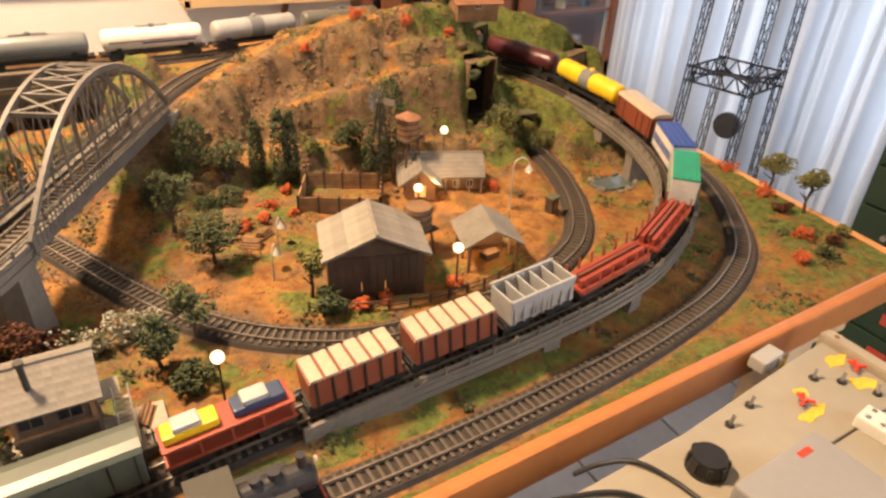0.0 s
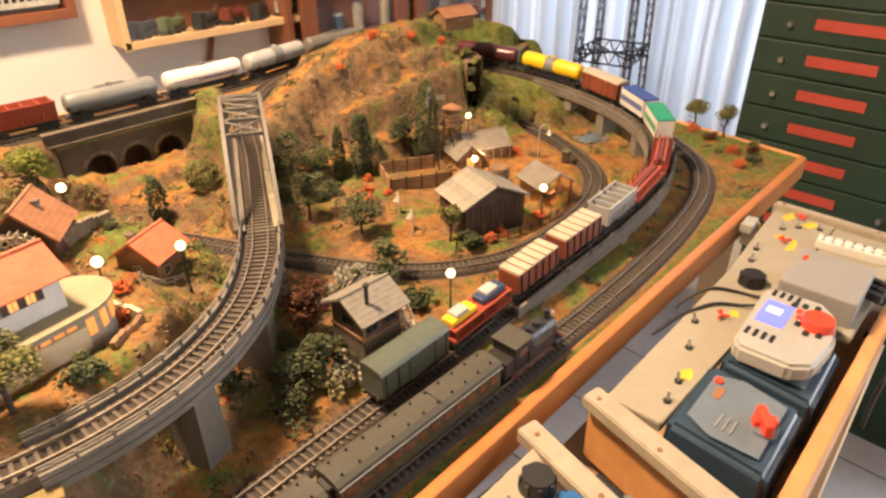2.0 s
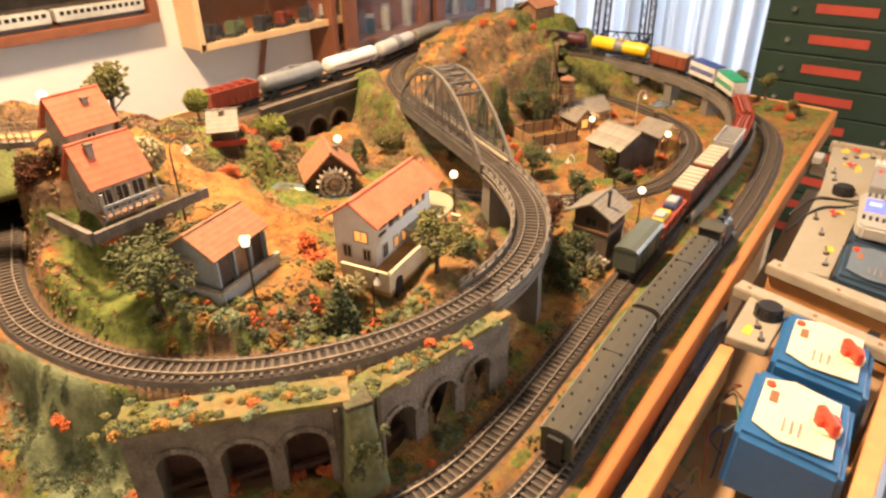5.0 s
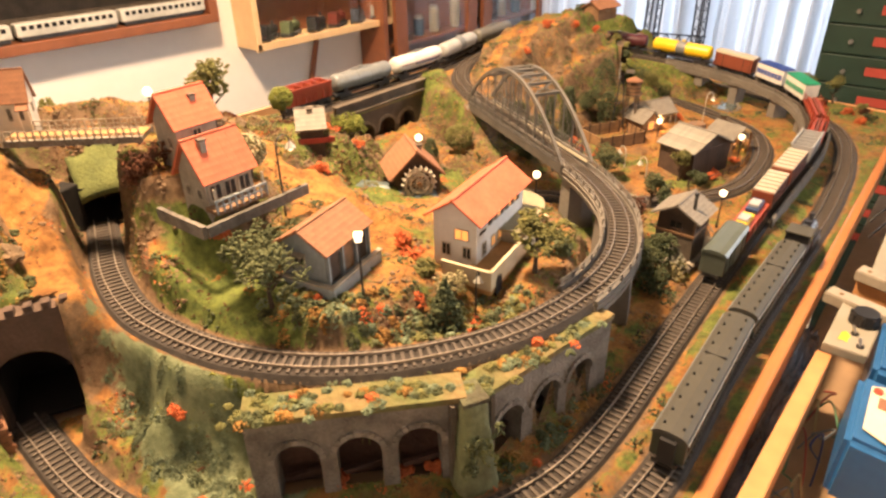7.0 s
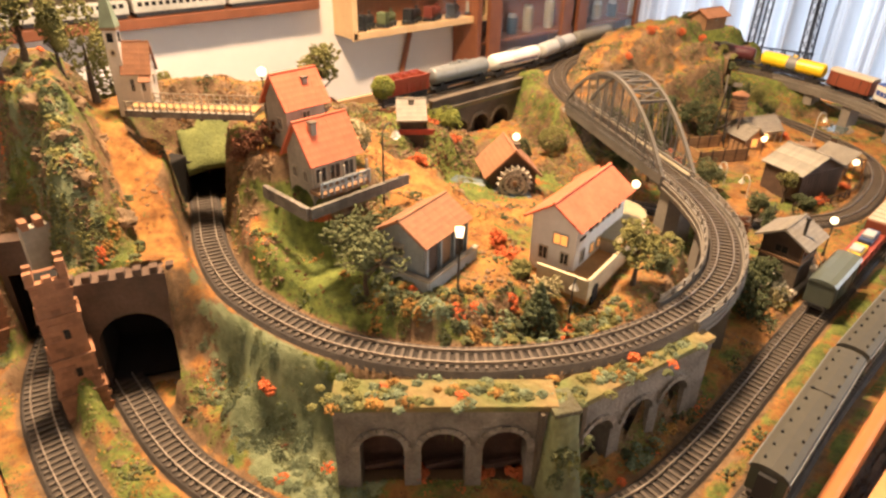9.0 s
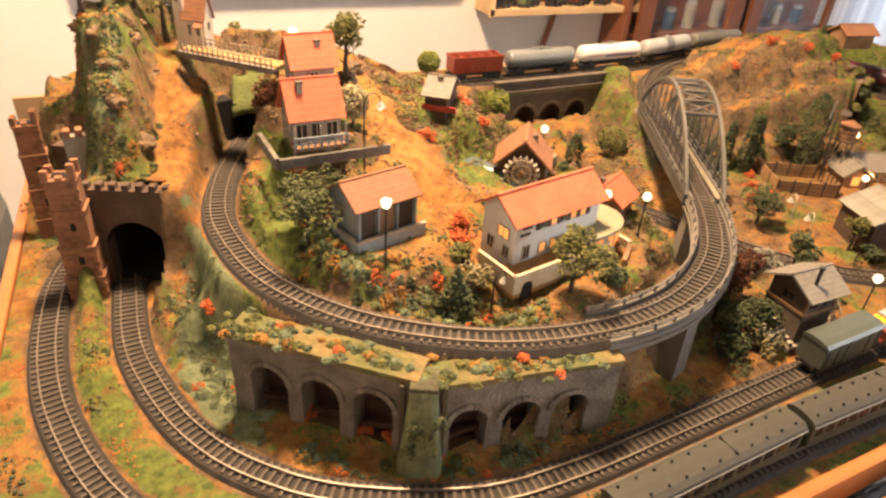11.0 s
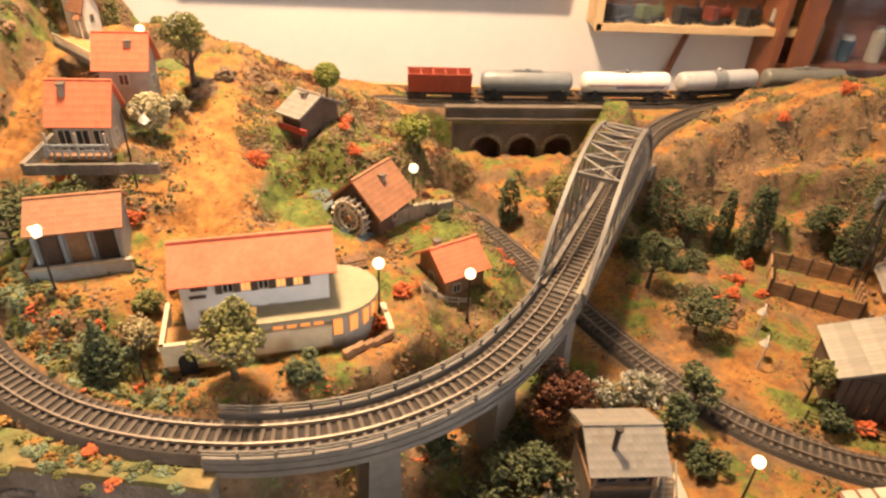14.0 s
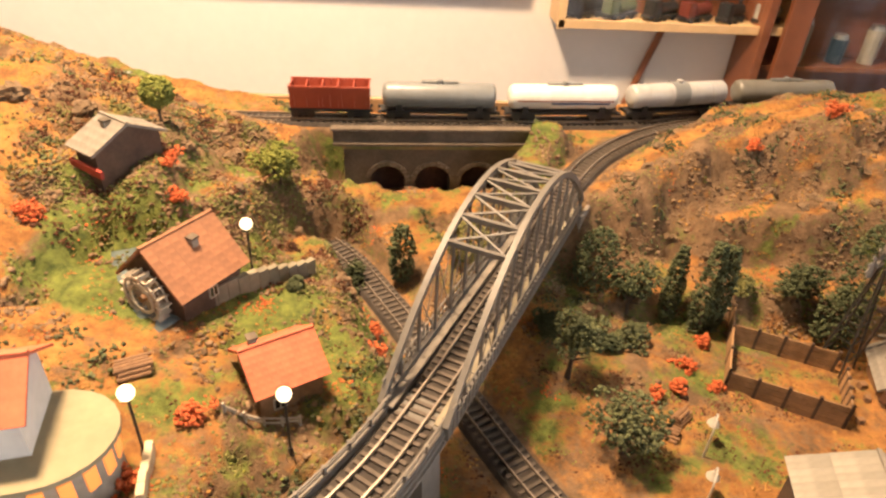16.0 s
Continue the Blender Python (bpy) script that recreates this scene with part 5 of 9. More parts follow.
def hotel():
    th = gable_house("hotel", (-0.362, 0.486, 1.0), 12, 0.118, 0.050, 0.066, 0.083, M["hotel_wall"], M["roof_red"], "cream hotel with orange-red roof, lit windows and a terrace", over=0.007, tiles=None,
                     windows=[("f", -0.022, 0.054, 0.008, 0.010), ("f", -0.008, 0.054, 0.008, 0.010), ("f", 0.006, 0.054, 0.008, 0.010), ("f", 0.020, 0.054, 0.008, 0.010), ("f", 0.034, 0.054, 0.008, 0.010),
                              ("f", -0.042, 0.026, 0.009, 0.015), ("f", -0.020, 0.026, 0.008, 0.012), ("f", -0.004, 0.026, 0.008, 0.012), ("f", 0.012, 0.026, 0.008, 0.012),
                              ("l", -0.008, 0.046, 0.016, 0.012), ("l", 0.010, 0.026, 0.010, 0.014), ("l", -0.014, 0.026, 0.009, 0.013)], lit=(1, 3, 4, 6, 7, 8, 9), sink=0.02)
    for k in range(6):
        boxpart("shutter", (-0.029 + 0.014 * k, -0.0258, 0.054), (0.0055, 0.0018, 0.0105), M["timber"], th, label="dark brown shutter")
    # rolled roofing seams
    for s in (-1, 1):
        for k in range(15):
            u = -0.064 + k * 0.128 / 14
            a = (u, s * 0.032, 0.0633)
            b = (u, 0, 0.0849)
            bm = bmesh.new()
            cyl(bm, a, b, 0.00028, seg=4)
            part("roof_seam", bm, M["roof_red"], th)
    # terrace and its pale wall
    boxpart("terrace", (-0.010, -0.034, 0.004), (0.130, 0.030, 0.022), M["sand"], th, label="raised terrace")
    boxpart("terrace_wall", (-0.010, -0.0495, 0.010), (0.134, 0.0022, 0.020), M["cream"], th)
    boxpart("terrace_wall", (-0.076, -0.022, 0.010), (0.0022, 0.056, 0.020), M["cream"], th)
    boxpart("wall_cap", (-0.010, -0.0495, 0.0210), (0.136, 0.0034, 0.0020), M["cream"], th)
    boxpart("wall_cap", (-0.076, -0.022, 0.0210), (0.0034, 0.058, 0.0020), M["cream"], th)
    bm = bmesh.new()
    face_solid(bm, [(-0.066, -0.012)] + [(-0.059 - 0.007 * math.cos(math.pi * k / 8), 0.004 + 0.007 * math.sin(math.pi * k / 8)) for k in range(9)] + [(-0.052, -0.012)], -0.0512, -0.0500)
    part("cellar_arch", bm, M["black"], th, "dark arched cellar door")
    # rounded dining room
    arc = [(0.058 + 0.040 * math.cos(t), -0.012 + 0.034 * math.sin(t)) for t in np.linspace(-math.pi / 2, math.pi / 2, 13)]
    pl = [(0.0, -0.046)] + arc + [(0.0, 0.022)]
    bm = bmesh.new()
    prism(bm, pl, -0.02, 0.029)
    part("dining_room", bm, M["plaster_grey"], th, "round-ended single-storey dining room")
    bm = bmesh.new()
    prism(bm, [((x - 0.03) * 1.07 + 0.03, (y + 0.012) * 1.1 - 0.012) for x, y in pl], 0.028, 0.0315)
    part("flat_roof", bm, M["flatroof"], th, "flat beige roof")
    for k in range(6):
        t = -math.pi / 2 + 0.12 + k * 0.36
        boxpart("bay_window", (0.058 + 0.0402 * math.cos(t), -0.012 + 0.0343 * math.sin(t), 0.016), (0.0075, 0.0016, 0.016), M["amber"], th, math.degrees(t) + 90, label="lit bay window")
    for k in range(4):
        boxpart("bay_window", (0.014 + k * 0.011, -0.0465, 0.016), (0.008, 0.0014, 0.016), M["amber"], th, label="lit bay window")
    # sign lettering as bars
    for u, z, w in ((-0.044, 0.055, 0.013), (-0.046, 0.0475, 0.013)):
        boxpart("sign_bar", (u, -0.0256, z), (w, 0.001, 0.0028), M["timber"], th)


hotel()

# farm buildings
_bn = gable_house("barn", (0.230, 0.474, 0.911), 74, 0.070, 0.096, 0.049, 0.0715, M["timber"], M["roof_grey"], "dark timber barn with pale and grey roof slopes", over=0.005, tiles=None, windows=[("l", -0.006, 0.014, 0.009, 0.011), ("l", 0.014, 0.014, 0.009, 0.011)], lit=(0, 1))
tiles_on(_bn, (0.040, 0.053, 0.04666), (-0.080, 0, 0), (0, -0.053, 0.02484), 13, 2, M["roof_pale"], 0.002, "roof_board")
tiles_on(_bn, (-0.040, -0.053, 0.04666), (0.080, 0, 0), (0, 0.053, 0.02484), 13, 2, M["roof_grey"], 0.002, "roof_board")
for k in range(12):
    boxpart("wall_plank", (-0.0358, -0.044 + k * 0.008, 0.0245), (0.0014, 0.0072, 0.049), M["timber"], _bn)
_fh = gable_house("farmhouse", (0.410, 0.643, 0.912), -22, 0.088, 0.050, 0.027, 0.046, M["timber_mid"], M["roof_grey"], "timber farmhouse with a grey roof and lit porch", over=0.006, tiles=(14, 6), windows=[("f", 0.012, 0.014, 0.008, 0.010), ("f", 0.030, 0.014, 0.008, 0.010), ("l", 0.0, 0.014, 0.008, 0.010)])
gable_house("farmhouse_wing", (0.366, 0.636, 0.912), 68, 0.050, 0.040, 0.027, 0.043, M["timber_mid"], M["roof_grey"], "gabled farmhouse wing with a warmly lit open porch", over=0.007, tiles=(8, 5), windows=[("l", 0.0, 0.014, 0.014, 0.016)], lit=(0,))
_fp = thing("farm_porch", (0.420, 0.612, 0.912), -22, "farmhouse porch roof on thin posts", "porch")
boxpart("porch_roof", (0, 0, 0.026), (0.055, 0.018, 0.0016), M["roof_grey"], _fp)
for k in range(4):
    boxpart("post", (-0.024 + 0.016 * k, -0.007, 0.013), (0.0018, 0.0018, 0.026), M["timber_pale"], _fp)
_sh = thing("open_shelter", (0.362, 0.460, 0.911), -16, "open cart shelter with a grey boarded roof", "shelter")
for s in (-1, 1):
    bm = bmesh.new()
    o = [(-0.032, s * 0.034, 0.030), (0.032, s * 0.034, 0.030), (0.032, 0, 0.050), (-0.032, 0, 0.050)]
    slab(bm, o if s < 0 else o[::-1], 0.0016)
    o = part("roof_slope", bm, M["roof_grey"], _sh)
    o.rotation_euler = (0, 0, radians(90))
for x in (-0.027, 0.027):
    for y in (-0.027, 0.0, 0.027):
        boxpart("post", (x, y, 0.016), (0.003, 0.003, 0.036), M["timber_mid"], _sh)
boxpart("back_wall", (0.0, 0.027, 0.014), (0.054, 0.002, 0.028), M["timber_mid"], _sh)
boxpart("cart", (0.0, -0.004, 0.008), (0.020, 0.012, 0.008), M["timber"], thing("cart", (0.362, 0.456, 0.911), 10, "small dark wooden cart under the shelter", "cart"), bevel=0.001)

# livestock pen
M["pen"] = mat("tan_pen_planks", (0.27, 0.155, 0.070), 0.8, vary=0.35, grain=300, bump=0.5, rand=0.25)
_pn = thing("livestock_pen", (0.270, 0.675, 0.911), -26, "brown plank livestock pen with a middle partition", "pen")
for (x0, y0), (x1, y1) in (((-0.045, -0.062), (0.055, -0.062)), ((-0.045, 0.078), (0.045, 0.078)), ((-0.045, -0.062), (-0.045, 0.078)), ((0.055, -0.062), (0.055, -0.01)), ((-0.045, 0.012), (0.050, 0.012))):
    ll = math.hypot(x1 - x0, y1 - y0)
    tt = math.degrees(math.atan2(y1 - y0, x1 - x0))
    for r in range(4):
        boxpart("plank", ((x0 + x1) / 2, (y0 + y1) / 2, 0.004 + r * 0.0062), (ll, 0.0016, 0.0056), M["pen"], _pn, tt)
    for k in range(5):
        boxpart("post", (x0 + (x1 - x0) * k / 4, y0 + (y1 - y0) * k / 4, 0.013), (0.0026, 0.0026, 0.030), M["timber"], _pn, tt)


def water_tank(name, place, r, h, stand, label, roof):
    th = thing(name, place, 12, label, "water tank")
    bm = bmesh.new()
    cyl(bm, (0, 0, stand), (0, 0, stand + h), r * 1.04, r * 0.96, 18)
    part("tank", bm, M["timber_mid"], th)
    for zz in (0.2, 0.5, 0.8):
        bm = bmesh.new()
        cyl(bm, (0, 0, stand + h * zz - 0.0008), (0, 0, stand + h * zz + 0.0008), r * 1.07, seg=18)
        part("hoop", bm, M["timber"], th)
    if roof:
        bm = bmesh.new()
        cyl(bm, (0, 0, stand + h), (0, 0, stand + h + 0.008), r * 1.15, 0.001, 18)
        part("lid", bm, M["roof_brown"], th)
    for x in (-1, 1):
        for y in (-1, 1):
            bm = bmesh.new()
            cyl(bm, (x * r * 0.9, y * r * 0.9, 0), (x * r * 0.65, y * r * 0.65, stand), 0.0014, seg=6)
            part("leg", bm, M["timber"], th)
    boxpart("platform", (0, 0, stand - 0.001), (r * 2.2, r * 2.2, 0.002), M["timber"], th)


water_tank("water_tower", (0.362, 0.662, 0.911), 0.0145, 0.026, 0.072, "brown wooden water tank on a tall dark stand", True)
water_tank("rain_barrel", (0.296, 0.500, 0.911), 0.0150, 0.026, 0.034, "brown barrel-shaped water tank on a low stand beside the barn", False)
_wm = thing("wind_pump", (0.327, 0.672, 0.911), -60, "dark lattice wind pump with a bladed rotor", "wind pump")
for x in (-1, 1):
    for y in (-1, 1):
        bm = bmesh.new()
        cyl(bm, (x * 0.013, y * 0.013, 0), (x * 0.002, y * 0.002, 0.118), 0.0011, seg=5)
        part("leg", bm, M["lamp_iron"], _wm)
for k in range(1, 6):
    r = 0.013 - 0.011 * k / 6
    for s in (-1, 1):
        boxpart("strut", (0, s * r, 0.118 * k / 6), (2 * r, 0.0009, 0.0009), M["lamp_iron"], _wm)
        boxpart("strut", (s * r, 0, 0.118 * k / 6), (0.0009, 2 * r, 0.0009), M["lamp_iron"], _wm)
for k in range(12):
    t = 2 * math.pi * k / 12
    bm = bmesh.new()
    bmesh.ops.create_cube(bm, size=1.0, matrix=Matrix.Translation((-0.006, 0.010 * math.cos(t), 0.122 + 0.010 * math.sin(t))) @ Matrix.Rotation(t, 4, "X") @ Matrix.Rotation(0.4, 4, "Y") @ Matrix.Diagonal((0.001, 0.014, 0.0035, 1)))
    part("blade", bm, M["concrete"], _wm)
boxpart("tail_vane", (0.014, 0, 0.122), (0.016, 0.0008, 0.008), M["concrete"], _wm)


def signal_box():
    th = gable_house("signal_box", (-0.064, 0.370, 0.899), 1, 0.048, 0.050, 0.073, 0.087, M["timber"], M["roof_grey"], "two-storey dark timber signal box with a low grey roof", over=0.008, tiles=(12, 6))
    for side, u, z, w, h in [("f", -0.014, 0.059, 0.016, 0.011), ("f", 0.010, 0.059, 0.016, 0.011), ("r", -0.008, 0.059, 0.014, 0.011), ("l", 0.0, 0.059, 0.016, 0.011)]:
        add_window(th, side, u, z, w, h, 0.048, 0.050, False, True)
    boxpart("lower_storey", (0, 0, 0.022), (0.0495, 0.0515, 0.044), M["stone_dk"], th, label="dark stone lower storey")
    boxpart("belt", (0, 0, 0.047), (0.052, 0.054, 0.003), M["timber_mid"], th)
    for x in (-0.024, 0.024):
        boxpart("corner_post", (x, -0.025, 0.060), (0.003, 0.003, 0.026), M["timber_mid"], th)
    bm = bmesh.new()
    cyl(bm, (-0.010, -0.016, 0.072), (-0.010, -0.016, 0.102), 0.0022, seg=10)
    pipe = part("stove_pipe", bm, M["lamp_iron"], th, "thin dark stove pipe")
    bm = bmesh.new()
    cyl(bm, (-0.010, -0.016, 0.101), (-0.010, -0.016, 0.1035), 0.0034, seg=10)
    part("pipe_cap", bm, M["lamp_iron"], pipe)
    boxpart("landing", (0.033, 0.004, 0.045), (0.018, 0.022, 0.0016), M["timber_pale"], th)
    for k in range(11):
        boxpart("step", (0.042, -0.008 - k * 0.0024, 0.0425 - k * 0.0034), (0.011, 0.003, 0.0012), M["timber_pale"], th)
    for x in (0.0365, 0.0475):
        bm = bmesh.new()
        cyl(bm, (x, -0.008, 0.055), (x, -0.033, 0.021), 0.0008, seg=5)
        part("handrail", bm, M["timber_pale"], th)
        for k in range(4):
            boxpart("baluster", (x, -0.009 - k * 0.0075, 0.047 - k * 0.0105), (0.0009, 0.0009, 0.014), M["timber_pale"], th)
    boxpart("door", (0.0245, 0.004, 0.057), (0.001, 0.011, 0.022), M["timber_pale"], th)
    boxpart("base_slab", (0.016, -0.008, 0.004), (0.107, 0.048, 0.009), M["plaster_grey"], th, label="pale stone base slab with dark edges", bevel=0.001)
    boxpart("slab_edge", (0.016, -0.0325, 0.0035), (0.108, 0.0014, 0.0085), M["stone_dk"], th)
    for k in range(5):
        boxpart("fence_post", (0.052 + k * 0.0042, -0.029, 0.015), (0.0012, 0.0012, 0.015), M["timber"], th)
    boxpart("fence_rail", (0.0604, -0.029, 0.0185), (0.019, 0.0008, 0.0012), M["timber"], th)
    for k in range(3):
        boxpart("crate", (-0.033 + (k % 2) * 0.004, -0.028 + k * 0.008, 0.0115), (0.006, 0.005, 0.006), M["timber_pale"], th, bevel=0.0004)


signal_box()


# ---------------------------------------------------------------- street lamps
def globe_lamp(place, h, label="lit globe street lamp on a slim post", iron="lamp_iron", r=0.0054, square=False):
    th = thing("street_lamp", place, 0, label, "street lamp", "street lamps")
    bm = bmesh.new()
    cyl(bm, (0, 0, -0.004), (0, 0, 0.006), 0.0028, 0.0018, 10)
    cyl(bm, (0, 0, 0.006), (0, 0, h - r), 0.0011, 0.0009, 8)
    part("post", bm, M[iron], th)
    bm = bmesh.new()
    if square:
        cyl(bm, (0, 0, h - r * 0.7), (0, 0, h + r * 0.7), r * 0.7, r * 1.05, 4)
    else:
        ball(bm, (0, 0, h), r, 2)
    part("globe", bm, M["bulb"], th, "glowing globe", smooth=not square)
    bm = bmesh.new()
    cyl(bm, (0, 0, h - r * 1.25), (0, 0, h - r * 0.85), r * 0.3, r * 0.5, 10)
    part("collar", bm, M[iron], th)
    return th


def crook_lamp(place, h, turn, lit, label, iron="lamp_pale"):
    th = thing("crook_lamp", place, turn, label, "street lamp", "street lamps")
    bm = bmesh.new()
    cyl(bm, (0, 0, -0.004), (0, 0, h - 0.012), 0.0011, 0.0009, 8)
    prev = Vector((0, 0, h - 0.012))
    for k in range(1, 9):
        t = math.pi * k / 8
        p = Vector((0.010 - 0.010 * math.cos(t), 0, h - 0.012 + 0.011 * math.sin(t)))
        cyl(bm, prev, p, 0.0008, seg=6)
        prev = p
    part("post", bm, M[iron], th)
    bm = bmesh.new()
    cyl(bm, (0.020, 0, h - 0.018), (0.020, 0, h - 0.011), 0.0055, 0.0012, 12)
    part("shade", bm, M["lamp_pale"], th)
    bm = bmesh.new()
    ball(bm, (0.020, 0, h - 0.018), 0.0036, 1)
    part("globe", bm, M["bulb" if lit else "lamp_pale"], th, "small lit bulb" if lit else "")


for x, y, z, sq in ((0.049, 0.358, .958, 0), (0.301, 0.420, .960, 0), (0.432, 0.689, .972, 0), (-0.172, 0.538, 1.0127, 0), (-0.259, 0.511, 1.042, 0), (-0.227, 0.704, 1.044, 0), (-0.535, 0.489, 1.084, 1), (-0.547, 0.812, 1.163, 0)):
    gz = ground(x, y)
    globe_lamp((x, y, gz), z - gz, square=bool(sq), label="lit lantern street lamp on a slim post" if sq else "lit globe street lamp on a slim post")
_pl = thing("porch_lamp", (0.342, 0.590, 0.944), 0, "small lit lamp hanging at the farmhouse porch", "lamp")
bm = bmesh.new()
ball(bm, (0, 0, 0), 0.0055, 2)
part("globe", bm, M["bulb"], _pl, smooth=True)
boxpart("bracket", (0.004, 0.007, 0.007), (0.0015, 0.016, 0.0015), M["lamp_iron"], _pl, -20)
boxpart("post", (0, 0, -0.018), (0.0018, 0.0018, 0.036), M["timber"], _pl)
crook_lamp((0.452, 0.545, ground(0.452, 0.545)), 0.072, -20, True, "pale crook-necked lamp with a small lit bulb on the farm")
crook_lamp((-0.511, 0.633, ground(-0.511, 0.633)), 1.140 - ground(-0.511, 0.633), 10, True, "dark crook-necked lamp lit beside the village road", "lamp_iron")
crook_lamp((-0.447, 0.424, ground(-0.447, 0.424)), 0.050, 30, False, "dark crook-necked lamp beside the hotel terrace", "lamp_iron")
for x, y in ((0.135, 0.515), (0.155, 0.565)):
    crook_lamp((x, y, ground(x, y)), 0.038, 60, False, "small pale unlit yard lamp on the farm")


# ---------------------------------------------------------------- board, room and control desk
random.seed(3)
_bd = thing("layout_board", (0, 0, 0), label="model railway baseboard with a varnished orange wooden front rail", category="baseboard")
_tn = math.degrees(math.atan(0.0475))
_cx = -0.03
_len = 1.745
bm = bmesh.new()
prism(bm, [(-0.912, front_y(-0.91)), (0.842, front_y(0.842)), (0.925, 1.10), (-0.912, 1.10)], 0.862, 0.888)
part("base_plate", bm, M["board"], _bd, "plywood base plate")
bm = bmesh.new()
box(bm, (_cx, front_y(_cx) - 0.006, 0.880), (_len, 0.014, 0.040), _tn, 0.004)
part("front_rail", bm, M["wood_rail"], _bd, "glossy orange-brown front rail")
bm = bmesh.new()
box(bm, (0.885, 0.672, 0.880), (0.012, 0.86, 0.038), -5.6, 0.003)
part("side_rail", bm, M["wood_desk"], _bd)
bm = bmesh.new()
box(bm, (-0.914, 0.64, 0.880), (0.014, 0.95, 0.040), 0, 0.004)
part("side_rail", bm, M["wood_rail"], _bd, "glossy orange-brown side rail")
bm = bmesh.new()
box(bm, (0.0, 1.104, 0.934), (1.83, 0.010, 0.150), 0)
part("back_board", bm, M["board"], _bd, "plywood back board")
for x, y in ((-0.84, 0.26), (0.78, 0.32), (-0.84, 1.02), (0.82, 1.02)):
    boxpart("leg", (x, y, 0.43), (0.05, 0.05, 0.86), M["wood_raw"], _bd)
boxpart("brace", (0.0, 0.30, 0.80), (1.7, 0.03, 0.07), M["wood_raw"], _bd)


def setting(name, c, s, material, label, cat, turn=0.0, bevel=0.0):
    bm = bmesh.new()
    box(bm, c, s, turn, bevel)
    return tagged(part(name, bm, material, None), label, cat, kind="structure")


XL, XR, YF, YB, ZC = -2.3, 1.92, -1.9, 1.968, 2.55
setting("wall_back", (-0.19, YB + 0.06, 1.275), (4.4, 0.12, 2.55), M["wall"], "white painted back wall", "wall")
setting("wall_left", (XL - 0.06, 0.03, 1.275), (0.12, 4.0, 2.55), M["wall"], "white painted side wall", "wall")
setting("wall_front", (-0.19, YF - 0.06, 1.275), (4.4, 0.12, 2.55), M["wall"], "white painted wall behind the camera", "wall")
# window wall: opening from y 0.45 to 1.85, z 0.25 to 2.2
for nm, y0, y1, z0, z1 in (("wall_window_low", -1.9, 1.968, 0, 0.25), ("wall_window_high", -1.9, 1.968, 2.2, 2.55), ("wall_window_mid", -0.50, 0.45, 0.25, 2.2), ("wall_window_near", -1.9, -1.60, 0.25, 2.2), ("wall_window_far", 1.85, 1.968, 0.25, 2.2)):
    setting(nm, (XR + 0.06, (y0 + y1) / 2, (z0 + z1) / 2), (0.12, y1 - y0, z1 - z0), M["wall"], "white painted window wall", "wall")
_w1 = tagged(thing("window_1", (XR + 0.05, 1.15, 1.225)), "tall window behind net curtains", "window", kind="structure")
for y in (-0.69, 0.0, 0.69):
    boxpart("window_frame", (0, y, 0), (0.05, 0.05, 1.95), M["wall"], _w1)
for z in (-0.95, 0.95):
    boxpart("window_frame", (0, 0, z), (0.05, 1.4, 0.05), M["wall"], _w1)
_w2 = tagged(thing("window_2", (XR + 0.05, -1.05, 1.225)), "tall window in the same wall", "window", kind="structure")
for y in (-0.53, 0.0, 0.53):
    boxpart("window_frame", (0, y, 0), (0.05, 0.05, 1.95), M["wall"], _w2)
for z in (-0.95, 0.95):
    boxpart("window_frame", (0, 0, z), (0.05, 1.1, 0.05), M["wall"], _w2)
setting("ceiling", (-0.19, 0.03, ZC + 0.05), (4.5, 4.1, 0.1), M["wall"], "white ceiling", "ceiling")
_fl = setting("floor", (-0.19, 0.03, -0.03), (4.5, 4.1, 0.05), M["grout"], "grey tiled floor with dark joints", "floor")

# net curtain in soft folds
bm = bmesh.new()
cols = []
n = 420
for k in range(n + 1):
    y = 0.40 + 1.53 * k / n
    d = 0.034 * math.sin(y * 62 + 1.3 * math.sin(y * 17)) + 0.016 * math.sin(y * 151 + 2 * math.sin(y * 9)) + 0.006 * math.sin(y * 337 + math.sin(y * 23))
    cols.append([bm.verts.new((XR - 0.09 + d * (0.7 + 0.3 * (z < 1.2)), y, z)) for z in (0.12, 0.9, 1.5, 2.35)])
for a, b in zip(cols, cols[1:]):
    for j in range(3):
        bm.faces.new((a[j], b[j], b[j + 1], a[j + 1]))
_cu = tagged(part("net_curtain", bm, M["curtain"], None, smooth=True), "white net curtain in vertical folds before the window", "curtain")

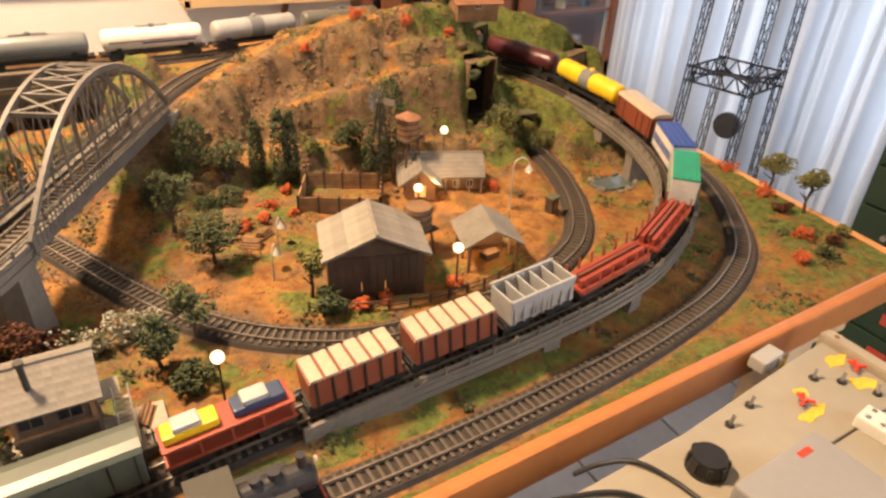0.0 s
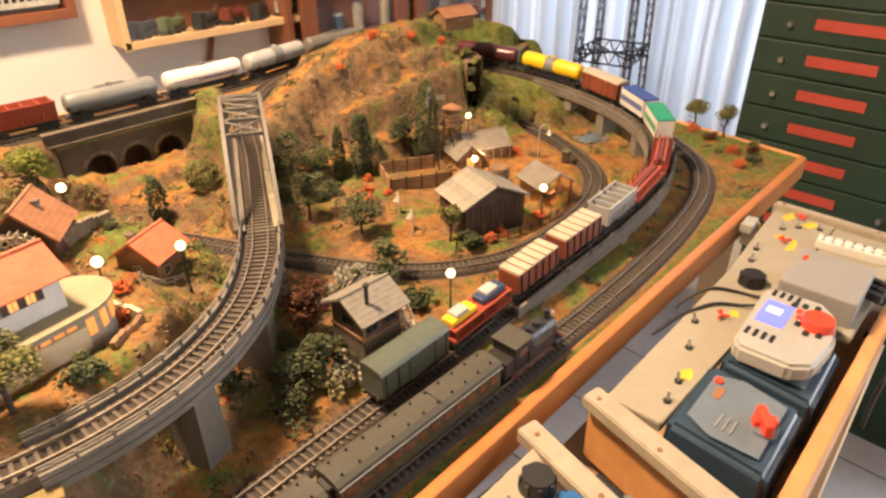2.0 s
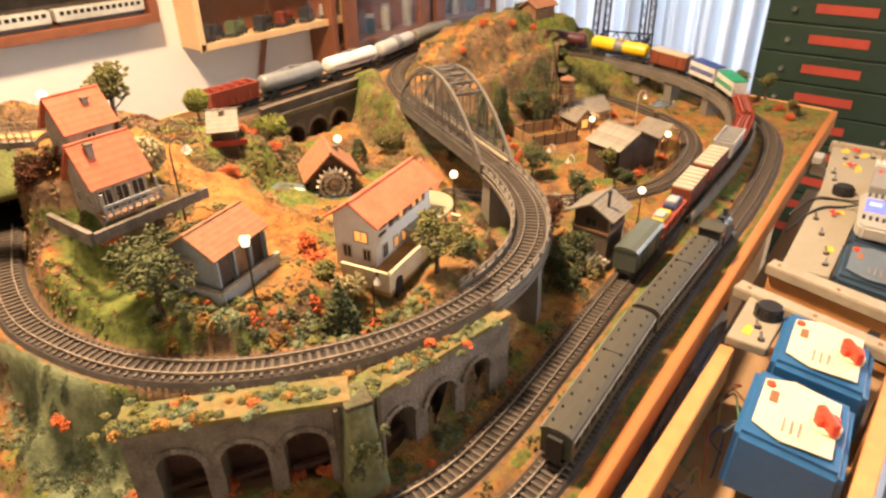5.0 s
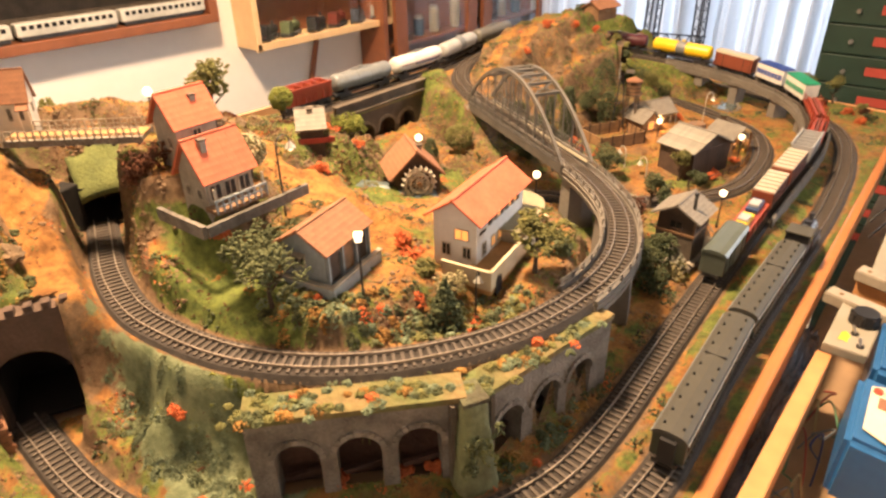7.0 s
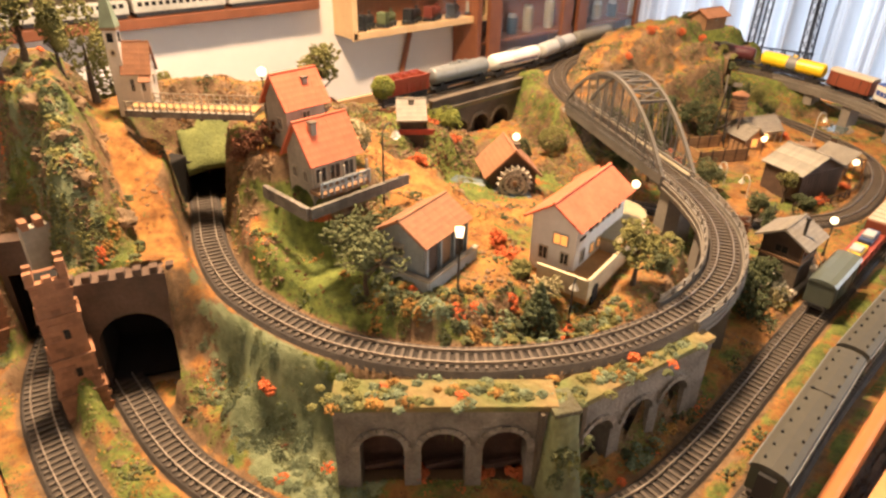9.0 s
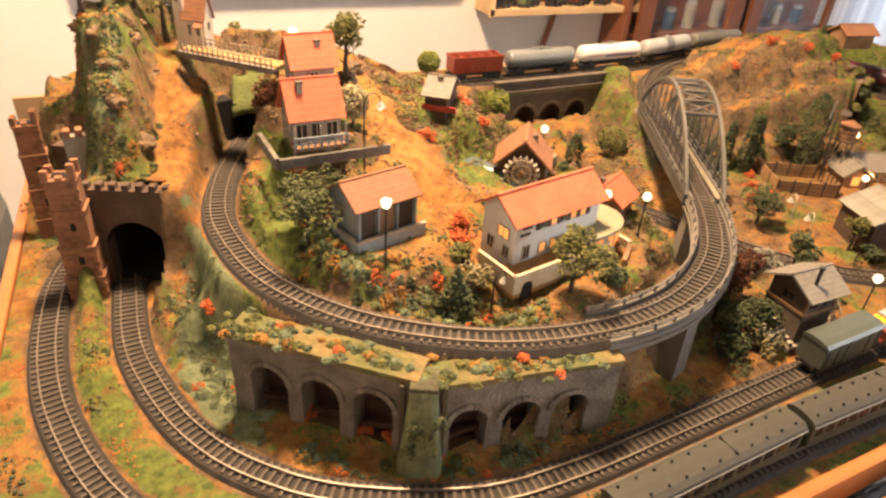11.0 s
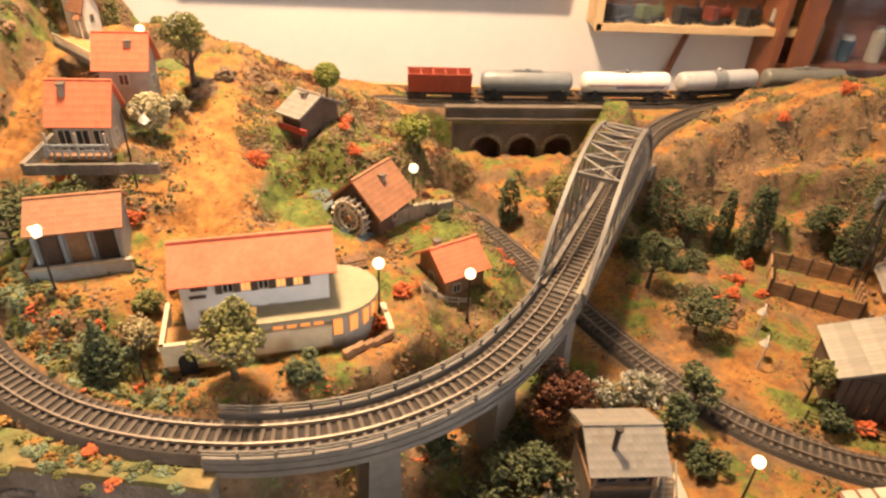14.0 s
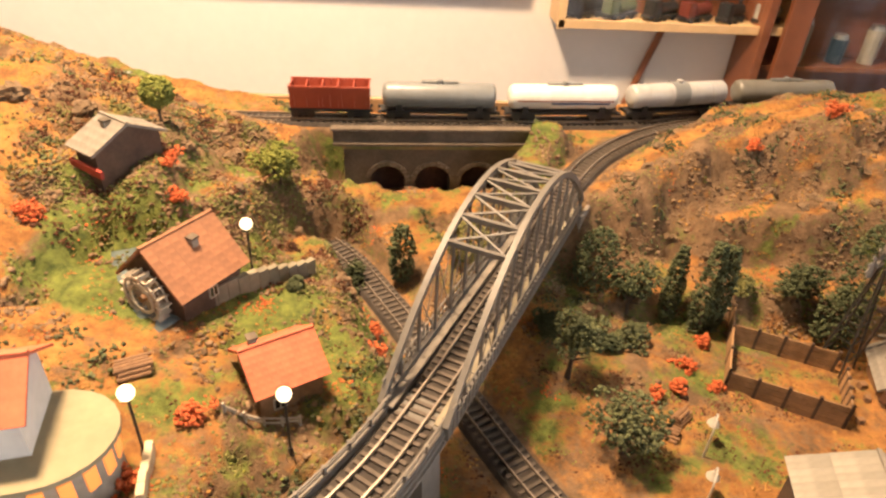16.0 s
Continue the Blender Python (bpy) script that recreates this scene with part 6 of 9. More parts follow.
# tall lattice tower by the window
_py = thing("lattice_tower", (1.56, 1.085, -0.04), 12, "tall dark steel lattice tower model standing on the floor", "lattice tower")
WB, WT, HT = 0.100, 0.066, 2.0
legw = lambda z: WB + (WT - WB) * z / HT
for sx in (-1, 1):
    for sy in (-1, 1):
        # each corner leg is itself a small lattice mast
        for a in (-1, 1):
            for b in (-1, 1):
                bm = bmesh.new()
                cyl(bm, (sx * WB + a * 0.010, sy * WB + b * 0.010, 0), (sx * WT + a * 0.008, sy * WT + b * 0.008, HT), 0.0019, seg=5)
                part("leg_rod", bm, M["pylon"], _py)
        bm = bmesh.new()
        k = 0
        z = 0.35
        while z < HT - 0.05:
            w0, w1 = legw(z), legw(z + 0.034)
            for (a0, b0), (a1, b1) in (((-1, -1), (1, -1)), ((1, -1), (1, 1)), ((1, 1), (-1, 1)), ((-1, 1), (-1, -1))):
                if k % 2:
                    (a0, b0), (a1, b1) = (a1, b1), (a0, b0)
                cyl(bm, (sx * w0 + a0 * 0.009, sy * w0 + b0 * 0.009, z), (sx * w1 + a1 * 0.009, sy * w1 + b1 * 0.009, z + 0.034), 0.0012, seg=4, caps=False)
            z, k = z + 0.034, k + 1
        part("leg_lacing", bm, M["pylon"], _py)
for zz in (0.845, 0.885):
    w = legw(zz)
    for s in (-1, 1):
        for bm_c, bm_s in (((0, s * w, zz), (2 * w + 0.03, 0.005, 0.005)), ((s * w, 0, zz), (0.005, 2 * w + 0.03, 0.005))):
            boxpart("ring_beam", bm_c, bm_s, M["pylon"], _py)
w = legw(0.865)
for s in (-1, 1):
    for k in range(8):
        u0, u1 = -w + 2 * w * k / 8, -w + 2 * w * (k + 1) / 8
        za, zb = (0.845, 0.885) if k % 2 else (0.885, 0.845)
        for p0, p1 in (((u0, s * w, za), (u1, s * w, zb)), ((s * w, u0, za), (s * w, u1, zb))):
            bm = bmesh.new()
            cyl(bm, p0, p1, 0.0022, seg=5)
            part("ring_lacing", bm, M["pylon"], _py)
for s in (-1, 1):
    bm = bmesh.new()
    cyl(bm, (-w, -w * s, 0.865), (w, w * s, 0.865), 0.003, seg=5)
    part("cross_tie", bm, M["pylon"], _py)
bm = bmesh.new()
cyl(bm, (-0.04, -0.03, 0.74), (-0.025, -0.03, 0.74), 0.036, seg=24)
part("disc", bm, M["pylon"], _py, "round dark disc")

# brown glazed cabinet against the back wall
_cb = thing("glazed_cabinet", (1.33, 1.90, 0), 0, "brown varnished wooden cabinet with glass doors", "cabinet")
for nm, c, s in (("side_panel", (-0.52, 0, 1.05), (0.022, 0.13, 2.1)), ("side_panel", (0.50, 0, 1.05), (0.022, 0.13, 2.1)), ("back_panel", (0, 0.060, 1.05), (1.02, 0.008, 2.1)), ("top_panel", (0, 0, 2.11), (1.05, 0.14, 0.02)), ("plinth", (0, 0, 0.30), (1.02, 0.12, 0.60)), ("divider", (0.02, 0.01, 1.35), (0.02, 0.11, 1.5))):
    boxpart(nm, c, s, M["cabinet"], _cb, bevel=0.002)
for z in (0.62, 0.84, 1.08, 1.32):
    boxpart("shelf", (0, 0.01, z), (1.0, 0.10, 0.012), M["cabinet"], _cb)
M["glass"] = mat("clear_cabinet_glass", (0.9, 0.95, 0.95), 0.03, bump=0.0, vary=0.0, trans=1.0)
for cx in (-0.245, 0.265):
    dr = boxpart("door_stile", (cx - 0.205, -0.068, 1.32), (0.060, 0.018, 1.46), M["cabinet"], _cb, bevel=0.002)
    boxpart("door_stile", (cx + 0.205, -0.068, 1.32), (0.060, 0.018, 1.46), M["cabinet"], _cb, bevel=0.002)
    boxpart("door_rail", (cx, -0.068, 0.625), (0.42, 0.018, 0.07), M["cabinet"], _cb, bevel=0.002)
    boxpart("door_rail", (cx, -0.068, 2.02), (0.42, 0.018, 0.07), M["cabinet"], _cb, bevel=0.002)
    g = boxpart("glass_pane", (cx, -0.066, 1.32), (0.36, 0.004, 1.34), M["glass"], _cb)
    g.visible_shadow = False
_rnd = random.Random(4)
for k in range(16):
    x = 0.93 + k % 8 * 0.11 + _rnd.uniform(-0.02, 0.02)
    zz = (0.626, 0.846)[k // 8] + 0.006 - 0.004
    hh = _rnd.uniform(0.05, 0.11)
    jar = thing("glass_jar", (x, 1.905, zz), 0, "small clouded glass jar standing in the cabinet", "jar", "jars in the cabinet")
    bm = bmesh.new()
    cyl(bm, (0, 0, 0), (0, 0, hh), 0.020, 0.022, 12)
    part("body", bm, M["plaster_grey"] if k % 3 else M["navy"], jar)
    bm = bmesh.new()
    cyl(bm, (0, 0, hh), (0, 0, hh + 0.012), 0.018, 0.016, 12)
    part("lid", bm, M["chrome"], jar)

# birch display case with little locomotives
_dc = thing("display_case", (0.595, 1.915, 0.925), 0, "birch wall case with shelves of dark model locomotives", "display case")
for nm, c, s in (("bottom", (0, 0, 0.008), (0.62, 0.105, 0.016)), ("top", (0, 0, 0.44), (0.62, 0.105, 0.016)), ("side", (-0.302, 0, 0.22), (0.016, 0.105, 0.42)), ("side", (0.302, 0, 0.22), (0.016, 0.105, 0.42)), ("shelf", (0, 0.004, 0.165), (0.59, 0.085, 0.010)), ("shelf", (0, 0.004, 0.30), (0.59, 0.085, 0.010))):
    boxpart(nm, c, s, M["case"], _dc, bevel=0.0015)
boxpart("back", (0, 0.048, 0.22), (0.60, 0.006, 0.42), M["cabinet"], _dc)
for nm, c, s in (("trim", (0, -0.055, 0.008), (0.622, 0.008, 0.022)), ("trim", (0, -0.055, 0.44), (0.622, 0.008, 0.022)), ("trim", (-0.302, -0.055, 0.22), (0.020, 0.008, 0.45)), ("trim", (0.302, -0.055, 0.22), (0.020, 0.008, 0.45))):
    boxpart(nm, c, s, M["case"], _dc, bevel=0.002)
_cg = boxpart("front_glass", (0, -0.050, 0.22), (0.59, 0.003, 0.41), M["glass"], _dc)
_cg.visible_shadow = False
M["loco_black"] = mat("satin_black_model_paint", (0.03, 0.03, 0.034), 0.35, bump=0.0, vary=0.3, grain=150)
M["loco_green"] = mat("olive_green_model_paint", (0.10, 0.12, 0.06), 0.4, bump=0.0, grain=150)
M["loco_red"] = mat("brown_red_model_paint", (0.16, 0.035, 0.025), 0.4, bump=0.0, grain=150)


def shelf_model(x, z, L, m, turn):
    th = thing("model_vehicle", (x, 1.900, z), turn, "small dark model vehicle on a display case shelf", "model vehicle", "models in the display case")
    th.scale = (1.4, 1.4, 1.4)
    boxpart("chassis", (0, 0, 0.008), (L, 0.024, 0.006), M["loco_black"], th, bevel=0.001)
    bm = bmesh.new()
    cyl(bm, (-L * 0.1, 0, 0.020), (L * 0.46, 0, 0.020), 0.0105, seg=14)
    part("boiler", bm, m, th)
    boxpart("cab", (-L * 0.30, 0, 0.022), (L * 0.28, 0.024, 0.028), m, th, bevel=0.002)
    bm = bmesh.new()
    cyl(bm, (L * 0.36, 0, 0.028), (L * 0.36, 0, 0.038), 0.0035, seg=8)
    part("chimney", bm, m, th)
    for s in (-1, 1):
        for k in range(3):
            bm = bmesh.new()
            cyl(bm, (-L * 0.3 + k * L * 0.3, s * 0.011, 0.006), (-L * 0.3 + k * L * 0.3, s * 0.014, 0.006), 0.006, seg=10)
            part("wheel", bm, M["loco_black"], th)


for row, zz in enumerate((0.941, 1.095, 1.230)):
    for k in range(6):
        shelf_model(0.350 + k * 0.098 + _rnd.uniform(-0.008, 0.008), zz, _rnd.uniform(0.060, 0.076), (M["loco_black"], M["loco_green"], M["loco_black"], M["loco_red"], M["loco_black"], M["greybox"], M["loco_green"])[(k + row * 2) % 7], _rnd.uniform(18, 40))

# framed shelf picture with a passenger train model
_pf = thing("framed_display", (-0.33, 1.935, 1.02), 0, "reddish wooden framed shelf holding a grey model train", "display frame")
for nm, c, s in (("frame_bottom", (0, -0.005, 0.012), (1.06, 0.055, 0.026)), ("frame_top", (0, -0.005, 0.30), (1.06, 0.055, 0.026)), ("frame_side", (-0.518, -0.005, 0.156), (0.026, 0.055, 0.27)), ("frame_side", (0.518, -0.005, 0.156), (0.026, 0.055, 0.27))):
    boxpart(nm, c, s, M["cabinet"], _pf, bevel=0.003)
boxpart("backing", (0, 0.026, 0.156), (1.02, 0.006, 0.28), M["stone_dk"], _pf)
boxpart("inner_shelf", (0, 0.0, 0.130), (1.01, 0.045, 0.006), M["cabinet"], _pf)
M["coach_cream"] = mat("pale_grey_coach_paint", (0.50, 0.50, 0.45), 0.4, bump=0.0, grain=150)
for z0 in (1.046, 1.154):
    for k in range(4):
        cw = thing("model_coach", (-0.72 + 0.255 * k, 1.928, z0), 0, "pale grey model railcar with dark windows on the framed shelf", "model coach", "coaches in the frame")
        boxpart("body", (0, 0, 0.026), (0.245, 0.030, 0.032), M["coach_cream"], cw, bevel=0.004)
        boxpart("underframe", (0, 0, 0.007), (0.23, 0.026, 0.012), M["loco_black"], cw)
        for j in range(13):
            boxpart("window_pane", (-0.105 + j * 0.0175, -0.0152, 0.031), (0.011, 0.001, 0.010), M["glass_dark"], cw)

# dark cane leaning under the case
_ck = thing("walking_stick", (0, 0, 0), label="dark brown stick leaning against the wall below the case", category="stick")
bm = bmesh.new()
cyl(bm, (0.50, 1.955, 0.60), (0.625, 1.958, 1.02), 0.010, 0.009, 10)
part("shaft", bm, M["cabinet"], _ck)

# green drawer cabinet with red labels
_gc = thing("drawer_cabinet", (1.58, 0.11, 0), 0, "dark green drawer cabinet with red label strips", "drawer cabinet")
boxpart("carcass", (0, 0, 0.80), (0.54, 0.86, 1.60), M["green"], _gc, bevel=0.004)
for r in range(10):
    z = 0.384 + r * 0.082
    for c, cy in enumerate((0.215, -0.215)):
        dr = boxpart("drawer", (-0.274, cy, z), (0.016, 0.415, 0.078), M["green"], _gc, bevel=0.003)
        boxpart("label", (-0.2835, cy + 0.012, z + 0.002), (0.003, 0.150, 0.024), M["red_label"], dr, label="red label strip")
        for s in (0.14, -0.165):
            bm = bmesh.new()
            cyl(bm, (-0.281, cy + s, z - 0.004), (-0.296, cy + s, z - 0.004), 0.006, seg=10)
            part("knob", bm, M["chrome"], dr)

# cloth-covered box at the left of the board
M["slate_cloth"] = mat("dark_grey_cloth", (0.13, 0.14, 0.145), 0.95, vary=0.2, grain=60, bump=0.4)
_gb = thing("grey_cloth_stack", (-1.135, 0.66, 0), 0, "dark grey cloth-covered stack standing beside the board", "stack")
boxpart("stack_body", (0, 0, 0.45), (0.38, 0.74, 0.90), M["slate_cloth"], _gb, bevel=0.02)


# ---------------------------------------------------------------- control desk
def plate(name, th, outline, z0, z1, material, label="", bevel=0.0):
    bm = bmesh.new()
    prism(bm, outline, z0, z1)
    if bevel:
        bmesh.ops.bevel(bm, geom=bm.edges[:], offset=bevel, segments=2, affect="EDGES")
    return part(name, bm, material, th, label)


M["batten"] = mat("weathered_pale_batten", (0.34, 0.29, 0.215), 0.45, vary=0.2, grain=80, bump=0.12)
_dk = thing("control_desk", (0, 0, 0), label="long control desk of pale panels and orange wood before the layout", category="control desk")
plate("panel", _dk, [(0.066, 0.097), (0.345, 0.103), (0.600, 0.112), (0.600, 0.197), (0.535, 0.190), (0.380, 0.171), (0.062, 0.155)], 0.886, 0.897, M["panel"], "cream switch panel", 0.001)
plate("panel", _dk, [(0.335, 0.012), (0.600, 0.024), (0.600, 0.1105), (0.345, 0.1015)], 0.886, 0.896, M["panel"], "cream switch panel", 0.001)
plate("panel", _dk, [(-0.142, 0.118), (-0.062, 0.118), (-0.040, 0.165), (-0.145, 0.162)], 0.886, 0.897, M["panel"], "small cream switch panel", 0.001)
plate("front_board", _dk, [(0.024, -0.030), (0.60, 0.000), (0.60, 0.013), (0.026, -0.014)], 0.80, 0.888, M["wood_desk"], "orange wood front board", 0.001)
plate("front_board", _dk, [(-0.46, -0.012), (-0.078, -0.012), (-0.075, 0.006), (-0.46, 0.006)], 0.80, 0.888, M["wood_desk"], "orange wood front board", 0.001)
plate("back_board", _dk, [(-0.46, 0.141), (-0.147, 0.149), (-0.147, 0.165), (-0.46, 0.160)], 0.84, 0.887, M["wood_desk"], "orange wood back board", 0.001)
plate("end_board", _dk, [(0.008, -0.030), (0.023, -0.030), (0.066, 0.166), (0.052, 0.166)], 0.815, 0.886, M["wood_desk"], "orange wood end board", 0.001)
plate("cross_batten", _dk, [(0.000, -0.025), (0.025, -0.029), (0.066, 0.166), (0.043, 0.170)], 0.887, 0.902, M["batten"], "pale weathered batten", 0.0015)
plate("cross_batten", _dk, [(-0.076, 0.000), (-0.054, -0.003), (-0.014, 0.184), (-0.037, 0.188)], 0.886, 0.901, M["batten"], "pale weathered batten", 0.0015)
plate("cross_batten", _dk, [(0.602, 0.020), (0.618, 0.020), (0.618, 0.202), (0.602, 0.203)], 0.884, 0.904, M["batten"], "pale end batten", 0.0015)
plate("desk_floor", _dk, [(-0.46, -0.02), (0.60, 0.0), (0.60, 0.221), (-0.46, 0.171)], 0.793, 0.800, M["board"])
for x in (-0.42, 0.0, 0.56):
    boxpart("desk_leg", (x, 0.02, 0.396), (0.04, 0.04, 0.793), M["wood_raw"], _dk)
    boxpart("desk_leg", (x, 0.13, 0.396), (0.04, 0.04, 0.793), M["wood_raw"], _dk)
boxpart("hinge_plate", (-0.026, 0.060, 0.872), (0.010, 0.110, 0.018), M["rubber"], _dk, -12, label="black hinge bracket")
boxpart("hinge_plate", (-0.010, 0.030, 0.872), (0.022, 0.012, 0.014), M["rubber"], _dk, -12)
for _t in (0.02, 0.08):
    boxpart("hinge_screw", (-0.034 + _t * 0.21, _t, 0.8815), (0.006, 0.006, 0.002), M["chrome"], _dk, 30)
# screws, small switches and yellow paint marks on the panels
for x, y, z in ((0.010, -0.010, 0.902), (0.032, 0.080, 0.902), (0.050, 0.155, 0.902), (-0.061, 0.020, 0.901), (-0.046, 0.090, 0.901), (-0.029, 0.170, 0.901), (0.610, 0.19, 0.904), (0.610, 0.06, 0.904)):
    bm = bmesh.new()
    cyl(bm, (x, y, z - 0.001), (x, y, z + 0.0010), 0.0030, 0.0024, 10)
    part("screw", bm, M["timber_mid"], _dk, "rusty screw head")
M["yellow_mark"] = mat("yellow_paint_mark", (0.75, 0.50, 0.05), 0.6, bump=0.0)
for x, y, red in ((0.098, 0.108, 0), (0.132, 0.114, 0), (0.190, 0.132, 0), (0.268, 0.131, 1), (0.240, 0.150, 0), (0.420, 0.160, 0), (0.455, 0.168, 0), (0.501, 0.148, 1), (0.540, 0.165, 0), (0.560, 0.150, 0), (0.589, 0.155, 1), (0.575, 0.125, 0), (-0.105, 0.138, 0), (-0.128, 0.128, 0)):
    sw = thing("toggle_switch", (x, y, 0.897), random.uniform(0, 90), "small metal toggle switch on the cream panel", "switch", "panel switches")
    bm = bmesh.new()
    cyl(bm, (0, 0, -0.001), (0, 0, 0.0022), 0.0042, seg=6)
    part("nut", bm, M["chrome"] if red else M["lamp_iron"], sw)
    bm = bmesh.new()
    cyl(bm, (0, 0, 0.002), (0.004, 0, 0.010), 0.0013, 0.0018, 8)
    part("lever", bm, M["redknob"] if red else M["chrome"], sw)
    if red:
        for a in (0, 120, 240):
            boxpart("wing", (0.005 * math.cos(radians(a)), 0.005 * math.sin(radians(a)), 0.005), (0.008, 0.0026, 0.003), M["redknob"], sw, a, 0.0006)
for x, y, a, b in ((0.584, 0.172, 0.030, 0.013), (0.577, 0.140, 0.026, 0.016), (0.498, 0.136, 0.036, 0.011), (0.512, 0.158, 0.014, 0.012), (0.148, 0.113, 0.020, 0.013), (0.286, 0.124, 0.014, 0.012), (-0.118, 0.146, 0.022, 0.011)):
    mk = thing("paint_mark", (x, y, 0.8972), random.uniform(-20, 20), "yellow paint mark on the cream panel", "paint mark", "yellow marks")
    bm = bmesh.new()
    prism(bm, [(a * 0.5 * math.cos(t) * (1 + 0.25 * math.sin(3 * t + x * 90)), b * 0.5 * math.sin(t) * (1 + 0.25 * math.cos(4 * t + y * 70))) for t in np.linspace(0, 2 * math.pi, 19)[:-1]], 0.0, 0.0004)
    part("mark", bm, M["yellow_mark"], mk)
for x, y in ((0.366, 0.137), (-0.073, 0.1356)):
    kn = thing("rotary_switch", (x, y, 0.897), 0, "black fluted turning knob on the panel", "knob")
    bm = bmesh.new()
    cyl(bm, (0, 0, -0.001), (0, 0, 0.003), 0.0165, seg=20)
    part("base", bm, M["rubber"], kn)
    bm = bmesh.new()
    cyl(bm, (0, 0, 0.003), (0, 0, 0.015), 0.0155, 0.0135, 20)
    part("grip", bm, M["rubber"], kn)
    for a in range(8):
        boxpart("flute", (0.0146 * math.cos(a * 0.785), 0.0146 * math.sin(a * 0.785), 0.008), (0.003, 0.004, 0.010), M["rubber"], kn, a * 45, 0.0008)
_wp = thing("terminal_plug", (0.530, 0.2075, 0.885), 6, "small white plastic plug fixed to the front rail", "plug")
boxpart("plug_body", (0, 0, 0.007), (0.034, 0.017, 0.014), M["greyplastic"], _wp, 0, 0.002)
boxpart("plug_rib", (0.008, -0.009, 0.006), (0.004, 0.004, 0.012), M["greyplastic"], _wp, 0, 0.0006)
boxpart("tag", (0.016, -0.011, -0.004), (0.004, 0.003, 0.020), M["yellow_mark"], _wp)


def transformer(place, turn, body_m, face_m, label, L=0.110, W=0.108):
    th = thing("transformer", place, turn, label, "transformer")
    bm = bmesh.new()
    pl = [(-L / 2, -W / 2), (L / 2, -W / 2), (L / 2, W / 2), (-L / 2, W / 2)]
    prism(bm, pl, -0.06, 0.016)
    for v in bm.verts:
        if v.co.z > 0:
            v.co.x, v.co.y = v.co.x * 0.95, v.co.y * 0.95
            if v.co.y < 0:
                v.co.z -= 0.010
    bmesh.ops.bevel(bm, geom=bm.edges[:], offset=0.006, segments=3, affect="EDGES")
    part("housing", bm, body_m, th)
    bm = bmesh.new()
    slab(bm, [(-L * 0.36, -W * 0.34, 0.0110), (L * 0.34, -W * 0.34, 0.0110), (L * 0.40, W * 0.10, 0.0148), (L * 0.30, W * 0.36, 0.0168), (-L * 0.30, W * 0.36, 0.0168), (-L * 0.40, W * 0.10, 0.0148)], 0.0012)
    part("face_plate", bm, face_m, th, "printed face plate")
    kb = boxpart("knob", (-L * 0.02, -W * 0.24, 0.021), (0.030, 0.009, 0.016), M["redknob"], th, 35, 0.003, "red control knob")
    boxpart("knob_wing", (0.0, -W * 0.24, 0.018), (0.010, 0.022, 0.010), M["redknob"], kb, 35, 0.002)
    bm = bmesh.new()
    cyl(bm, (-L * 0.02, -W * 0.24, 0.010), (-L * 0.02, -W * 0.24, 0.016), 0.014, seg=20)
    part("knob_base", bm, face_m, th)
    bm = bmesh.new()
    cyl(bm, (L * 0.24, W * 0.30, 0.012), (L * 0.24, W * 0.30, 0.0200), 0.0045, seg=12)
    part("signal_light", bm, M["redknob"], th)
    boxpart("label_bar", (L * 0.10, W * 0.24, 0.0172), (0.018, 0.008, 0.001), M["roof_brown"], th, 0)
    for k in range(3):
        boxpart("print_bar", (-L * 0.20, W * (0.10 - 0.07 * k), 0.0166 - 0.0004 * k), (0.020, 0.0018, 0.0008), M["greybox"], th)
    return th


M["face_cream"] = mat("cream_printed_plate", (0.74, 0.64, 0.44), 0.4, vary=0.06, bump=0.0)
M["face_steel"] = mat("steel_blue_plate", (0.16, 0.20, 0.24), 0.3, 0.2, vary=0.1, bump=0.0)
transformer((-0.108, 0.066, 0.889), 5, M["blue"], M["face_cream"], "blue transformer with cream face plate and red knob", 0.118, 0.100)
transformer((-0.238, 0.064, 0.889), 5, M["blue"], M["face_cream"], "blue transformer with cream face plate beside another one", 0.118, 0.100)
transformer((0.124, 0.050, 0.889), 4, M["navy"], M["face_steel"], "slate-blue transformer with steel face plate and red knob", 0.118, 0.098)
transformer((0.250, 0.054, 0.886), 4, M["navy"], M["face_steel"], "slate-blue transformer under the handheld controller", 0.118, 0.098)


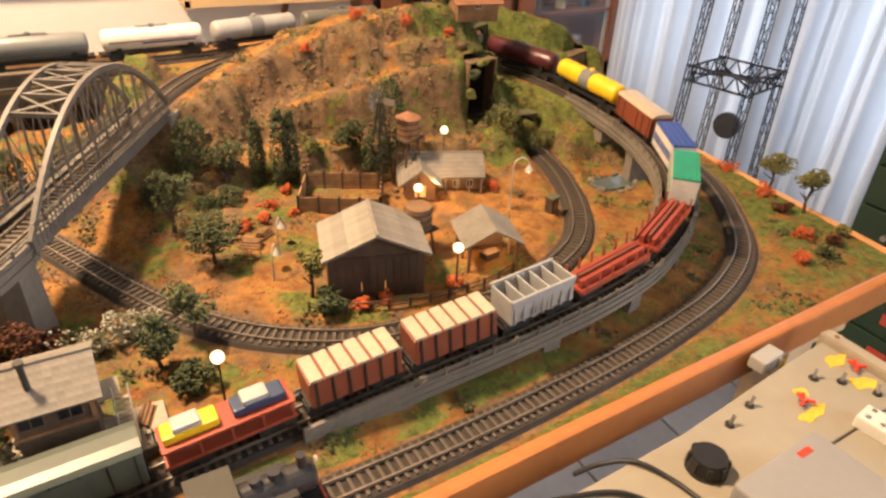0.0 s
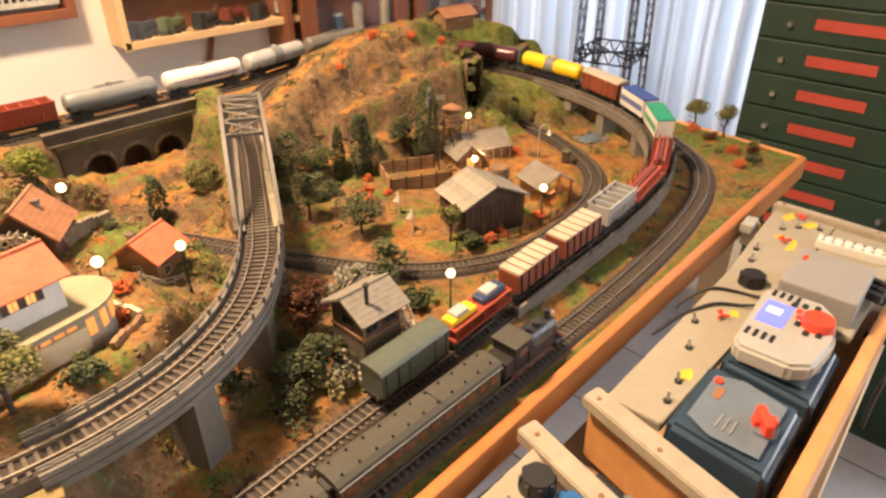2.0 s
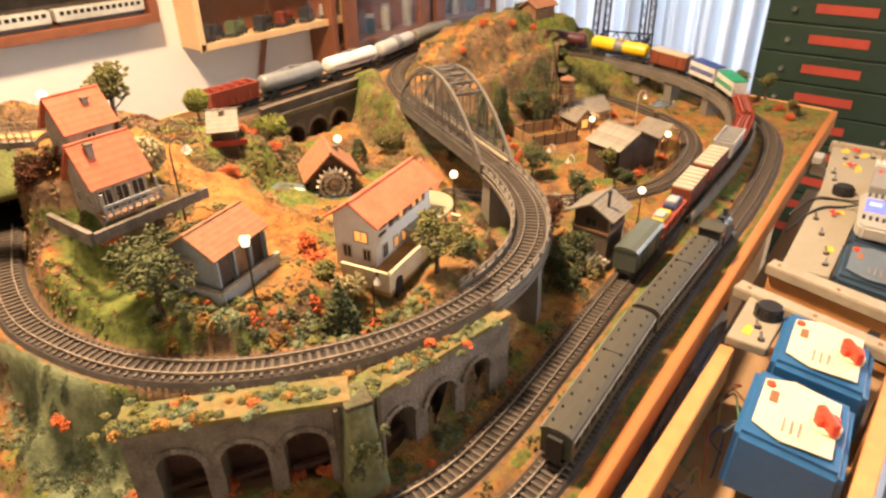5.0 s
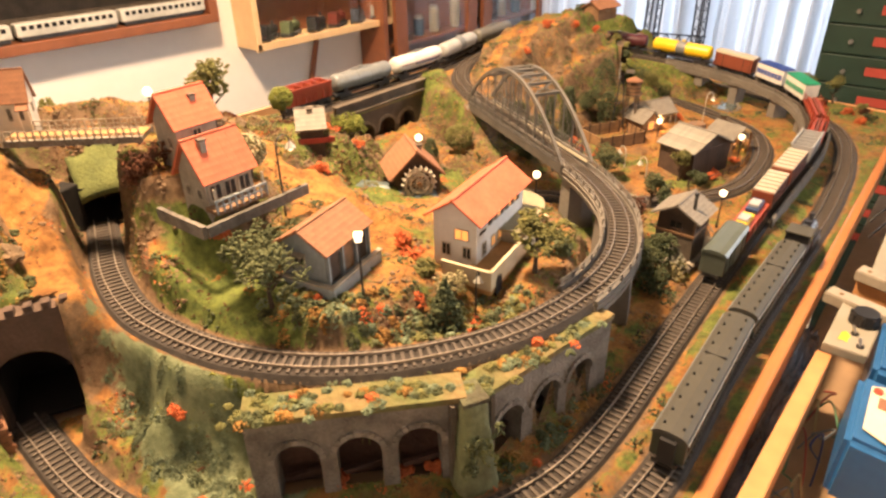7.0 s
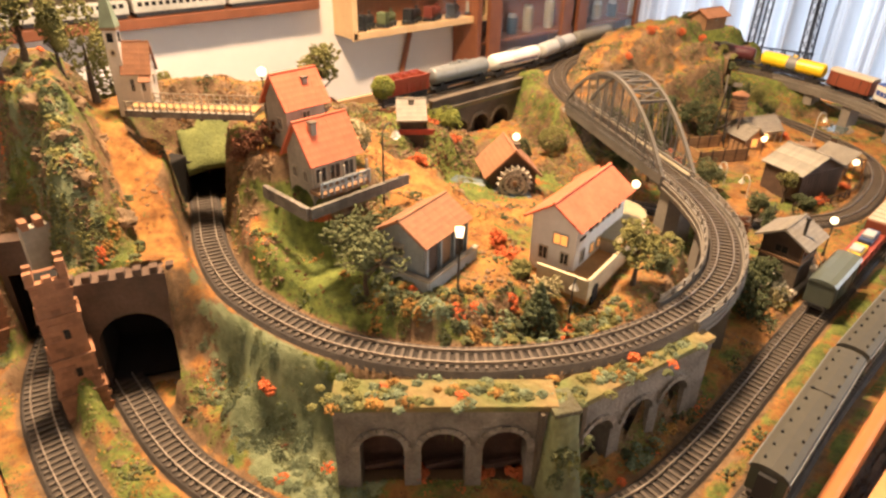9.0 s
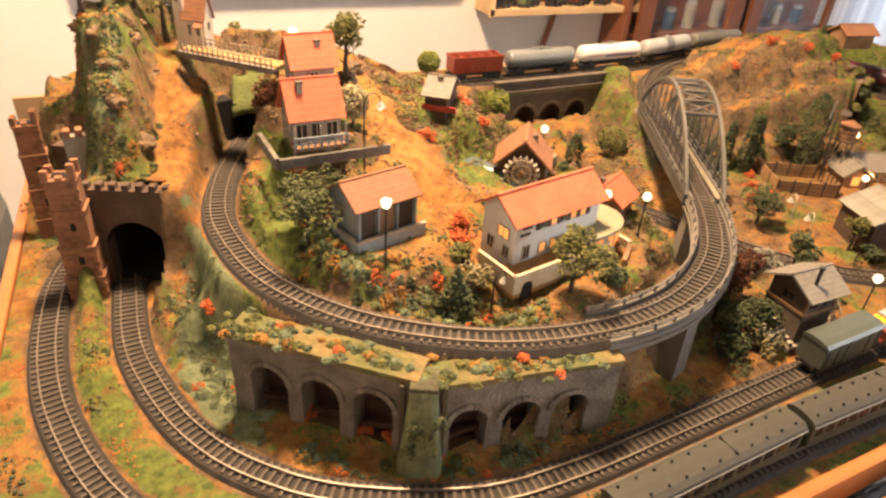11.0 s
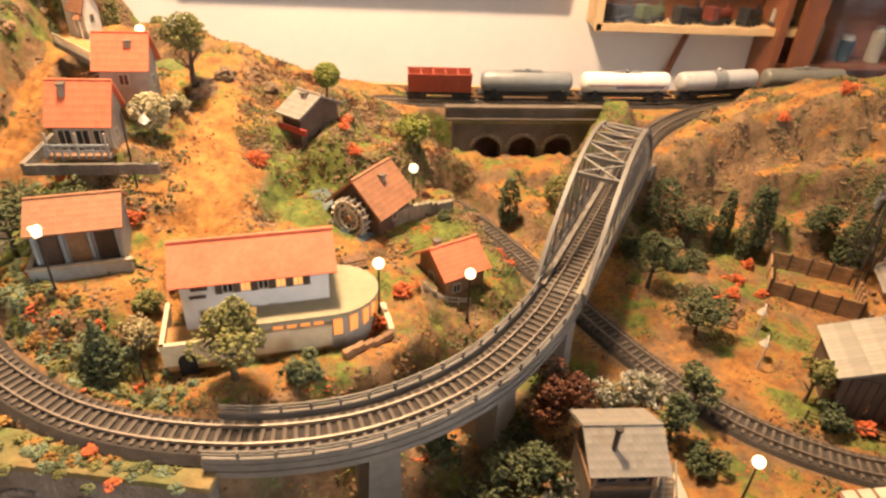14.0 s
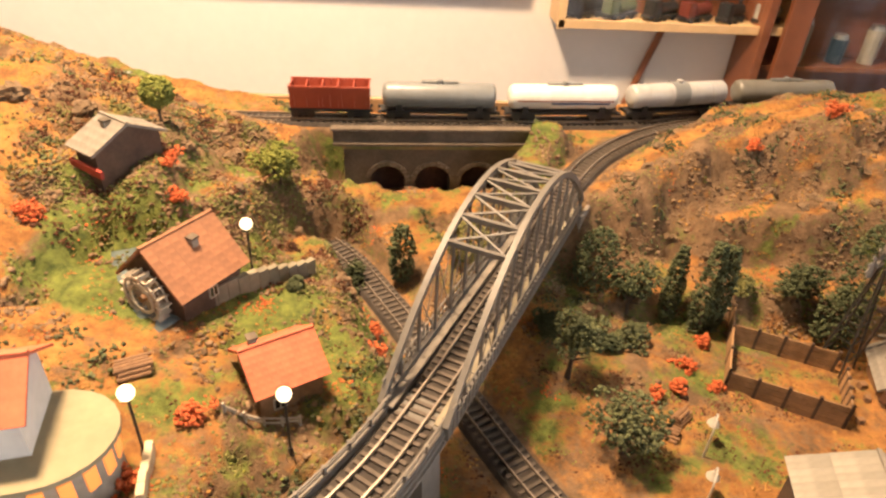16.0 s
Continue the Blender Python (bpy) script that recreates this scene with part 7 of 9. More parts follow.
def controller():
    th = thing("digital_controller", (0.268, 0.062, 0.912), 4, "grey digital controller with a lit blue screen and red knob", "controller")
    pl = [(-0.070, -0.022), (-0.056, -0.040), (0.000, -0.047), (0.052, -0.036), (0.070, -0.018), (0.070, 0.034), (0.060, 0.043), (-0.058, 0.038), (-0.070, 0.030)]
    bm = bmesh.new()
    prism(bm, pl, -0.010, 0.011)
    bmesh.ops.bevel(bm, geom=bm.edges[:], offset=0.004, segments=3, affect="EDGES")
    part("housing", bm, M["greyplastic"], th)
    boxpart("screen", (0.013, 0.018, 0.0112), (0.048, 0.028, 0.0012), M["screen"], th, 0, 0.0004, "lit blue display")
    boxpart("display_text", (0.018, 0.020, 0.0119), (0.014, 0.016, 0.0003), M["screen_text"], th)
    bm = bmesh.new()
    cyl(bm, (0.019, -0.024, 0.009), (0.019, -0.024, 0.021), 0.0175, 0.0155, 24)
    part("dial", bm, M["redknob"], th, "large round red dial", smooth=False)
    for x in (0.056, -0.036):
        for k in range(4):
            boxpart("slot", (x, 0.031 - k * 0.0085, 0.0112), (0.014, 0.0040, 0.002), M["rubber"], th, 0, 0.0006)
    for x, y, red in ((0.034, -0.002, 1), (0.022, -0.005, 1), (0.048, -0.004, 0), (-0.004, -0.018, 0), (0.000, -0.030, 0), (0.052, -0.016, 0), (0.044, 0.006, 0), (0.008, -0.007, 0)):
        boxpart("button", (x, y, 0.0118), (0.008, 0.006, 0.003), M["redknob"] if red else M["rubber"], th, 0, 0.001)
    # stand under the controller
    boxpart("stand", (-0.004, 0.0, -0.014), (0.09, 0.05, 0.010), M["rubber"], th, 0, 0.003)


M["screen_text"] = mat("pale_display_glyphs", (0.35, 0.38, 1.0), 0.3, emit=1.2, bump=0.0, vary=0.0)
M["case_white"] = mat("white_terminal_plastic", (0.62, 0.60, 0.54), 0.45, vary=0.06, bump=0.05)
controller()
_pb = thing("grey_power_box", (0.396, 0.064, 0.897), 4, "plain grey electronics box with plugged cables", "electronics box")
boxpart("case", (0, 0, 0.016), (0.100, 0.083, 0.034), M["greybox"], _pb, 0, 0.0025)
boxpart("badge", (0.022, 0.032, 0.0333), (0.014, 0.005, 0.0008), M["redknob"], _pb)
boxpart("slit", (0.052, 0.0, 0.016), (0.006, 0.060, 0.010), M["rubber"], _pb)
for k in range(3):
    boxpart("plug", (0.020 + 0.016 * k, -0.049, 0.012), (0.009, 0.020, 0.010), M["rubber"], _pb, -14)
_tb = thing("terminal_block", (0.535, 0.072, 0.896), 8, "cream terminal strip with silver screws", "terminal block")
boxpart("strip", (0, 0, 0.006), (0.024, 0.086, 0.013), M["case_white"], _tb, 0, 0.002)
for k in range(7):
    for u in (-0.006, 0.006):
        bm = bmesh.new()
        cyl(bm, (u, -0.036 + k * 0.012, 0.012), (u, -0.036 + k * 0.012, 0.0138), 0.0024, seg=8)
        part("screw", bm, M["chrome"], _tb)


def cable(name, pts, r, material, label):
    cu = bpy.data.curves.new(name, "CURVE")
    cu.dimensions, cu.bevel_depth, cu.bevel_resolution = "3D", r, 2
    sp = cu.splines.new("POLY")
    sm = spline(pts, 0.006)
    sp.points.add(len(sm) - 1)
    for q, p in zip(sp.points, sm):
        q.co = (*p, 1)
    cu.materials.append(material)
    return tagged(new(name, cu), label, "cable")


cable("black_cable", [(0.330, 0.090, 0.918), (0.336, 0.112, 0.902), (0.332, 0.140, 0.899), (0.318, 0.165, 0.900), (0.300, 0.183, 0.888), (0.285, 0.194, 0.872)], 0.0020, M["rubber"], "thin black cable lying across the panel")
cable("black_cable", [(0.305, 0.100, 0.912), (0.305, 0.125, 0.900), (0.285, 0.150, 0.900), (0.240, 0.168, 0.896), (0.205, 0.182, 0.880)], 0.0020, M["rubber"], "thin black cable lying across the panel")
cable("black_cable", [(0.416, 0.002, 0.908), (0.405, -0.022, 0.900), (0.375, -0.034, 0.870), (0.335, -0.030, 0.850), (0.320, -0.030, 0.80)], 0.0026, M["rubber"], "black cable looping over the desk edge")
cable("black_cable", [(0.434, 0.000, 0.908), (0.440, -0.030, 0.890), (0.42, -0.060, 0.860), (0.38, -0.075, 0.835), (0.34, -0.060, 0.815)], 0.0026, M["rubber"], "black cable looping over the desk edge")
_wires = ((0.30, 0.06, 0.04), (0.06, 0.16, 0.08), (0.30, 0.24, 0.10), (0.16, 0.17, 0.18), (0.03, 0.05, 0.14))
for k in range(14):
    m = M.setdefault("wire%d" % (k % 5), mat("wire_colour", _wires[k % 5], 0.5, bump=0.0, vary=0.1))
    x0 = -0.14 - 0.02 * k
    rw = random.Random(k)
    px0, py0 = -0.13 - 0.021 * k, 0.145
    cable("loose_wire", [(px0 + rw.uniform(-0.03, 0.03) - 0.012 * q, py0 + rw.uniform(-0.028, 0.012), 0.80 + (0.03 + 0.012 * rw.random()) * math.sin(q * 0.8 + rw.random())) for q in range(6)], 0.0011, m, "loose coloured wire inside the desk")
# plastic-wrapped bundle between desk and board
M["film"] = mat("crumpled_blue_grey_film", (0.10, 0.14, 0.20), 0.2, vary=0.5, grain=90, bump=1.0, depth=0.006)
_bdle = thing("plastic_bundle", (-0.22, 0.183, 0.80), 2, "crumpled dark blue plastic bag between desk and layout", "plastic bag")
bm = bmesh.new()
bmesh.ops.create_icosphere(bm, subdivisions=5, radius=1.0)
for v in bm.verts:
    d = 1 + 0.25 * noise.fractal(v.co * 3.5, 1.0, 2.0, 4)
    v.co = Vector((v.co.x * 0.22 * d, v.co.y * 0.028, v.co.z * 0.04 * d))
part("bag", bm, M["film"], _bdle, smooth=False)
# clamp by the board edge, white plug
_cl = thing("white_socket", (0.545, front_y(0.545) - 0.028, 0.868), 5, "white cable socket hanging on the board edge", "socket")
boxpart("block", (0, 0, 0), (0.034, 0.022, 0.020), M["plaster"], _cl, 0, 0.003)
boxpart("cable_end", (0.012, -0.012, -0.012), (0.010, 0.010, 0.018), M["plaster"], _cl, 0, 0.002)
# black pull handle on the desk front
for u in (0.455, 0.505):
    boxpart("handle_arm", (u, -0.010, 0.835), (0.008, 0.050, 0.008), M["rubber"], _dk, 3, 0.002, "black pull handle")
boxpart("handle_bar", (0.480, -0.036, 0.835), (0.060, 0.009, 0.009), M["rubber"], _dk, 3, 0.003, "black pull handle")

# floor tiles
bm = bmesh.new()
bmesh.ops.create_cube(bm, size=1.0, matrix=Matrix.Diagonal((0.292, 0.292, 0.006, 1)))
_t0 = None
for i in range(15):
    for j in range(13):
        x, y = -2.4 + 0.3 * i + 0.15, -1.8 + 0.3 * j + 0.03
        if _t0 is None:
            _t0 = part("tile", bm, M["tile"], _fl)
            o = _t0
        else:
            o = new("tile", _t0.data)
            o.parent = _fl
        o.matrix_basis = Matrix.Translation((x, y, -0.002))

# ---------------------------------------------------------------- trains
def paint(name, c, rough=0.4, vary=0.15):
    return mat(name, c, rough, vary=vary, grain=120, bump=0.05)


P_ = {"oldgrey": paint("olive_grey_tank_paint", (0.13, 0.125, 0.105)), "white": paint("white_wagon_paint", (0.66, 0.64, 0.58)), "grey": paint("blue_grey_wagon_paint", (0.17, 0.18, 0.18)), "silver": paint("pale_grey_wagon_paint", (0.36, 0.36, 0.35)), "maroon": paint("dark_maroon_wagon_paint", (0.085, 0.022, 0.028), 0.3),
      "yellow": paint("bright_yellow_wagon_paint", (0.80, 0.52, 0.02), 0.35), "brown": paint("oxide_brown_wagon_paint", (0.20, 0.055, 0.03)), "red": paint("oxide_red_wagon_paint", (0.30, 0.055, 0.03)), "blue": paint("blue_container_paint", (0.035, 0.07, 0.28)),
      "green": paint("sea_green_container_paint", (0.015, 0.25, 0.13)), "cream": paint("cream_roof_paint", (0.42, 0.36, 0.26)), "dkgreen": paint("dark_olive_coach_paint", (0.035, 0.045, 0.028)), "roof": paint("olive_grey_coach_roof", (0.052, 0.048, 0.035), 0.75),
      "black": paint("black_underframe", (0.012, 0.011, 0.011), 0.6), "navy": paint("dark_blue_loco_paint", (0.03, 0.05, 0.11)), "ivory": paint("ivory_loco_paint", (0.62, 0.56, 0.42)), "vangreen": paint("grey_green_van_paint", (0.085, 0.10, 0.08))}


def on_track(pts, x=None, y=None, s=None, L=0.15):
    """Pose of a vehicle on a curve, at the place nearest to (x, y) or at s points along."""
    i = near(pts, x, y) if s is None else s
    k = max(1, int(L * 0.35 / 0.004))
    a, b = pts[max(i - k, 0)], pts[min(i + k, len(pts) - 1)]
    d = b - a
    m = (a + b) / 2 if s is None else (a + b) * 0.25 + pts[i] * 0.5
    rot = Matrix.Rotation(math.atan2(d.y, d.x), 4, "Z") @ Matrix.Rotation(-math.atan2(d.z, math.hypot(d.x, d.y)), 4, "Y")
    return Matrix.Translation(m) @ rot


def running_gear(th, L, axles=4):
    boxpart("underframe", (0, 0, 0.0105), (L * 0.96, 0.020, 0.004), P_["black"], th)
    for s in (-1, 1):
        for k in (-1, 1):
            bm = bmesh.new()
            cyl(bm, (s * L * 0.48, k * 0.009, 0.0105), (s * L * 0.50, k * 0.009, 0.0105), 0.0022, 0.0026, 8)
            part("buffer", bm, M["lamp_iron"], th)
    for s in (-1, 1):
        bg = boxpart("bogie" if axles == 4 else "axle_box", (s * L * 0.33, 0, 0.0055), (0.028 if axles == 4 else 0.010, 0.019, 0.005), P_["black"], th)
        for du in ((-0.010, 0.010) if axles == 4 else (0.0,)):
            for k in (-1, 1):
                bm = bmesh.new()
                cyl(bm, (s * L * 0.33 + du, k * 0.0072, 0.0052), (s * L * 0.33 + du, k * 0.0098, 0.0052), 0.0052, seg=12)
                part("wheel", bm, M["lamp_iron"], bg)


def wagon(name, m, label):
    th = thing(name, (0, 0, 0), label=label, category="wagon", group="goods train")
    th.matrix_world = m
    return th


def tank_wagon(m, mt, label, L=0.155, saddle=False, stripe=False):
    th = wagon("tank_wagon", m, label)
    running_gear(th, L)
    R, zc = 0.0155, 0.030
    bm = bmesh.new()
    rings = []
    prof = [(-0.5, 0.35), (-0.492, 0.75), (-0.475, 0.93), (-0.45, 1.0), (0.45, 1.0), (0.475, 0.93), (0.492, 0.75), (0.5, 0.35)]
    for u, r in prof:
        rings.append([bm.verts.new((u * L * 0.93, R * r * math.cos(2 * math.pi * k / 24), zc + R * r * math.sin(2 * math.pi * k / 24))) for k in range(24)])
    for a, b in zip(rings, rings[1:]):
        for k in range(24):
            bm.faces.new((a[k], a[(k + 1) % 24], b[(k + 1) % 24], b[k]))
    bm.faces.new(rings[0]), bm.faces.new(rings[-1])
    bmesh.ops.recalc_face_normals(bm, faces=bm.faces)
    part("tank", bm, mt, th, smooth=True)
    for u in (-0.30, -0.1, 0.1, 0.30):
        bm = bmesh.new()
        cyl(bm, (u * L - 0.0008, 0, zc), (u * L + 0.0008, 0, zc), R + 0.0004, seg=24)
        part("band", bm, mt, th)
    for s in (-1, 1):
        boxpart("cradle", (s * L * 0.33, 0, 0.016), (0.008, 0.024, 0.008), P_["black"], th)
    if saddle:
        bm = bmesh.new()
        cyl(bm, (-0.011, 0, zc), (0.011, 0, zc), R + 0.0010, seg=24)
        part("saddle", bm, P_["grey"], th, "dark saddle band")
        bm = bmesh.new()
        cyl(bm, (0, 0, zc + R), (0, 0, zc + R + 0.004), 0.0042, seg=12)
        part("hatch", bm, mt, th)
    else:
        boxpart("walkway", (0, 0, zc + R + 0.0015), (L * 0.30, 0.006, 0.001), P_["grey"], th)
        bm = bmesh.new()
        cyl(bm, (0, 0, zc + R - 0.001), (0, 0, zc + R + 0.004), 0.004, seg=12)
        part("hatch", bm, P_["grey"], th)
    if stripe:
        for s in (-1, 1):
            boxpart("stripe", (0.0, s * (R + 0.0001), zc - 0.001), (L * 0.82, 0.0008, 0.0016), P_["brown"], th)
            boxpart("stripe", (0.02, s * (R + 0.0001), zc - 0.0042), (L * 0.50, 0.0012, 0.0026), P_["navy"], th)
    for s in (-1, 1):
        bm = bmesh.new()
        cyl(bm, (s * 0.016, 0.0165, 0.012), (s * 0.010, 0.010, zc + R), 0.0006, seg=5)
        part("ladder_rail", bm, P_["black"], th)
    return th


def open_hopper(m, mt, label, L=0.105):
    th = wagon("hopper_wagon", m, label)
    running_gear(th, L)
    for s in (-1, 1):
        bm = bmesh.new()
        slab(bm, [(-L * 0.46, s * 0.011, 0.014), (L * 0.46, s * 0.011, 0.014), (L * 0.47, s * 0.0165, 0.042), (-L * 0.47, s * 0.0165, 0.042)], 0.0012)
        part("side", bm, mt, th)
        boxpart("top_rim", (0, s * 0.0165, 0.0425), (L * 0.95, 0.002, 0.002), mt, th)
        for k in range(7):
            boxpart("rib", (-L * 0.42 + k * L * 0.14, s * 0.0152, 0.029), (0.0015, 0.0022, 0.026), mt, th)
    for k in range(6):
        u = -L * 0.46 + k * L * 0.92 / 5
        boxpart("partition", (u, 0, 0.029), (0.0016, 0.031, 0.026), mt, th)
    boxpart("floor", (0, 0, 0.016), (L * 0.92, 0.024, 0.002), P_["black"], th)
    return th


def container_wagon(m, mt, label, L=0.08):
    th = wagon("container_wagon", m, label)
    running_gear(th, L, 2)
    cn = boxpart("container", (0, 0, 0.0275), (L * 0.94, 0.030, 0.030), P_["white"], th, 0, 0.0008, "pale container with a coloured roof")
    boxpart("container_roof", (0, 0, 0.0432), (L * 0.94, 0.030, 0.0022), mt, cn)
    for k in range(4):
        boxpart("roof_rib", (0, -0.011 + 0.0073 * k, 0.0448), (L * 0.9, 0.0012, 0.0012), mt, cn)
    for s in (-1, 1):
        boxpart("side_stripe", (0, s * 0.0152, 0.027), (L * 0.90, 0.0008, 0.010), mt if k % 2 else P_["brown"], cn)
        for j in range(8):
            boxpart("side_rib", (-L * 0.42 + j * L * 0.12, s * 0.0152, 0.0275), (0.0012, 0.0012, 0.028), P_["white"], cn)


def flat_wagon(m, label, L=0.10):
    th = wagon("flat_wagon", m, label)
    running_gear(th, L)
    boxpart("deck", (0, 0, 0.0145), (L * 0.97, 0.027, 0.003), P_["red"], th)
    for s in (-1, 1):
        boxpart("sill", (0, s * 0.0135, 0.0165), (L * 0.97, 0.0016, 0.006), P_["red"], th)
        boxpart("load_beam", (0, s * 0.006, 0.0205), (L * 0.92, 0.004, 0.009), P_["red"], th)
        for k in range(6):
            boxpart("stake", (-L * 0.44 + k * L * 0.176, s * 0.0135, 0.023), (0.0016, 0.0016, 0.018), P_["red"], th)
    boxpart("load_beam", (0, 0, 0.0215), (L * 0.85, 0.003, 0.010), P_["brown"], th)


def slat_wagon(m, label, L=0.085):
    th = wagon("ore_wagon", m, label)
    running_gear(th, L)
    boxpart("body", (0, 0, 0.0265), (L * 0.93, 0.030, 0.026), P_["brown"], th, 0, 0.001)
    for s in (-1, 1):
        for k in range(6):
            boxpart("rib", (-L * 0.40 + k * L * 0.16, s * 0.0154, 0.0265), (0.0018, 0.0016, 0.026), P_["black"], th)
    for k in range(6):
        boxpart("cover_slat", (-L * 0.385 + k * L * 0.154, 0, 0.0405), (L * 0.125, 0.030, 0.0026), P_["cream"], th, 0, 0.0006, "cream roof cover")


def box_van(m, body, roof, label, L=0.10):
    th = wagon("covered_van", m, label)
    running_gear(th, L, 2)
    boxpart("body", (0, 0, 0.027), (L * 0.94, 0.031, 0.029), body, th, 0, 0.0008)
    bm = bmesh.new()
    face_solid(bm, [(-0.0165, 0.0415), (0.0165, 0.0415), (0.0135, 0.0450), (0.006, 0.0468), (-0.006, 0.0468), (-0.0135, 0.0450)], -L * 0.48, L * 0.48)
    bmesh.ops.rotate(bm, verts=bm.verts[:], cent=(0, 0, 0), matrix=Matrix.Rotation(math.pi / 2, 3, "Z"))
    part("roof", bm, roof, th)
    for s in (-1, 1):
        boxpart("door", (0, s * 0.0158, 0.026), (L * 0.22, 0.0012, 0.026), body, th)
        for k in range(6):
            boxpart("plank_seam", (-L * 0.42 + k * L * 0.168, s * 0.0157, 0.027), (0.0008, 0.0010, 0.028), P_["black"], th)
    return th


def car_carrier(m, label, L=0.10):
    th = wagon("car_carrier", m, label)
    running_gear(th, L)
    boxpart("deck", (0, 0, 0.0145), (L * 0.97, 0.028, 0.003), P_["red"], th)
    boxpart("upper_deck", (0, 0, 0.029), (L * 0.97, 0.028, 0.0016), P_["red"], th)
    for s in (-1, 1):
        for k in range(5):
            boxpart("post", (-L * 0.46 + k * L * 0.23, s * 0.0135, 0.022), (0.0016, 0.0016, 0.016), P_["red"], th)
    for k, (u, c) in enumerate(((-0.026, P_["yellow"]), (0.024, P_["navy"]))):
        cr = boxpart("carried_car", (u, 0, 0.0335), (0.040, 0.017, 0.007), c, th, 0, 0.002, "small painted car")
        boxpart("cabin", (u - 0.002, 0, 0.0385), (0.020, 0.0145, 0.006), P_["silver"], cr, 0, 0.002)


def diesel(m, label):
    th = wagon("diesel_locomotive", m, label)
    L = 0.155
    running_gear(th, L)
    boxpart("body_lower", (0, 0, 0.019), (L * 0.97, 0.033, 0.014), P_["navy"], th, 0, 0.002)
    boxpart("body_band", (0, 0, 0.030), (L * 0.965, 0.0335, 0.010), P_["ivory"], th, 0, 0.002, "ivory waist band")
    bm = bmesh.new()
    face_solid(bm, [(-0.0165, 0.034), (0.0165, 0.034), (0.0155, 0.041), (0.009, 0.0465), (-0.009, 0.0465), (-0.0155, 0.041)], -L * 0.47, L * 0.47)
    bmesh.ops.rotate(bm, verts=bm.verts[:], cent=(0, 0, 0), matrix=Matrix.Rotation(math.pi / 2, 3, "Z"))
    part("roof", bm, P_["grey"], th)
    for s in (-1, 1):
        for k in range(7):
            boxpart("window_pane", (-0.05 + k * 0.0165, s * 0.0168, 0.036), (0.010, 0.0012, 0.005), M["glass_dark"], th)
        boxpart("windscreen", (s * L * 0.482, 0, 0.037), (0.0016, 0.024, 0.007), M["glass_dark"], th)
    boxpart("roof_grille", (0.01, 0, 0.0472), (0.05, 0.012, 0.0014), P_["grey"], th)


def coach(m, label, L=0.226):
    th = wagon("passenger_coach", m, label)
    th["group"] = "passenger train"
    running_gear(th, L)
    boxpart("body", (0, 0, 0.0245), (L * 0.965, 0.0305, 0.026), P_["dkgreen"], th, 0, 0.0012)
    bm = bmesh.new()
    face_solid(bm, [(-0.0162, 0.0370), (0.0162, 0.0370), (0.0148, 0.0405), (0.0100, 0.0432), (0.0, 0.0444), (-0.0100, 0.0432), (-0.0148, 0.0405)], -L * 0.487, L * 0.487)
    bmesh.ops.rotate(bm, verts=bm.verts[:], cent=(0, 0, 0), matrix=Matrix.Rotation(math.pi / 2, 3, "Z"))
    part("roof", bm, P_["roof"], th, "dusty olive-grey roof")
    for s in (-1, 1):
        boxpart("gutter", (0, s * 0.0163, 0.0372), (L * 0.97, 0.0010, 0.0012), P_["grey"], th)
        for k in range(12):
            boxpart("window_pane", (-L * 0.43 + k * L * 0.078, s * 0.0153, 0.0285), (L * 0.05, 0.0012, 0.0095), M["glass_dark"], th)
        for k in range(11):
            bm = bmesh.new()
            u = -L * 0.44 + k * L * 0.088
            cyl(bm, (u, s * 0.0085, 0.0430), (u, s * 0.0085, 0.0460), 0.0013, 0.0010, 8)
            part("roof_vent", bm, P_["black"], th)
        boxpart("gangway", (s * L * 0.492, 0, 0.0235), (0.006, 0.014, 0.026), P_["black"], th)
    boxpart("roof_seam", (0.02, 0, 0.0441), (0.0008, 0.022, 0.0012), P_["black"], th)


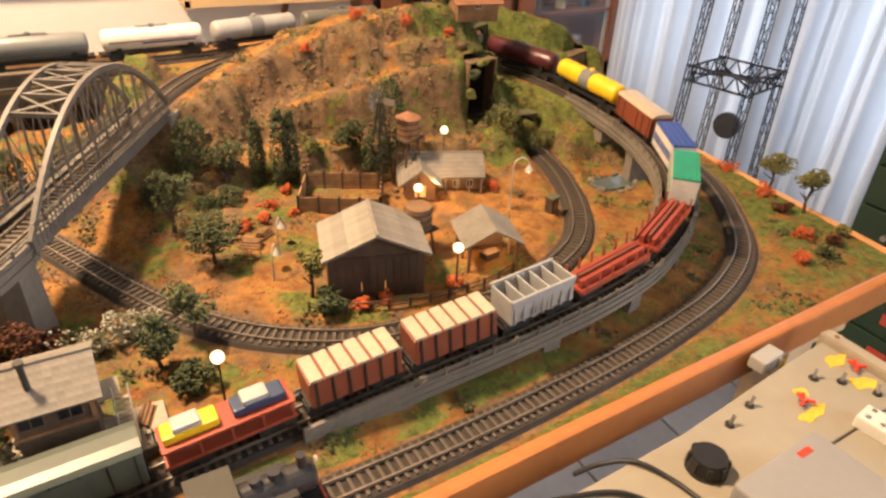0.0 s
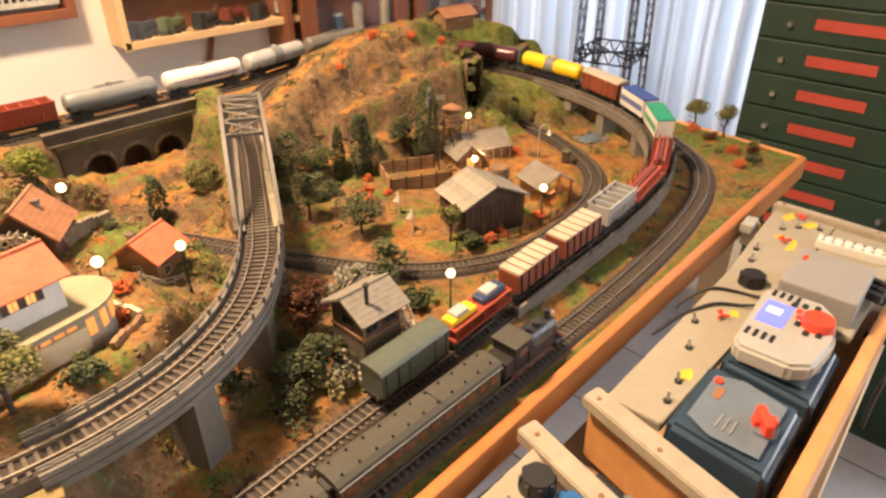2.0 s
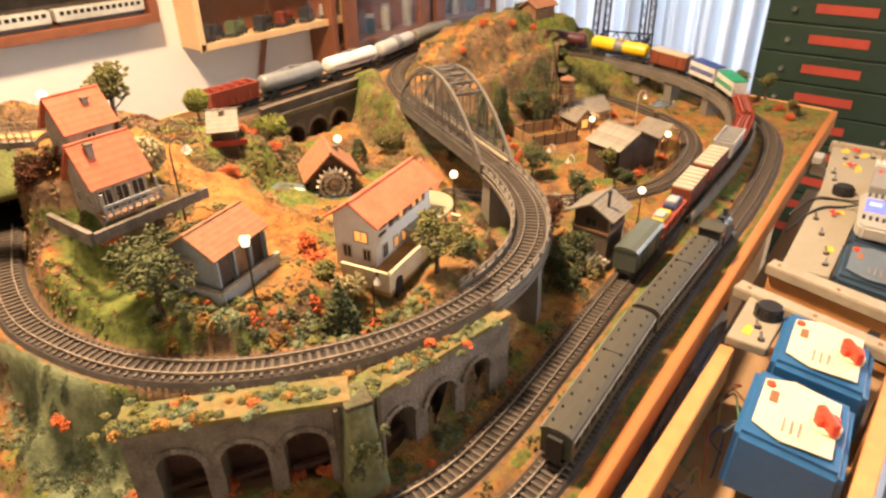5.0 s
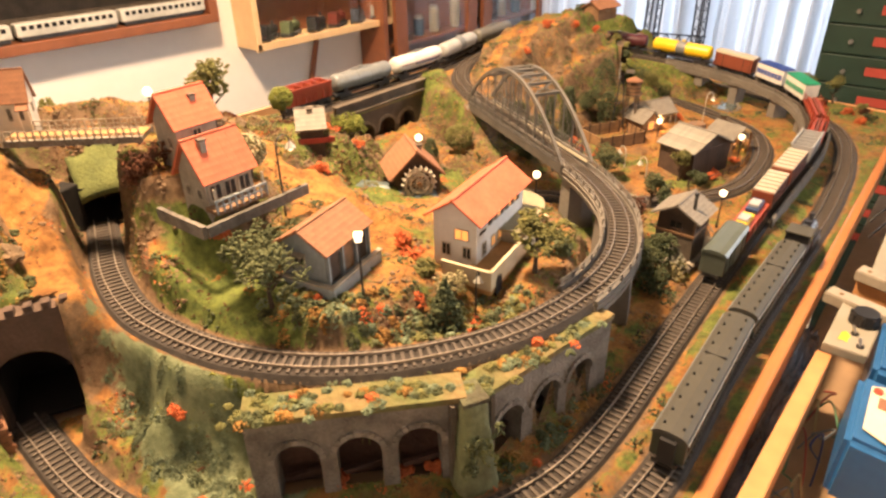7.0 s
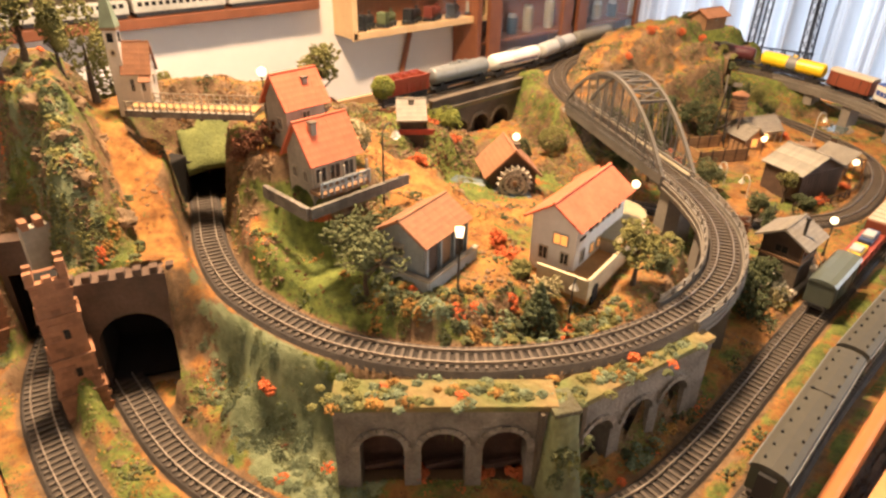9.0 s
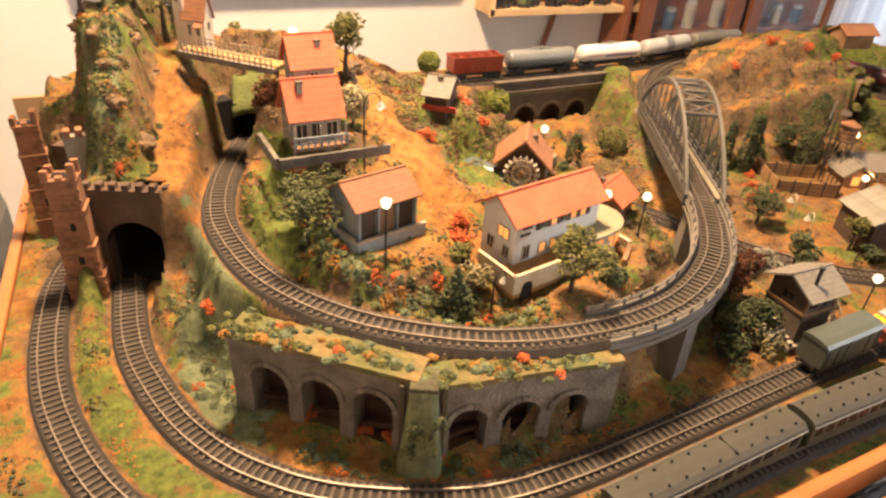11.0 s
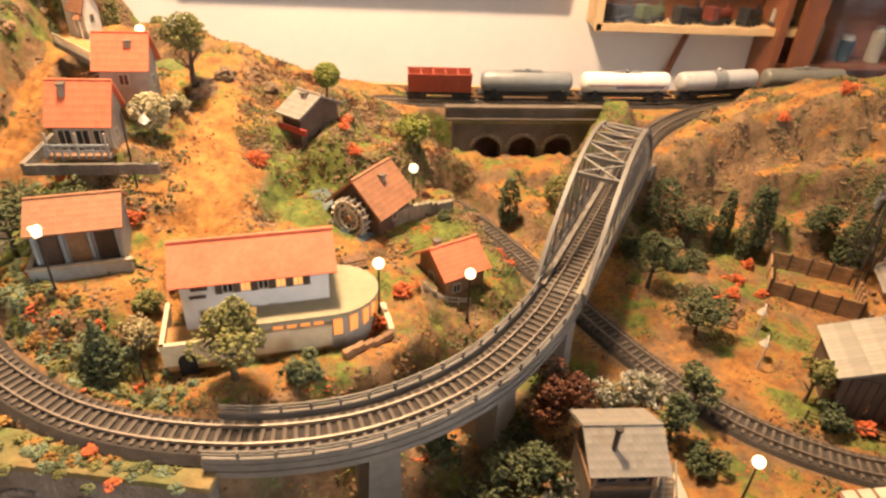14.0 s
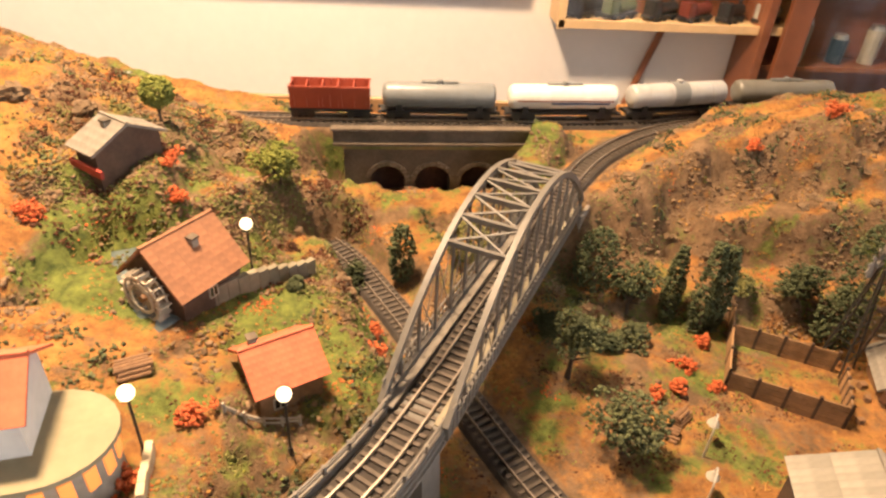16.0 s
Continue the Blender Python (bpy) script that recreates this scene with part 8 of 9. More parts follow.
def tank_loco(m, label):
    th = wagon("steam_locomotive", m, label)
    th["group"] = "passenger train"
    L = 0.098
    mb = P_["black"]
    boxpart("frame", (0, 0, 0.0115), (L * 0.96, 0.022, 0.005), mb, th)
    bm = bmesh.new()
    cyl(bm, (-0.008, 0, 0.027), (0.043, 0, 0.027), 0.0105, seg=20)
    cyl(bm, (0.043, 0, 0.027), (0.0455, 0, 0.027), 0.0105, 0.0085, seg=20)
    part("boiler", bm, M["loco_black"], th)
    for u in (0.0, 0.014, 0.028):
        bm = bmesh.new()
        cyl(bm, (u, 0, 0.027), (u + 0.0012, 0, 0.027), 0.0109, seg=20)
        part("boiler_band", bm, M["lamp_iron"], th)
    for nm, u, r, h in (("chimney", 0.037, 0.0036, 0.012), ("steam_dome", 0.018, 0.0050, 0.007), ("sand_dome", 0.005, 0.0042, 0.006)):
        bm = bmesh.new()
        cyl(bm, (u, 0, 0.035), (u, 0, 0.036 + h), r * 0.85, r, 12)
        part(nm, bm, M["loco_black"], th)
    for s in (-1, 1):
        boxpart("side_tank", (0.008, s * 0.0125, 0.0225), (0.044, 0.008, 0.015), mb, th, 0, 0.001)
        for k in range(4):
            bm = bmesh.new()
            cyl(bm, (-0.026 + k * 0.018, s * 0.0078, 0.0072), (-0.026 + k * 0.018, s * 0.0105, 0.0072), 0.0074, seg=16)
            part("wheel", bm, M["loco_red"], th, "dark red driving wheel")
        boxpart("coupling_rod", (0.0, s * 0.0112, 0.0072), (0.058, 0.0012, 0.0018), M["rail"], th)
        bm = bmesh.new()
        cyl(bm, (0.036, s * 0.0125, 0.0095), (0.048, s * 0.0125, 0.0095), 0.0042, seg=12)
        part("cylinder", bm, mb, th)
    boxpart("cab", (-0.022, 0, 0.0300), (0.026, 0.0295, 0.028), mb, th, 0, 0.001)
    boxpart("cab_roof", (-0.022, 0, 0.0450), (0.030, 0.0320, 0.0022), P_["roof"], th, 0, 0.0008)
    for s in (-1, 1):
        boxpart("cab_window", (-0.022, s * 0.0149, 0.0355), (0.012, 0.0008, 0.009), M["glass_dark"], th)
    boxpart("coal_bunker", (-0.041, 0, 0.0235), (0.014, 0.028, 0.018), mb, th, 0, 0.001)
    boxpart("buffer_beam", (0.048, 0, 0.0115), (0.002, 0.030, 0.006), P_["red"], th)
    bm = bmesh.new()
    cyl(bm, (0.046, 0, 0.039), (0.048, 0, 0.039), 0.0022, seg=10)
    part("headlamp", bm, M["lamp_pale"], th)


# passenger train standing on the outer track
tank_loco(on_track(OUTER, 0.040, 0.242, L=0.09), "black tank steam locomotive on the outer track")
for x, L in ((-0.117, 0.204), (-0.331, 0.222)):
    coach(on_track(OUTER, x, 0.225, L=L), "dark green passenger coach with an olive-grey roof", L)

# goods train, from its last van forwards
_s = near(GOODS, -0.062, 0.31)
_seq = [("van", 0.10), ("cars", 0.10), ("slat", 0.085), ("slat", 0.085), ("grey_hopper", 0.075), ("flat", 0.10), ("flat", 0.10), ("green", 0.08), ("blue", 0.08), ("brown", 0.10), ("yellow", 0.155), ("maroon", 0.155), ("silver", 0.155)]
_pos, _prev = float(_s), 0.10
for _i, (_kind, _L) in enumerate(_seq):
    if _i:
        _pos += ((_prev + _L) / 2 + 0.008) / 0.004
    _prev = _L
    _m = on_track(GOODS, s=int(_pos), L=_L)
    if _kind == "van":
        box_van(_m, P_["vangreen"], P_["vangreen"], "grey-green covered van at the end of the goods train", _L)
    elif _kind == "cars":
        car_carrier(_m, "oxide red car carrier with two small cars", _L)
    elif _kind == "slat":
        slat_wagon(_m, "brown ore wagon with cream slatted roof covers", _L)
    elif _kind == "grey_hopper":
        open_hopper(_m, P_["silver"], "pale grey open hopper wagon", _L)
    elif _kind == "flat":
        flat_wagon(_m, "oxide red flat wagon loaded with long beams", _L)
    elif _kind in ("green", "blue"):
        container_wagon(_m, P_[_kind], "container wagon with a sea-green container roof" if _kind == "green" else "container wagon with a blue container roof", _L)
    elif _kind == "brown":
        box_van(_m, P_["brown"], P_["cream"], "oxide brown covered van with a cream roof", _L)
    elif _kind == "yellow":
        tank_wagon(_m, P_["yellow"], "bright yellow tank wagon with a dark saddle", _L, saddle=True)
    elif _kind == "maroon":
        tank_wagon(_m, P_["maroon"], "dark maroon tank wagon", _L)
    else:
        tank_wagon(_m, P_["silver"], "pale grey tank wagon leaving the tunnel", _L, saddle=True)
_b0 = near(BACK, -0.185, 1.02)
open_hopper(on_track(BACK, s=_b0, L=0.1), P_["red"], "oxide red open hopper wagon with partitions")
_b = _b0 + int((0.105 + 0.155) / 2 / 0.004) + 2
tank_wagon(on_track(BACK, s=_b), P_["grey"], "blue-grey tank wagon on the rear track")
_b += int(0.163 / 0.004)
tank_wagon(on_track(BACK, s=_b), P_["white"], "white tank wagon with thin red and blue stripes", stripe=True)
_b += int(0.163 / 0.004)
tank_wagon(on_track(BACK, s=_b), P_["silver"], "pale grey tank wagon with a dark saddle on the rear track", saddle=True)
_b += int(0.163 / 0.004)
tank_wagon(on_track(BACK, s=_b), P_["oldgrey"], "olive-grey tank wagon running behind the hill")
diesel(on_track(BACK, -0.50, 1.013), "dark blue and ivory diesel locomotive inside the rear hill")

# ---------------------------------------------------------------- planting
def leaf_mat(name, c, c2, vary=0.35):
    m = mat(name, c, 0.95, vary=vary, grain=500, bump=0.8, colour2=c2, depth=0.0015, rand=0.25)
    m.node_tree.nodes["Principled BSDF"].inputs["Specular IOR Level"].default_value = 0.08
    return m


LEAF = {
    "green": leaf_mat("mid_green_foliage", (0.125, 0.135, 0.064), (0.060, 0.068, 0.036)),
    "dark": leaf_mat("dark_green_foliage", (0.092, 0.105, 0.052), (0.045, 0.054, 0.028)),
    "lime": leaf_mat("lime_green_foliage", (0.20, 0.21, 0.05), (0.10, 0.115, 0.03)),
    "pale": leaf_mat("pale_blossom_foliage", (0.42, 0.36, 0.22), (0.16, 0.14, 0.06)),
    "russet": leaf_mat("russet_brown_foliage", (0.13, 0.055, 0.03), (0.05, 0.024, 0.016)),
    "orange": leaf_mat("orange_red_flock", (0.52, 0.12, 0.045), (0.36, 0.10, 0.04)),
    "ochre": leaf_mat("ochre_flock", (0.34, 0.185, 0.055), (0.18, 0.095, 0.032)),
    "olive": leaf_mat("olive_flock", (0.19, 0.18, 0.065), (0.10, 0.098, 0.038)),
    "sage": leaf_mat("grey_green_moss_flock", (0.165, 0.195, 0.115), (0.095, 0.115, 0.068)),
    "rock": leaf_mat("brown_rock_crust", (0.215, 0.145, 0.085), (0.115, 0.076, 0.046)),
    "white": leaf_mat("white_blossom", (0.44, 0.42, 0.34), (0.085, 0.085, 0.045)),
}
BARK = mat("dark_bark", (0.075, 0.05, 0.032), 0.95, vary=0.35, grain=500, bump=0.8)
_ICO = bmesh.new()
bmesh.ops.create_icosphere(_ICO, subdivisions=1, radius=1.0)
_IV = [v.co.copy() for v in _ICO.verts]
_IF = [tuple(v.index for v in f.verts) for f in _ICO.faces]
_ICO.free()


def clump_mesh(name, centres, material, rnd, jag=0.5, flat=(0.45, 0.9)):
    """Many small uneven tufts, each (place, size)."""
    n = len(centres)
    base = np.array([tuple(v) for v in _IV])
    rs = np.random.RandomState(rnd.randint(0, 10 ** 6))
    k = len(base)
    jit = 1 + rs.uniform(-jag, jag, (n, k, 1))
    sc = np.array([c[1] for c in centres]).reshape(n, 1, 1) * np.stack([np.ones(n), rs.uniform(0.6, 1.3, n), rs.uniform(*flat, n)], 1).reshape(n, 1, 3)
    pos = np.array([tuple(c[0]) for c in centres]).reshape(n, 1, 3)
    vs = (base[None] * jit * sc + pos).reshape(-1, 3)
    fs = (np.array(_IF)[None] + (np.arange(n) * k).reshape(n, 1, 1)).reshape(-1, 3)
    me = bpy.data.meshes.new(name)
    me.vertices.add(len(vs))
    me.vertices.foreach_set("co", vs.astype(np.float32).ravel())
    me.loops.add(fs.size)
    me.loops.foreach_set("vertex_index", fs.astype(np.int32).ravel())
    me.polygons.add(len(fs))
    me.polygons.foreach_set("loop_start", np.arange(0, fs.size, 3, dtype=np.int32))
    me.update(calc_edges=True)
    me.materials.append(material)
    return me


def crown_points(rnd, n, shape, r, h, z0, size):
    """Tufts near the surface of a crown, in lobes with gaps between them."""
    pts = []
    lobes = [(Vector((rnd.gauss(0, 0.45), rnd.gauss(0, 0.45), rnd.uniform(-0.6, 0.7))), rnd.uniform(0.35, 0.6)) for _ in range(9)]
    while len(pts) < n:
        if shape == "round":
            c, lr = rnd.choice(lobes)
            v = Vector((rnd.gauss(0, 1), rnd.gauss(0, 1), rnd.gauss(0, 1))).normalized() * lr * rnd.uniform(0.65, 1.05)
            p = c * 0.75 + v
            q = Vector((p.x * r, p.y * r, z0 + h * 0.5 + p.z * h * 0.5))
        elif shape == "ball":
            v = Vector((rnd.gauss(0, 1), rnd.gauss(0, 1), rnd.gauss(0, 1))).normalized() * rnd.uniform(0.78, 1.0)
            q = Vector((v.x * r, v.y * r, z0 + h * 0.5 + v.z * h * 0.5))
        elif shape == "column":
            t = rnd.random()
            w = r * (0.45 + 0.75 * math.sin(math.pi * min(1, t * 0.92 + 0.12)) ** 0.7) * rnd.uniform(0.6, 1.05)
            a = rnd.uniform(0, 6.283)
            q = Vector((w * math.cos(a), w * math.sin(a), z0 + h * t))
        else:  # cone
            t = rnd.random() ** 1.3
            w = r * (1 - t) * rnd.uniform(0.75, 1.05) * (0.85 + 0.3 * ((t * 7) % 1))
            a = rnd.uniform(0, 6.283)
            q = Vector((w * math.cos(a), w * math.sin(a), z0 + h * t))
        pts.append((q, size * rnd.uniform(0.6, 1.3)))
    return pts


def tree(name, x, y, h, r, shape, leaf, label, stem=0.35, seed=1, n=340, size=0.0024, sink=0.002, z=None, category="tree"):
    rnd = random.Random(seed * 77 + int(abs(x) * 1e4))
    n, size = (int(n * 2.2), size * 0.70) if n >= 340 else (int(n * 4.4), min(size, 0.0025) * 0.70)
    gz = ground(x, y) if z is None else z
    th = thing(name, (x, y, gz - sink), rnd.uniform(0, 360), label, category)
    if stem > 0.02:
        bm = bmesh.new()
        bend = Vector((rnd.uniform(-1, 1), rnd.uniform(-1, 1), 0)) * h * 0.04
        mid, top = Vector((0, 0, h * stem * 0.6)) + bend, Vector((0, 0, h * (stem + 0.25)))
        cyl(bm, (0, 0, -0.004), mid, 0.0030 * h / 0.07, 0.0021 * h / 0.07, 8)
        cyl(bm, mid, top, 0.0021 * h / 0.07, 0.0009, 7)
        part("trunk", bm, BARK, th, "dark bark trunk")
        if shape == "round":
            for k in range(6):
                a = k * 1.05 + rnd.uniform(-0.3, 0.3)
                bm = bmesh.new()
                s0 = mid.lerp(top, rnd.uniform(0.0, 0.7))
                cyl(bm, s0, s0 + Vector((math.cos(a) * r * 0.6, math.sin(a) * r * 0.6, h * rnd.uniform(0.10, 0.28))), 0.0012, 0.0005, 5)
                part("limb", bm, BARK, th)
    me = clump_mesh("crown", crown_points(rnd, n, shape, r, h * (1 - stem), h * stem, size), LEAF[leaf], rnd)
    cr = new("crown", me)
    cr.parent = th
    return th


def bush(x, y, r, leaf, seed=1, n=150, label="", squash=0.8, size=0.0022):
    return tree("bush", x, y, r * 2 * squash, r, "round", leaf, label or {"pale": "pale cream blossoming rounded bush", "white": "white blossoming bush with dark leaves", "orange": "small orange-red flowering bush", "russet": "russet brown rounded leafy bush", "dark": "rounded dark green leafy bush", "olive": "rounded olive green leafy bush"}.get(leaf, "rounded mid green leafy bush"), 0.0, seed, n, size, 0.004, category="bush")


DEC = "leafy green model tree with an uneven crown"
# farm side
tree("tree", 0.060, 0.655, 0.082, 0.026, "round", "green", DEC, 0.30, 1)
tree("tree", 0.088, 0.570, 0.066, 0.032, "round", "green", DEC, 0.30, 2, 200)
tree("tree", 0.106, 0.765, 0.080, 0.020, "column", "dark", "slim dark green tree at the foot of the hill", 0.15, 3)
tree("tree", 0.142, 0.745, 0.062, 0.024, "round", "dark", "dark green bushy tree at the foot of the hill", 0.25, 4)
for k, (x, y, h, r) in enumerate(((0.182, 0.742, 0.096, 0.0085), (0.207, 0.722, 0.108, 0.0100), (0.222, 0.722, 0.102, 0.0085))):
    tree("poplar", x, y, h, r, "column", "dark", "tall slim dark green poplar at the foot of the hill", 0.04, 5 + k, 190)
bush(0.255, 0.745, 0.017, "olive", 8)
# thicket over the farm tunnel and round the cave
for k, (x, y, r, leaf) in enumerate(((0.604, 0.730, 0.017, "olive"), (0.582, 0.742, 0.014, "dark"), (0.632, 0.738, 0.015, "olive"), (0.618, 0.756, 0.016, "dark"), (0.590, 0.716, 0.009, "olive"), (0.516, 0.766, 0.012, "olive"), (0.588, 0.790, 0.011, "olive"), (0.545, 0.805, 0.010, "olive"))):
    bush(x, y, r, leaf, 210 + k)
for k, (x, y, z, r, leaf) in enumerate(((0.604, 0.731, 0.922, 0.019, "olive"), (0.520, 0.765, 0.985, 0.010, "olive"), (0.523, 0.768, 1.015, 0.009, "dark"), (0.584, 0.788, 0.965, 0.010, "olive"), (0.582, 0.787, 1.000, 0.008, "olive"), (0.548, 0.778, 1.030, 0.008, "olive"))):
    tree("bush", x, y, r * 1.7, r, "round", leaf, "ragged olive bush clinging to the rocky slope", 0.0, 230 + k, 150, 0.0022, 0.004, z, "bush")
tree("tree", -0.122, 0.372, 0.060, 0.022, "round", "dark", "dark green leafy tree beside the signal box", 0.2, 251, 220)
tree("bush", -0.112, 0.352, 0.030, 0.016, "round", "white", "white blossoming bush beside the signal box slab", 0.0, 252, 150, category="bush")
tree("tree", 0.312, 0.735, 0.050, 0.030, "round", "dark", "broad dark green bushy tree below the hill", 0.12, 9, 190)
tree("tree", 0.366, 0.728, 0.108, 0.019, "column", "dark", "tall dark green tree behind the wind pump", 0.08, 10, 200)
tree("tree", 0.335, 0.700, 0.070, 0.018, "column", "dark", "dark green tree beside the wind pump", 0.08, 12, 160)
tree("tree", 0.160, 0.468, 0.056, 0.016, "round", "olive", "small sparse tree beside the barn", 0.45, 11, 90, 0.0026)
bush(0.172, 0.437, 0.018, "dark", 13)
bush(0.195, 0.430, 0.011, "orange", 14, 40)
bush(0.225, 0.428, 0.009, "orange", 15, 36)
bush(0.548, 0.708, 0.026, "olive", 16, 110)
bush(0.585, 0.700, 0.028, "dark", 17, 120)
bush(0.620, 0.712, 0.024, "olive", 18, 100)
bush(0.560, 0.735, 0.024, "green", 19, 100)
bush(0.135, 0.700, 0.018, "green", 20)
bush(0.105, 0.690, 0.015, "dark", 21)
bush(0.045, 0.700, 0.018, "dark", 22)
for k, (x, y) in enumerate(((0.175, 0.665), (0.160, 0.640), (0.196, 0.640), (0.135, 0.630), (0.205, 0.700), (0.46, 0.60), (0.30, 0.425))):
    bush(x, y, 0.010, "orange", 23 + k, 36)
# right corner of the board
tree("tree", 0.858, 0.462, 0.062, 0.026, "round", "olive", "wind-shaped olive tree near the board edge", 0.50, 31, 130)
tree("tree", 0.842, 0.390, 0.068, 0.023, "round", "olive", "olive tree near the board corner", 0.45, 32, 130)
for k, (x, y, l) in enumerate(((0.838, 0.452, "orange"), (0.81, 0.405, "russet"), (0.80, 0.318, "russet"), (0.775, 0.345, "orange"), (0.83, 0.33, "olive"), (0.755, 0.30, "dark"), (0.86, 0.54, "orange"), (0.72, 0.305, "orange"))):
    bush(x, y, 0.013, l, 40 + k, 46)
# round the signal box
tree("tree", -0.100, 0.436, 0.072, 0.034, "round", "russet", "russet brown leafy tree beside the viaduct", 0.15, 51, 230)
bush(-0.004, 0.478, 0.022, "white", 52, 110)
bush(-0.034, 0.462, 0.024, "white", 53, 110)
tree("tree", 0.044, 0.462, 0.066, 0.022, "round", "green", DEC, 0.35, 54, 150)
tree("tree", 0.012, 0.425, 0.060, 0.018, "round", "dark", "dark green tree behind the signal box", 0.25, 55, 120)
bush(0.030, 0.395, 0.017, "dark", 56)
bush(-0.122, 0.352, 0.019, "pale", 57, 100)
tree("tree", -0.150, 0.378, 0.050, 0.030, "round", "green", DEC, 0.15, 58, 190)
bush(-0.175, 0.350, 0.024, "dark", 59, 110)
bush(-0.135, 0.405, 0.024, "dark", 60, 110)
bush(-0.070, 0.470, 0.020, "russet", 61, 90)
bush(-0.20, 0.395, 0.022, "dark", 62, 90)
# village
tree("tree", -0.368, 0.408, 0.076, 0.025, "round", "olive", "rounded olive-green tree before the hotel terrace", 0.42, 71, 230)
bush(-0.315, 0.410, 0.014, "green", 72)
tree("fir", -0.482, 0.434, 0.052, 0.020, "cone", "dark", "small dark fir beside the hotel", 0.05, 73, 170)
bush(-0.450, 0.455, 0.020, "pale", 74, 100)
bush(-0.462, 0.480, 0.012, "olive", 75)
tree("tree", -0.596, 0.548, 0.072, 0.042, "round", "green", "spreading dark green tree with crooked limbs", 0.40, 76, 240)
bush(-0.556, 0.598, 0.024, "green", 77, 110)
tree("tree", -0.508, 0.694, 0.054, 0.021, "ball", "pale", "rounded tree in cream blossom beside the house", 0.28, 78, 200)
bush(-0.494, 0.738, 0.014, "pale", 79, 90)
tree("tree", -0.485, 0.788, 0.106, 0.029, "round", "olive", "tall olive tree on the upper slope", 0.52, 80, 240)
tree("topiary_tree", -0.340, 0.862, 0.052, 0.0165, "ball", "lime", "round clipped green tree on a thin trunk", 0.38, 81, 190, 0.0026)
tree("tree", -0.225, 0.852, 0.052, 0.030, "round", "lime", "broad pale green tree on the slope", 0.30, 82, 210)
tree("cypress", -0.094, 0.804, 0.074, 0.0125, "column", "dark", "slim upright green tree near the bridge", 0.10, 83, 150)
tree("tree", -0.024, 0.800, 0.050, 0.025, "ball", "olive", "round olive-brown bushy tree near the bridge", 0.12, 84, 210)
bush(-0.147, 0.806, 0.018, "dark", 85, 110, squash=1.0)
bush(-0.190, 0.700, 0.010, "dark", 86)
tree("tree", -0.690, 0.955, 0.120, 0.020, "column", "olive", "tall thin tree beside the church", 0.35, 87, 170)
tree("tree", -0.655, 1.000, 0.090, 0.016, "column", "olive", "thin tree behind the road bridge", 0.40, 88, 120)
bush(-0.585, 0.756, 0.024, "russet", 90, 120)
bush(-0.593, 0.786, 0.020, "russet", 91, 90)
bush(-0.430, 0.540, 0.012, "orange", 92, 46)
bush(-0.445, 0.520, 0.013, "orange", 93, 46)
bush(-0.585, 0.640, 0.012, "orange", 94, 46)
bush(-0.505, 0.590, 0.015, "orange", 95, 50)
bush(-0.402, 0.705, 0.014, "orange", 96, 46)
bush(-0.300, 0.755, 0.011, "orange", 97, 40)
bush(-0.315, 0.795, 0.012, "orange", 98, 40)
bush(-0.235, 0.545, 0.012, "orange", 99, 40)
bush(-0.115, 0.660, 0.013, "orange", 100, 40)
bush(-0.118, 0.70, 0.012, "orange", 101, 40)
bush(-0.26, 0.49, 0.012, "orange", 102, 40)
bush(0.560, 0.905, 0.016, "dark", 103)
bush(0.630, 0.875, 0.016, "dark", 104)
tree("tree", 0.602, 0.872, 0.036, 0.010, "ball", "dark", "small round tree on the hilltop", 0.45, 105, 90)
bush(0.385, 0.892, 0.014, "orange", 106, 46)
bush(0.455, 0.862, 0.012, "orange", 107, 40)
bush(0.30, 0.885, 0.010, "orange", 108, 36)
bush(0.52, 0.845, 0.012, "orange", 109, 36)


# rough flock, gravel and low shrubs over the whole layout, too many to count
def bare_bank(x, y):
    return -0.742 < x < -0.655 and 0.60 < y < 0.95 and ground(x, y) > 0.96


def scatter(name, label, leaf, count, seed, ok, size, lift=0.3, tufts=7, spread=0.0042):
    rnd = random.Random(seed)
    pts = []
    tries = 0
    while len(pts) < count * tufts and tries < count * 30:
        tries += 1
        x = rnd.uniform(-0.90, 0.90)
        y = rnd.uniform(front_y(x) + 0.004, 1.085)
        if x > right_x(y) - 0.004 or bed_dist(x, y) < 0.0235 or not ok(x, y, rnd) or (bare_bank(x, y) and rnd.random() < 0.85):
            continue
        for _ in range(tufts):
            a, b = x + rnd.gauss(0, spread), y + rnd.gauss(0, spread)
            s = size * rnd.uniform(0.45, 1.3)
            if bed_dist(a, b) > 0.0215 and not in_mouth(a, b, ground(a, b)) and front_y(a) < b < 1.09 and a < right_x(b) - 0.004:
                pts.append((Vector((a, b, ground(a, b) + s * lift * rnd.random())), s))
    ob = new(name, clump_mesh(name, pts, LEAF[leaf], rnd))
    return tagged(ob, label, "scenery flock", kind="stuff")


def blob(x, y, sc, off):
    return noise.noise(Vector((x * sc, y * sc, off)))


on_bank = lambda x, y: -0.76 < x < -0.55 and y < 0.62
on_road = lambda x, y: abs(x + 0.44 - (0.68 - y) * 0.28) < 0.028 and 0.60 < y < 0.86
in_farm = lambda x, y: ((x - 0.30) / 0.28) ** 2 + ((y - 0.58) / 0.14) ** 2 < 1
scatter("grass_flock", "tufts of olive-green grass flock", "olive", 1500, 1, lambda x, y, r: blob(x, y, 14, 1) > 0.0 and not on_road(x, y) and not (in_farm(x, y) and r.random() < 0.6), 0.0012, 0.05, 14, 0.0060)
scatter("lime_flock", "patches of bright green grass flock", "lime", 500, 8, lambda x, y, r: blob(x, y, 12, 31) > 0.15 and not on_road(x, y), 0.0012, 0.05)
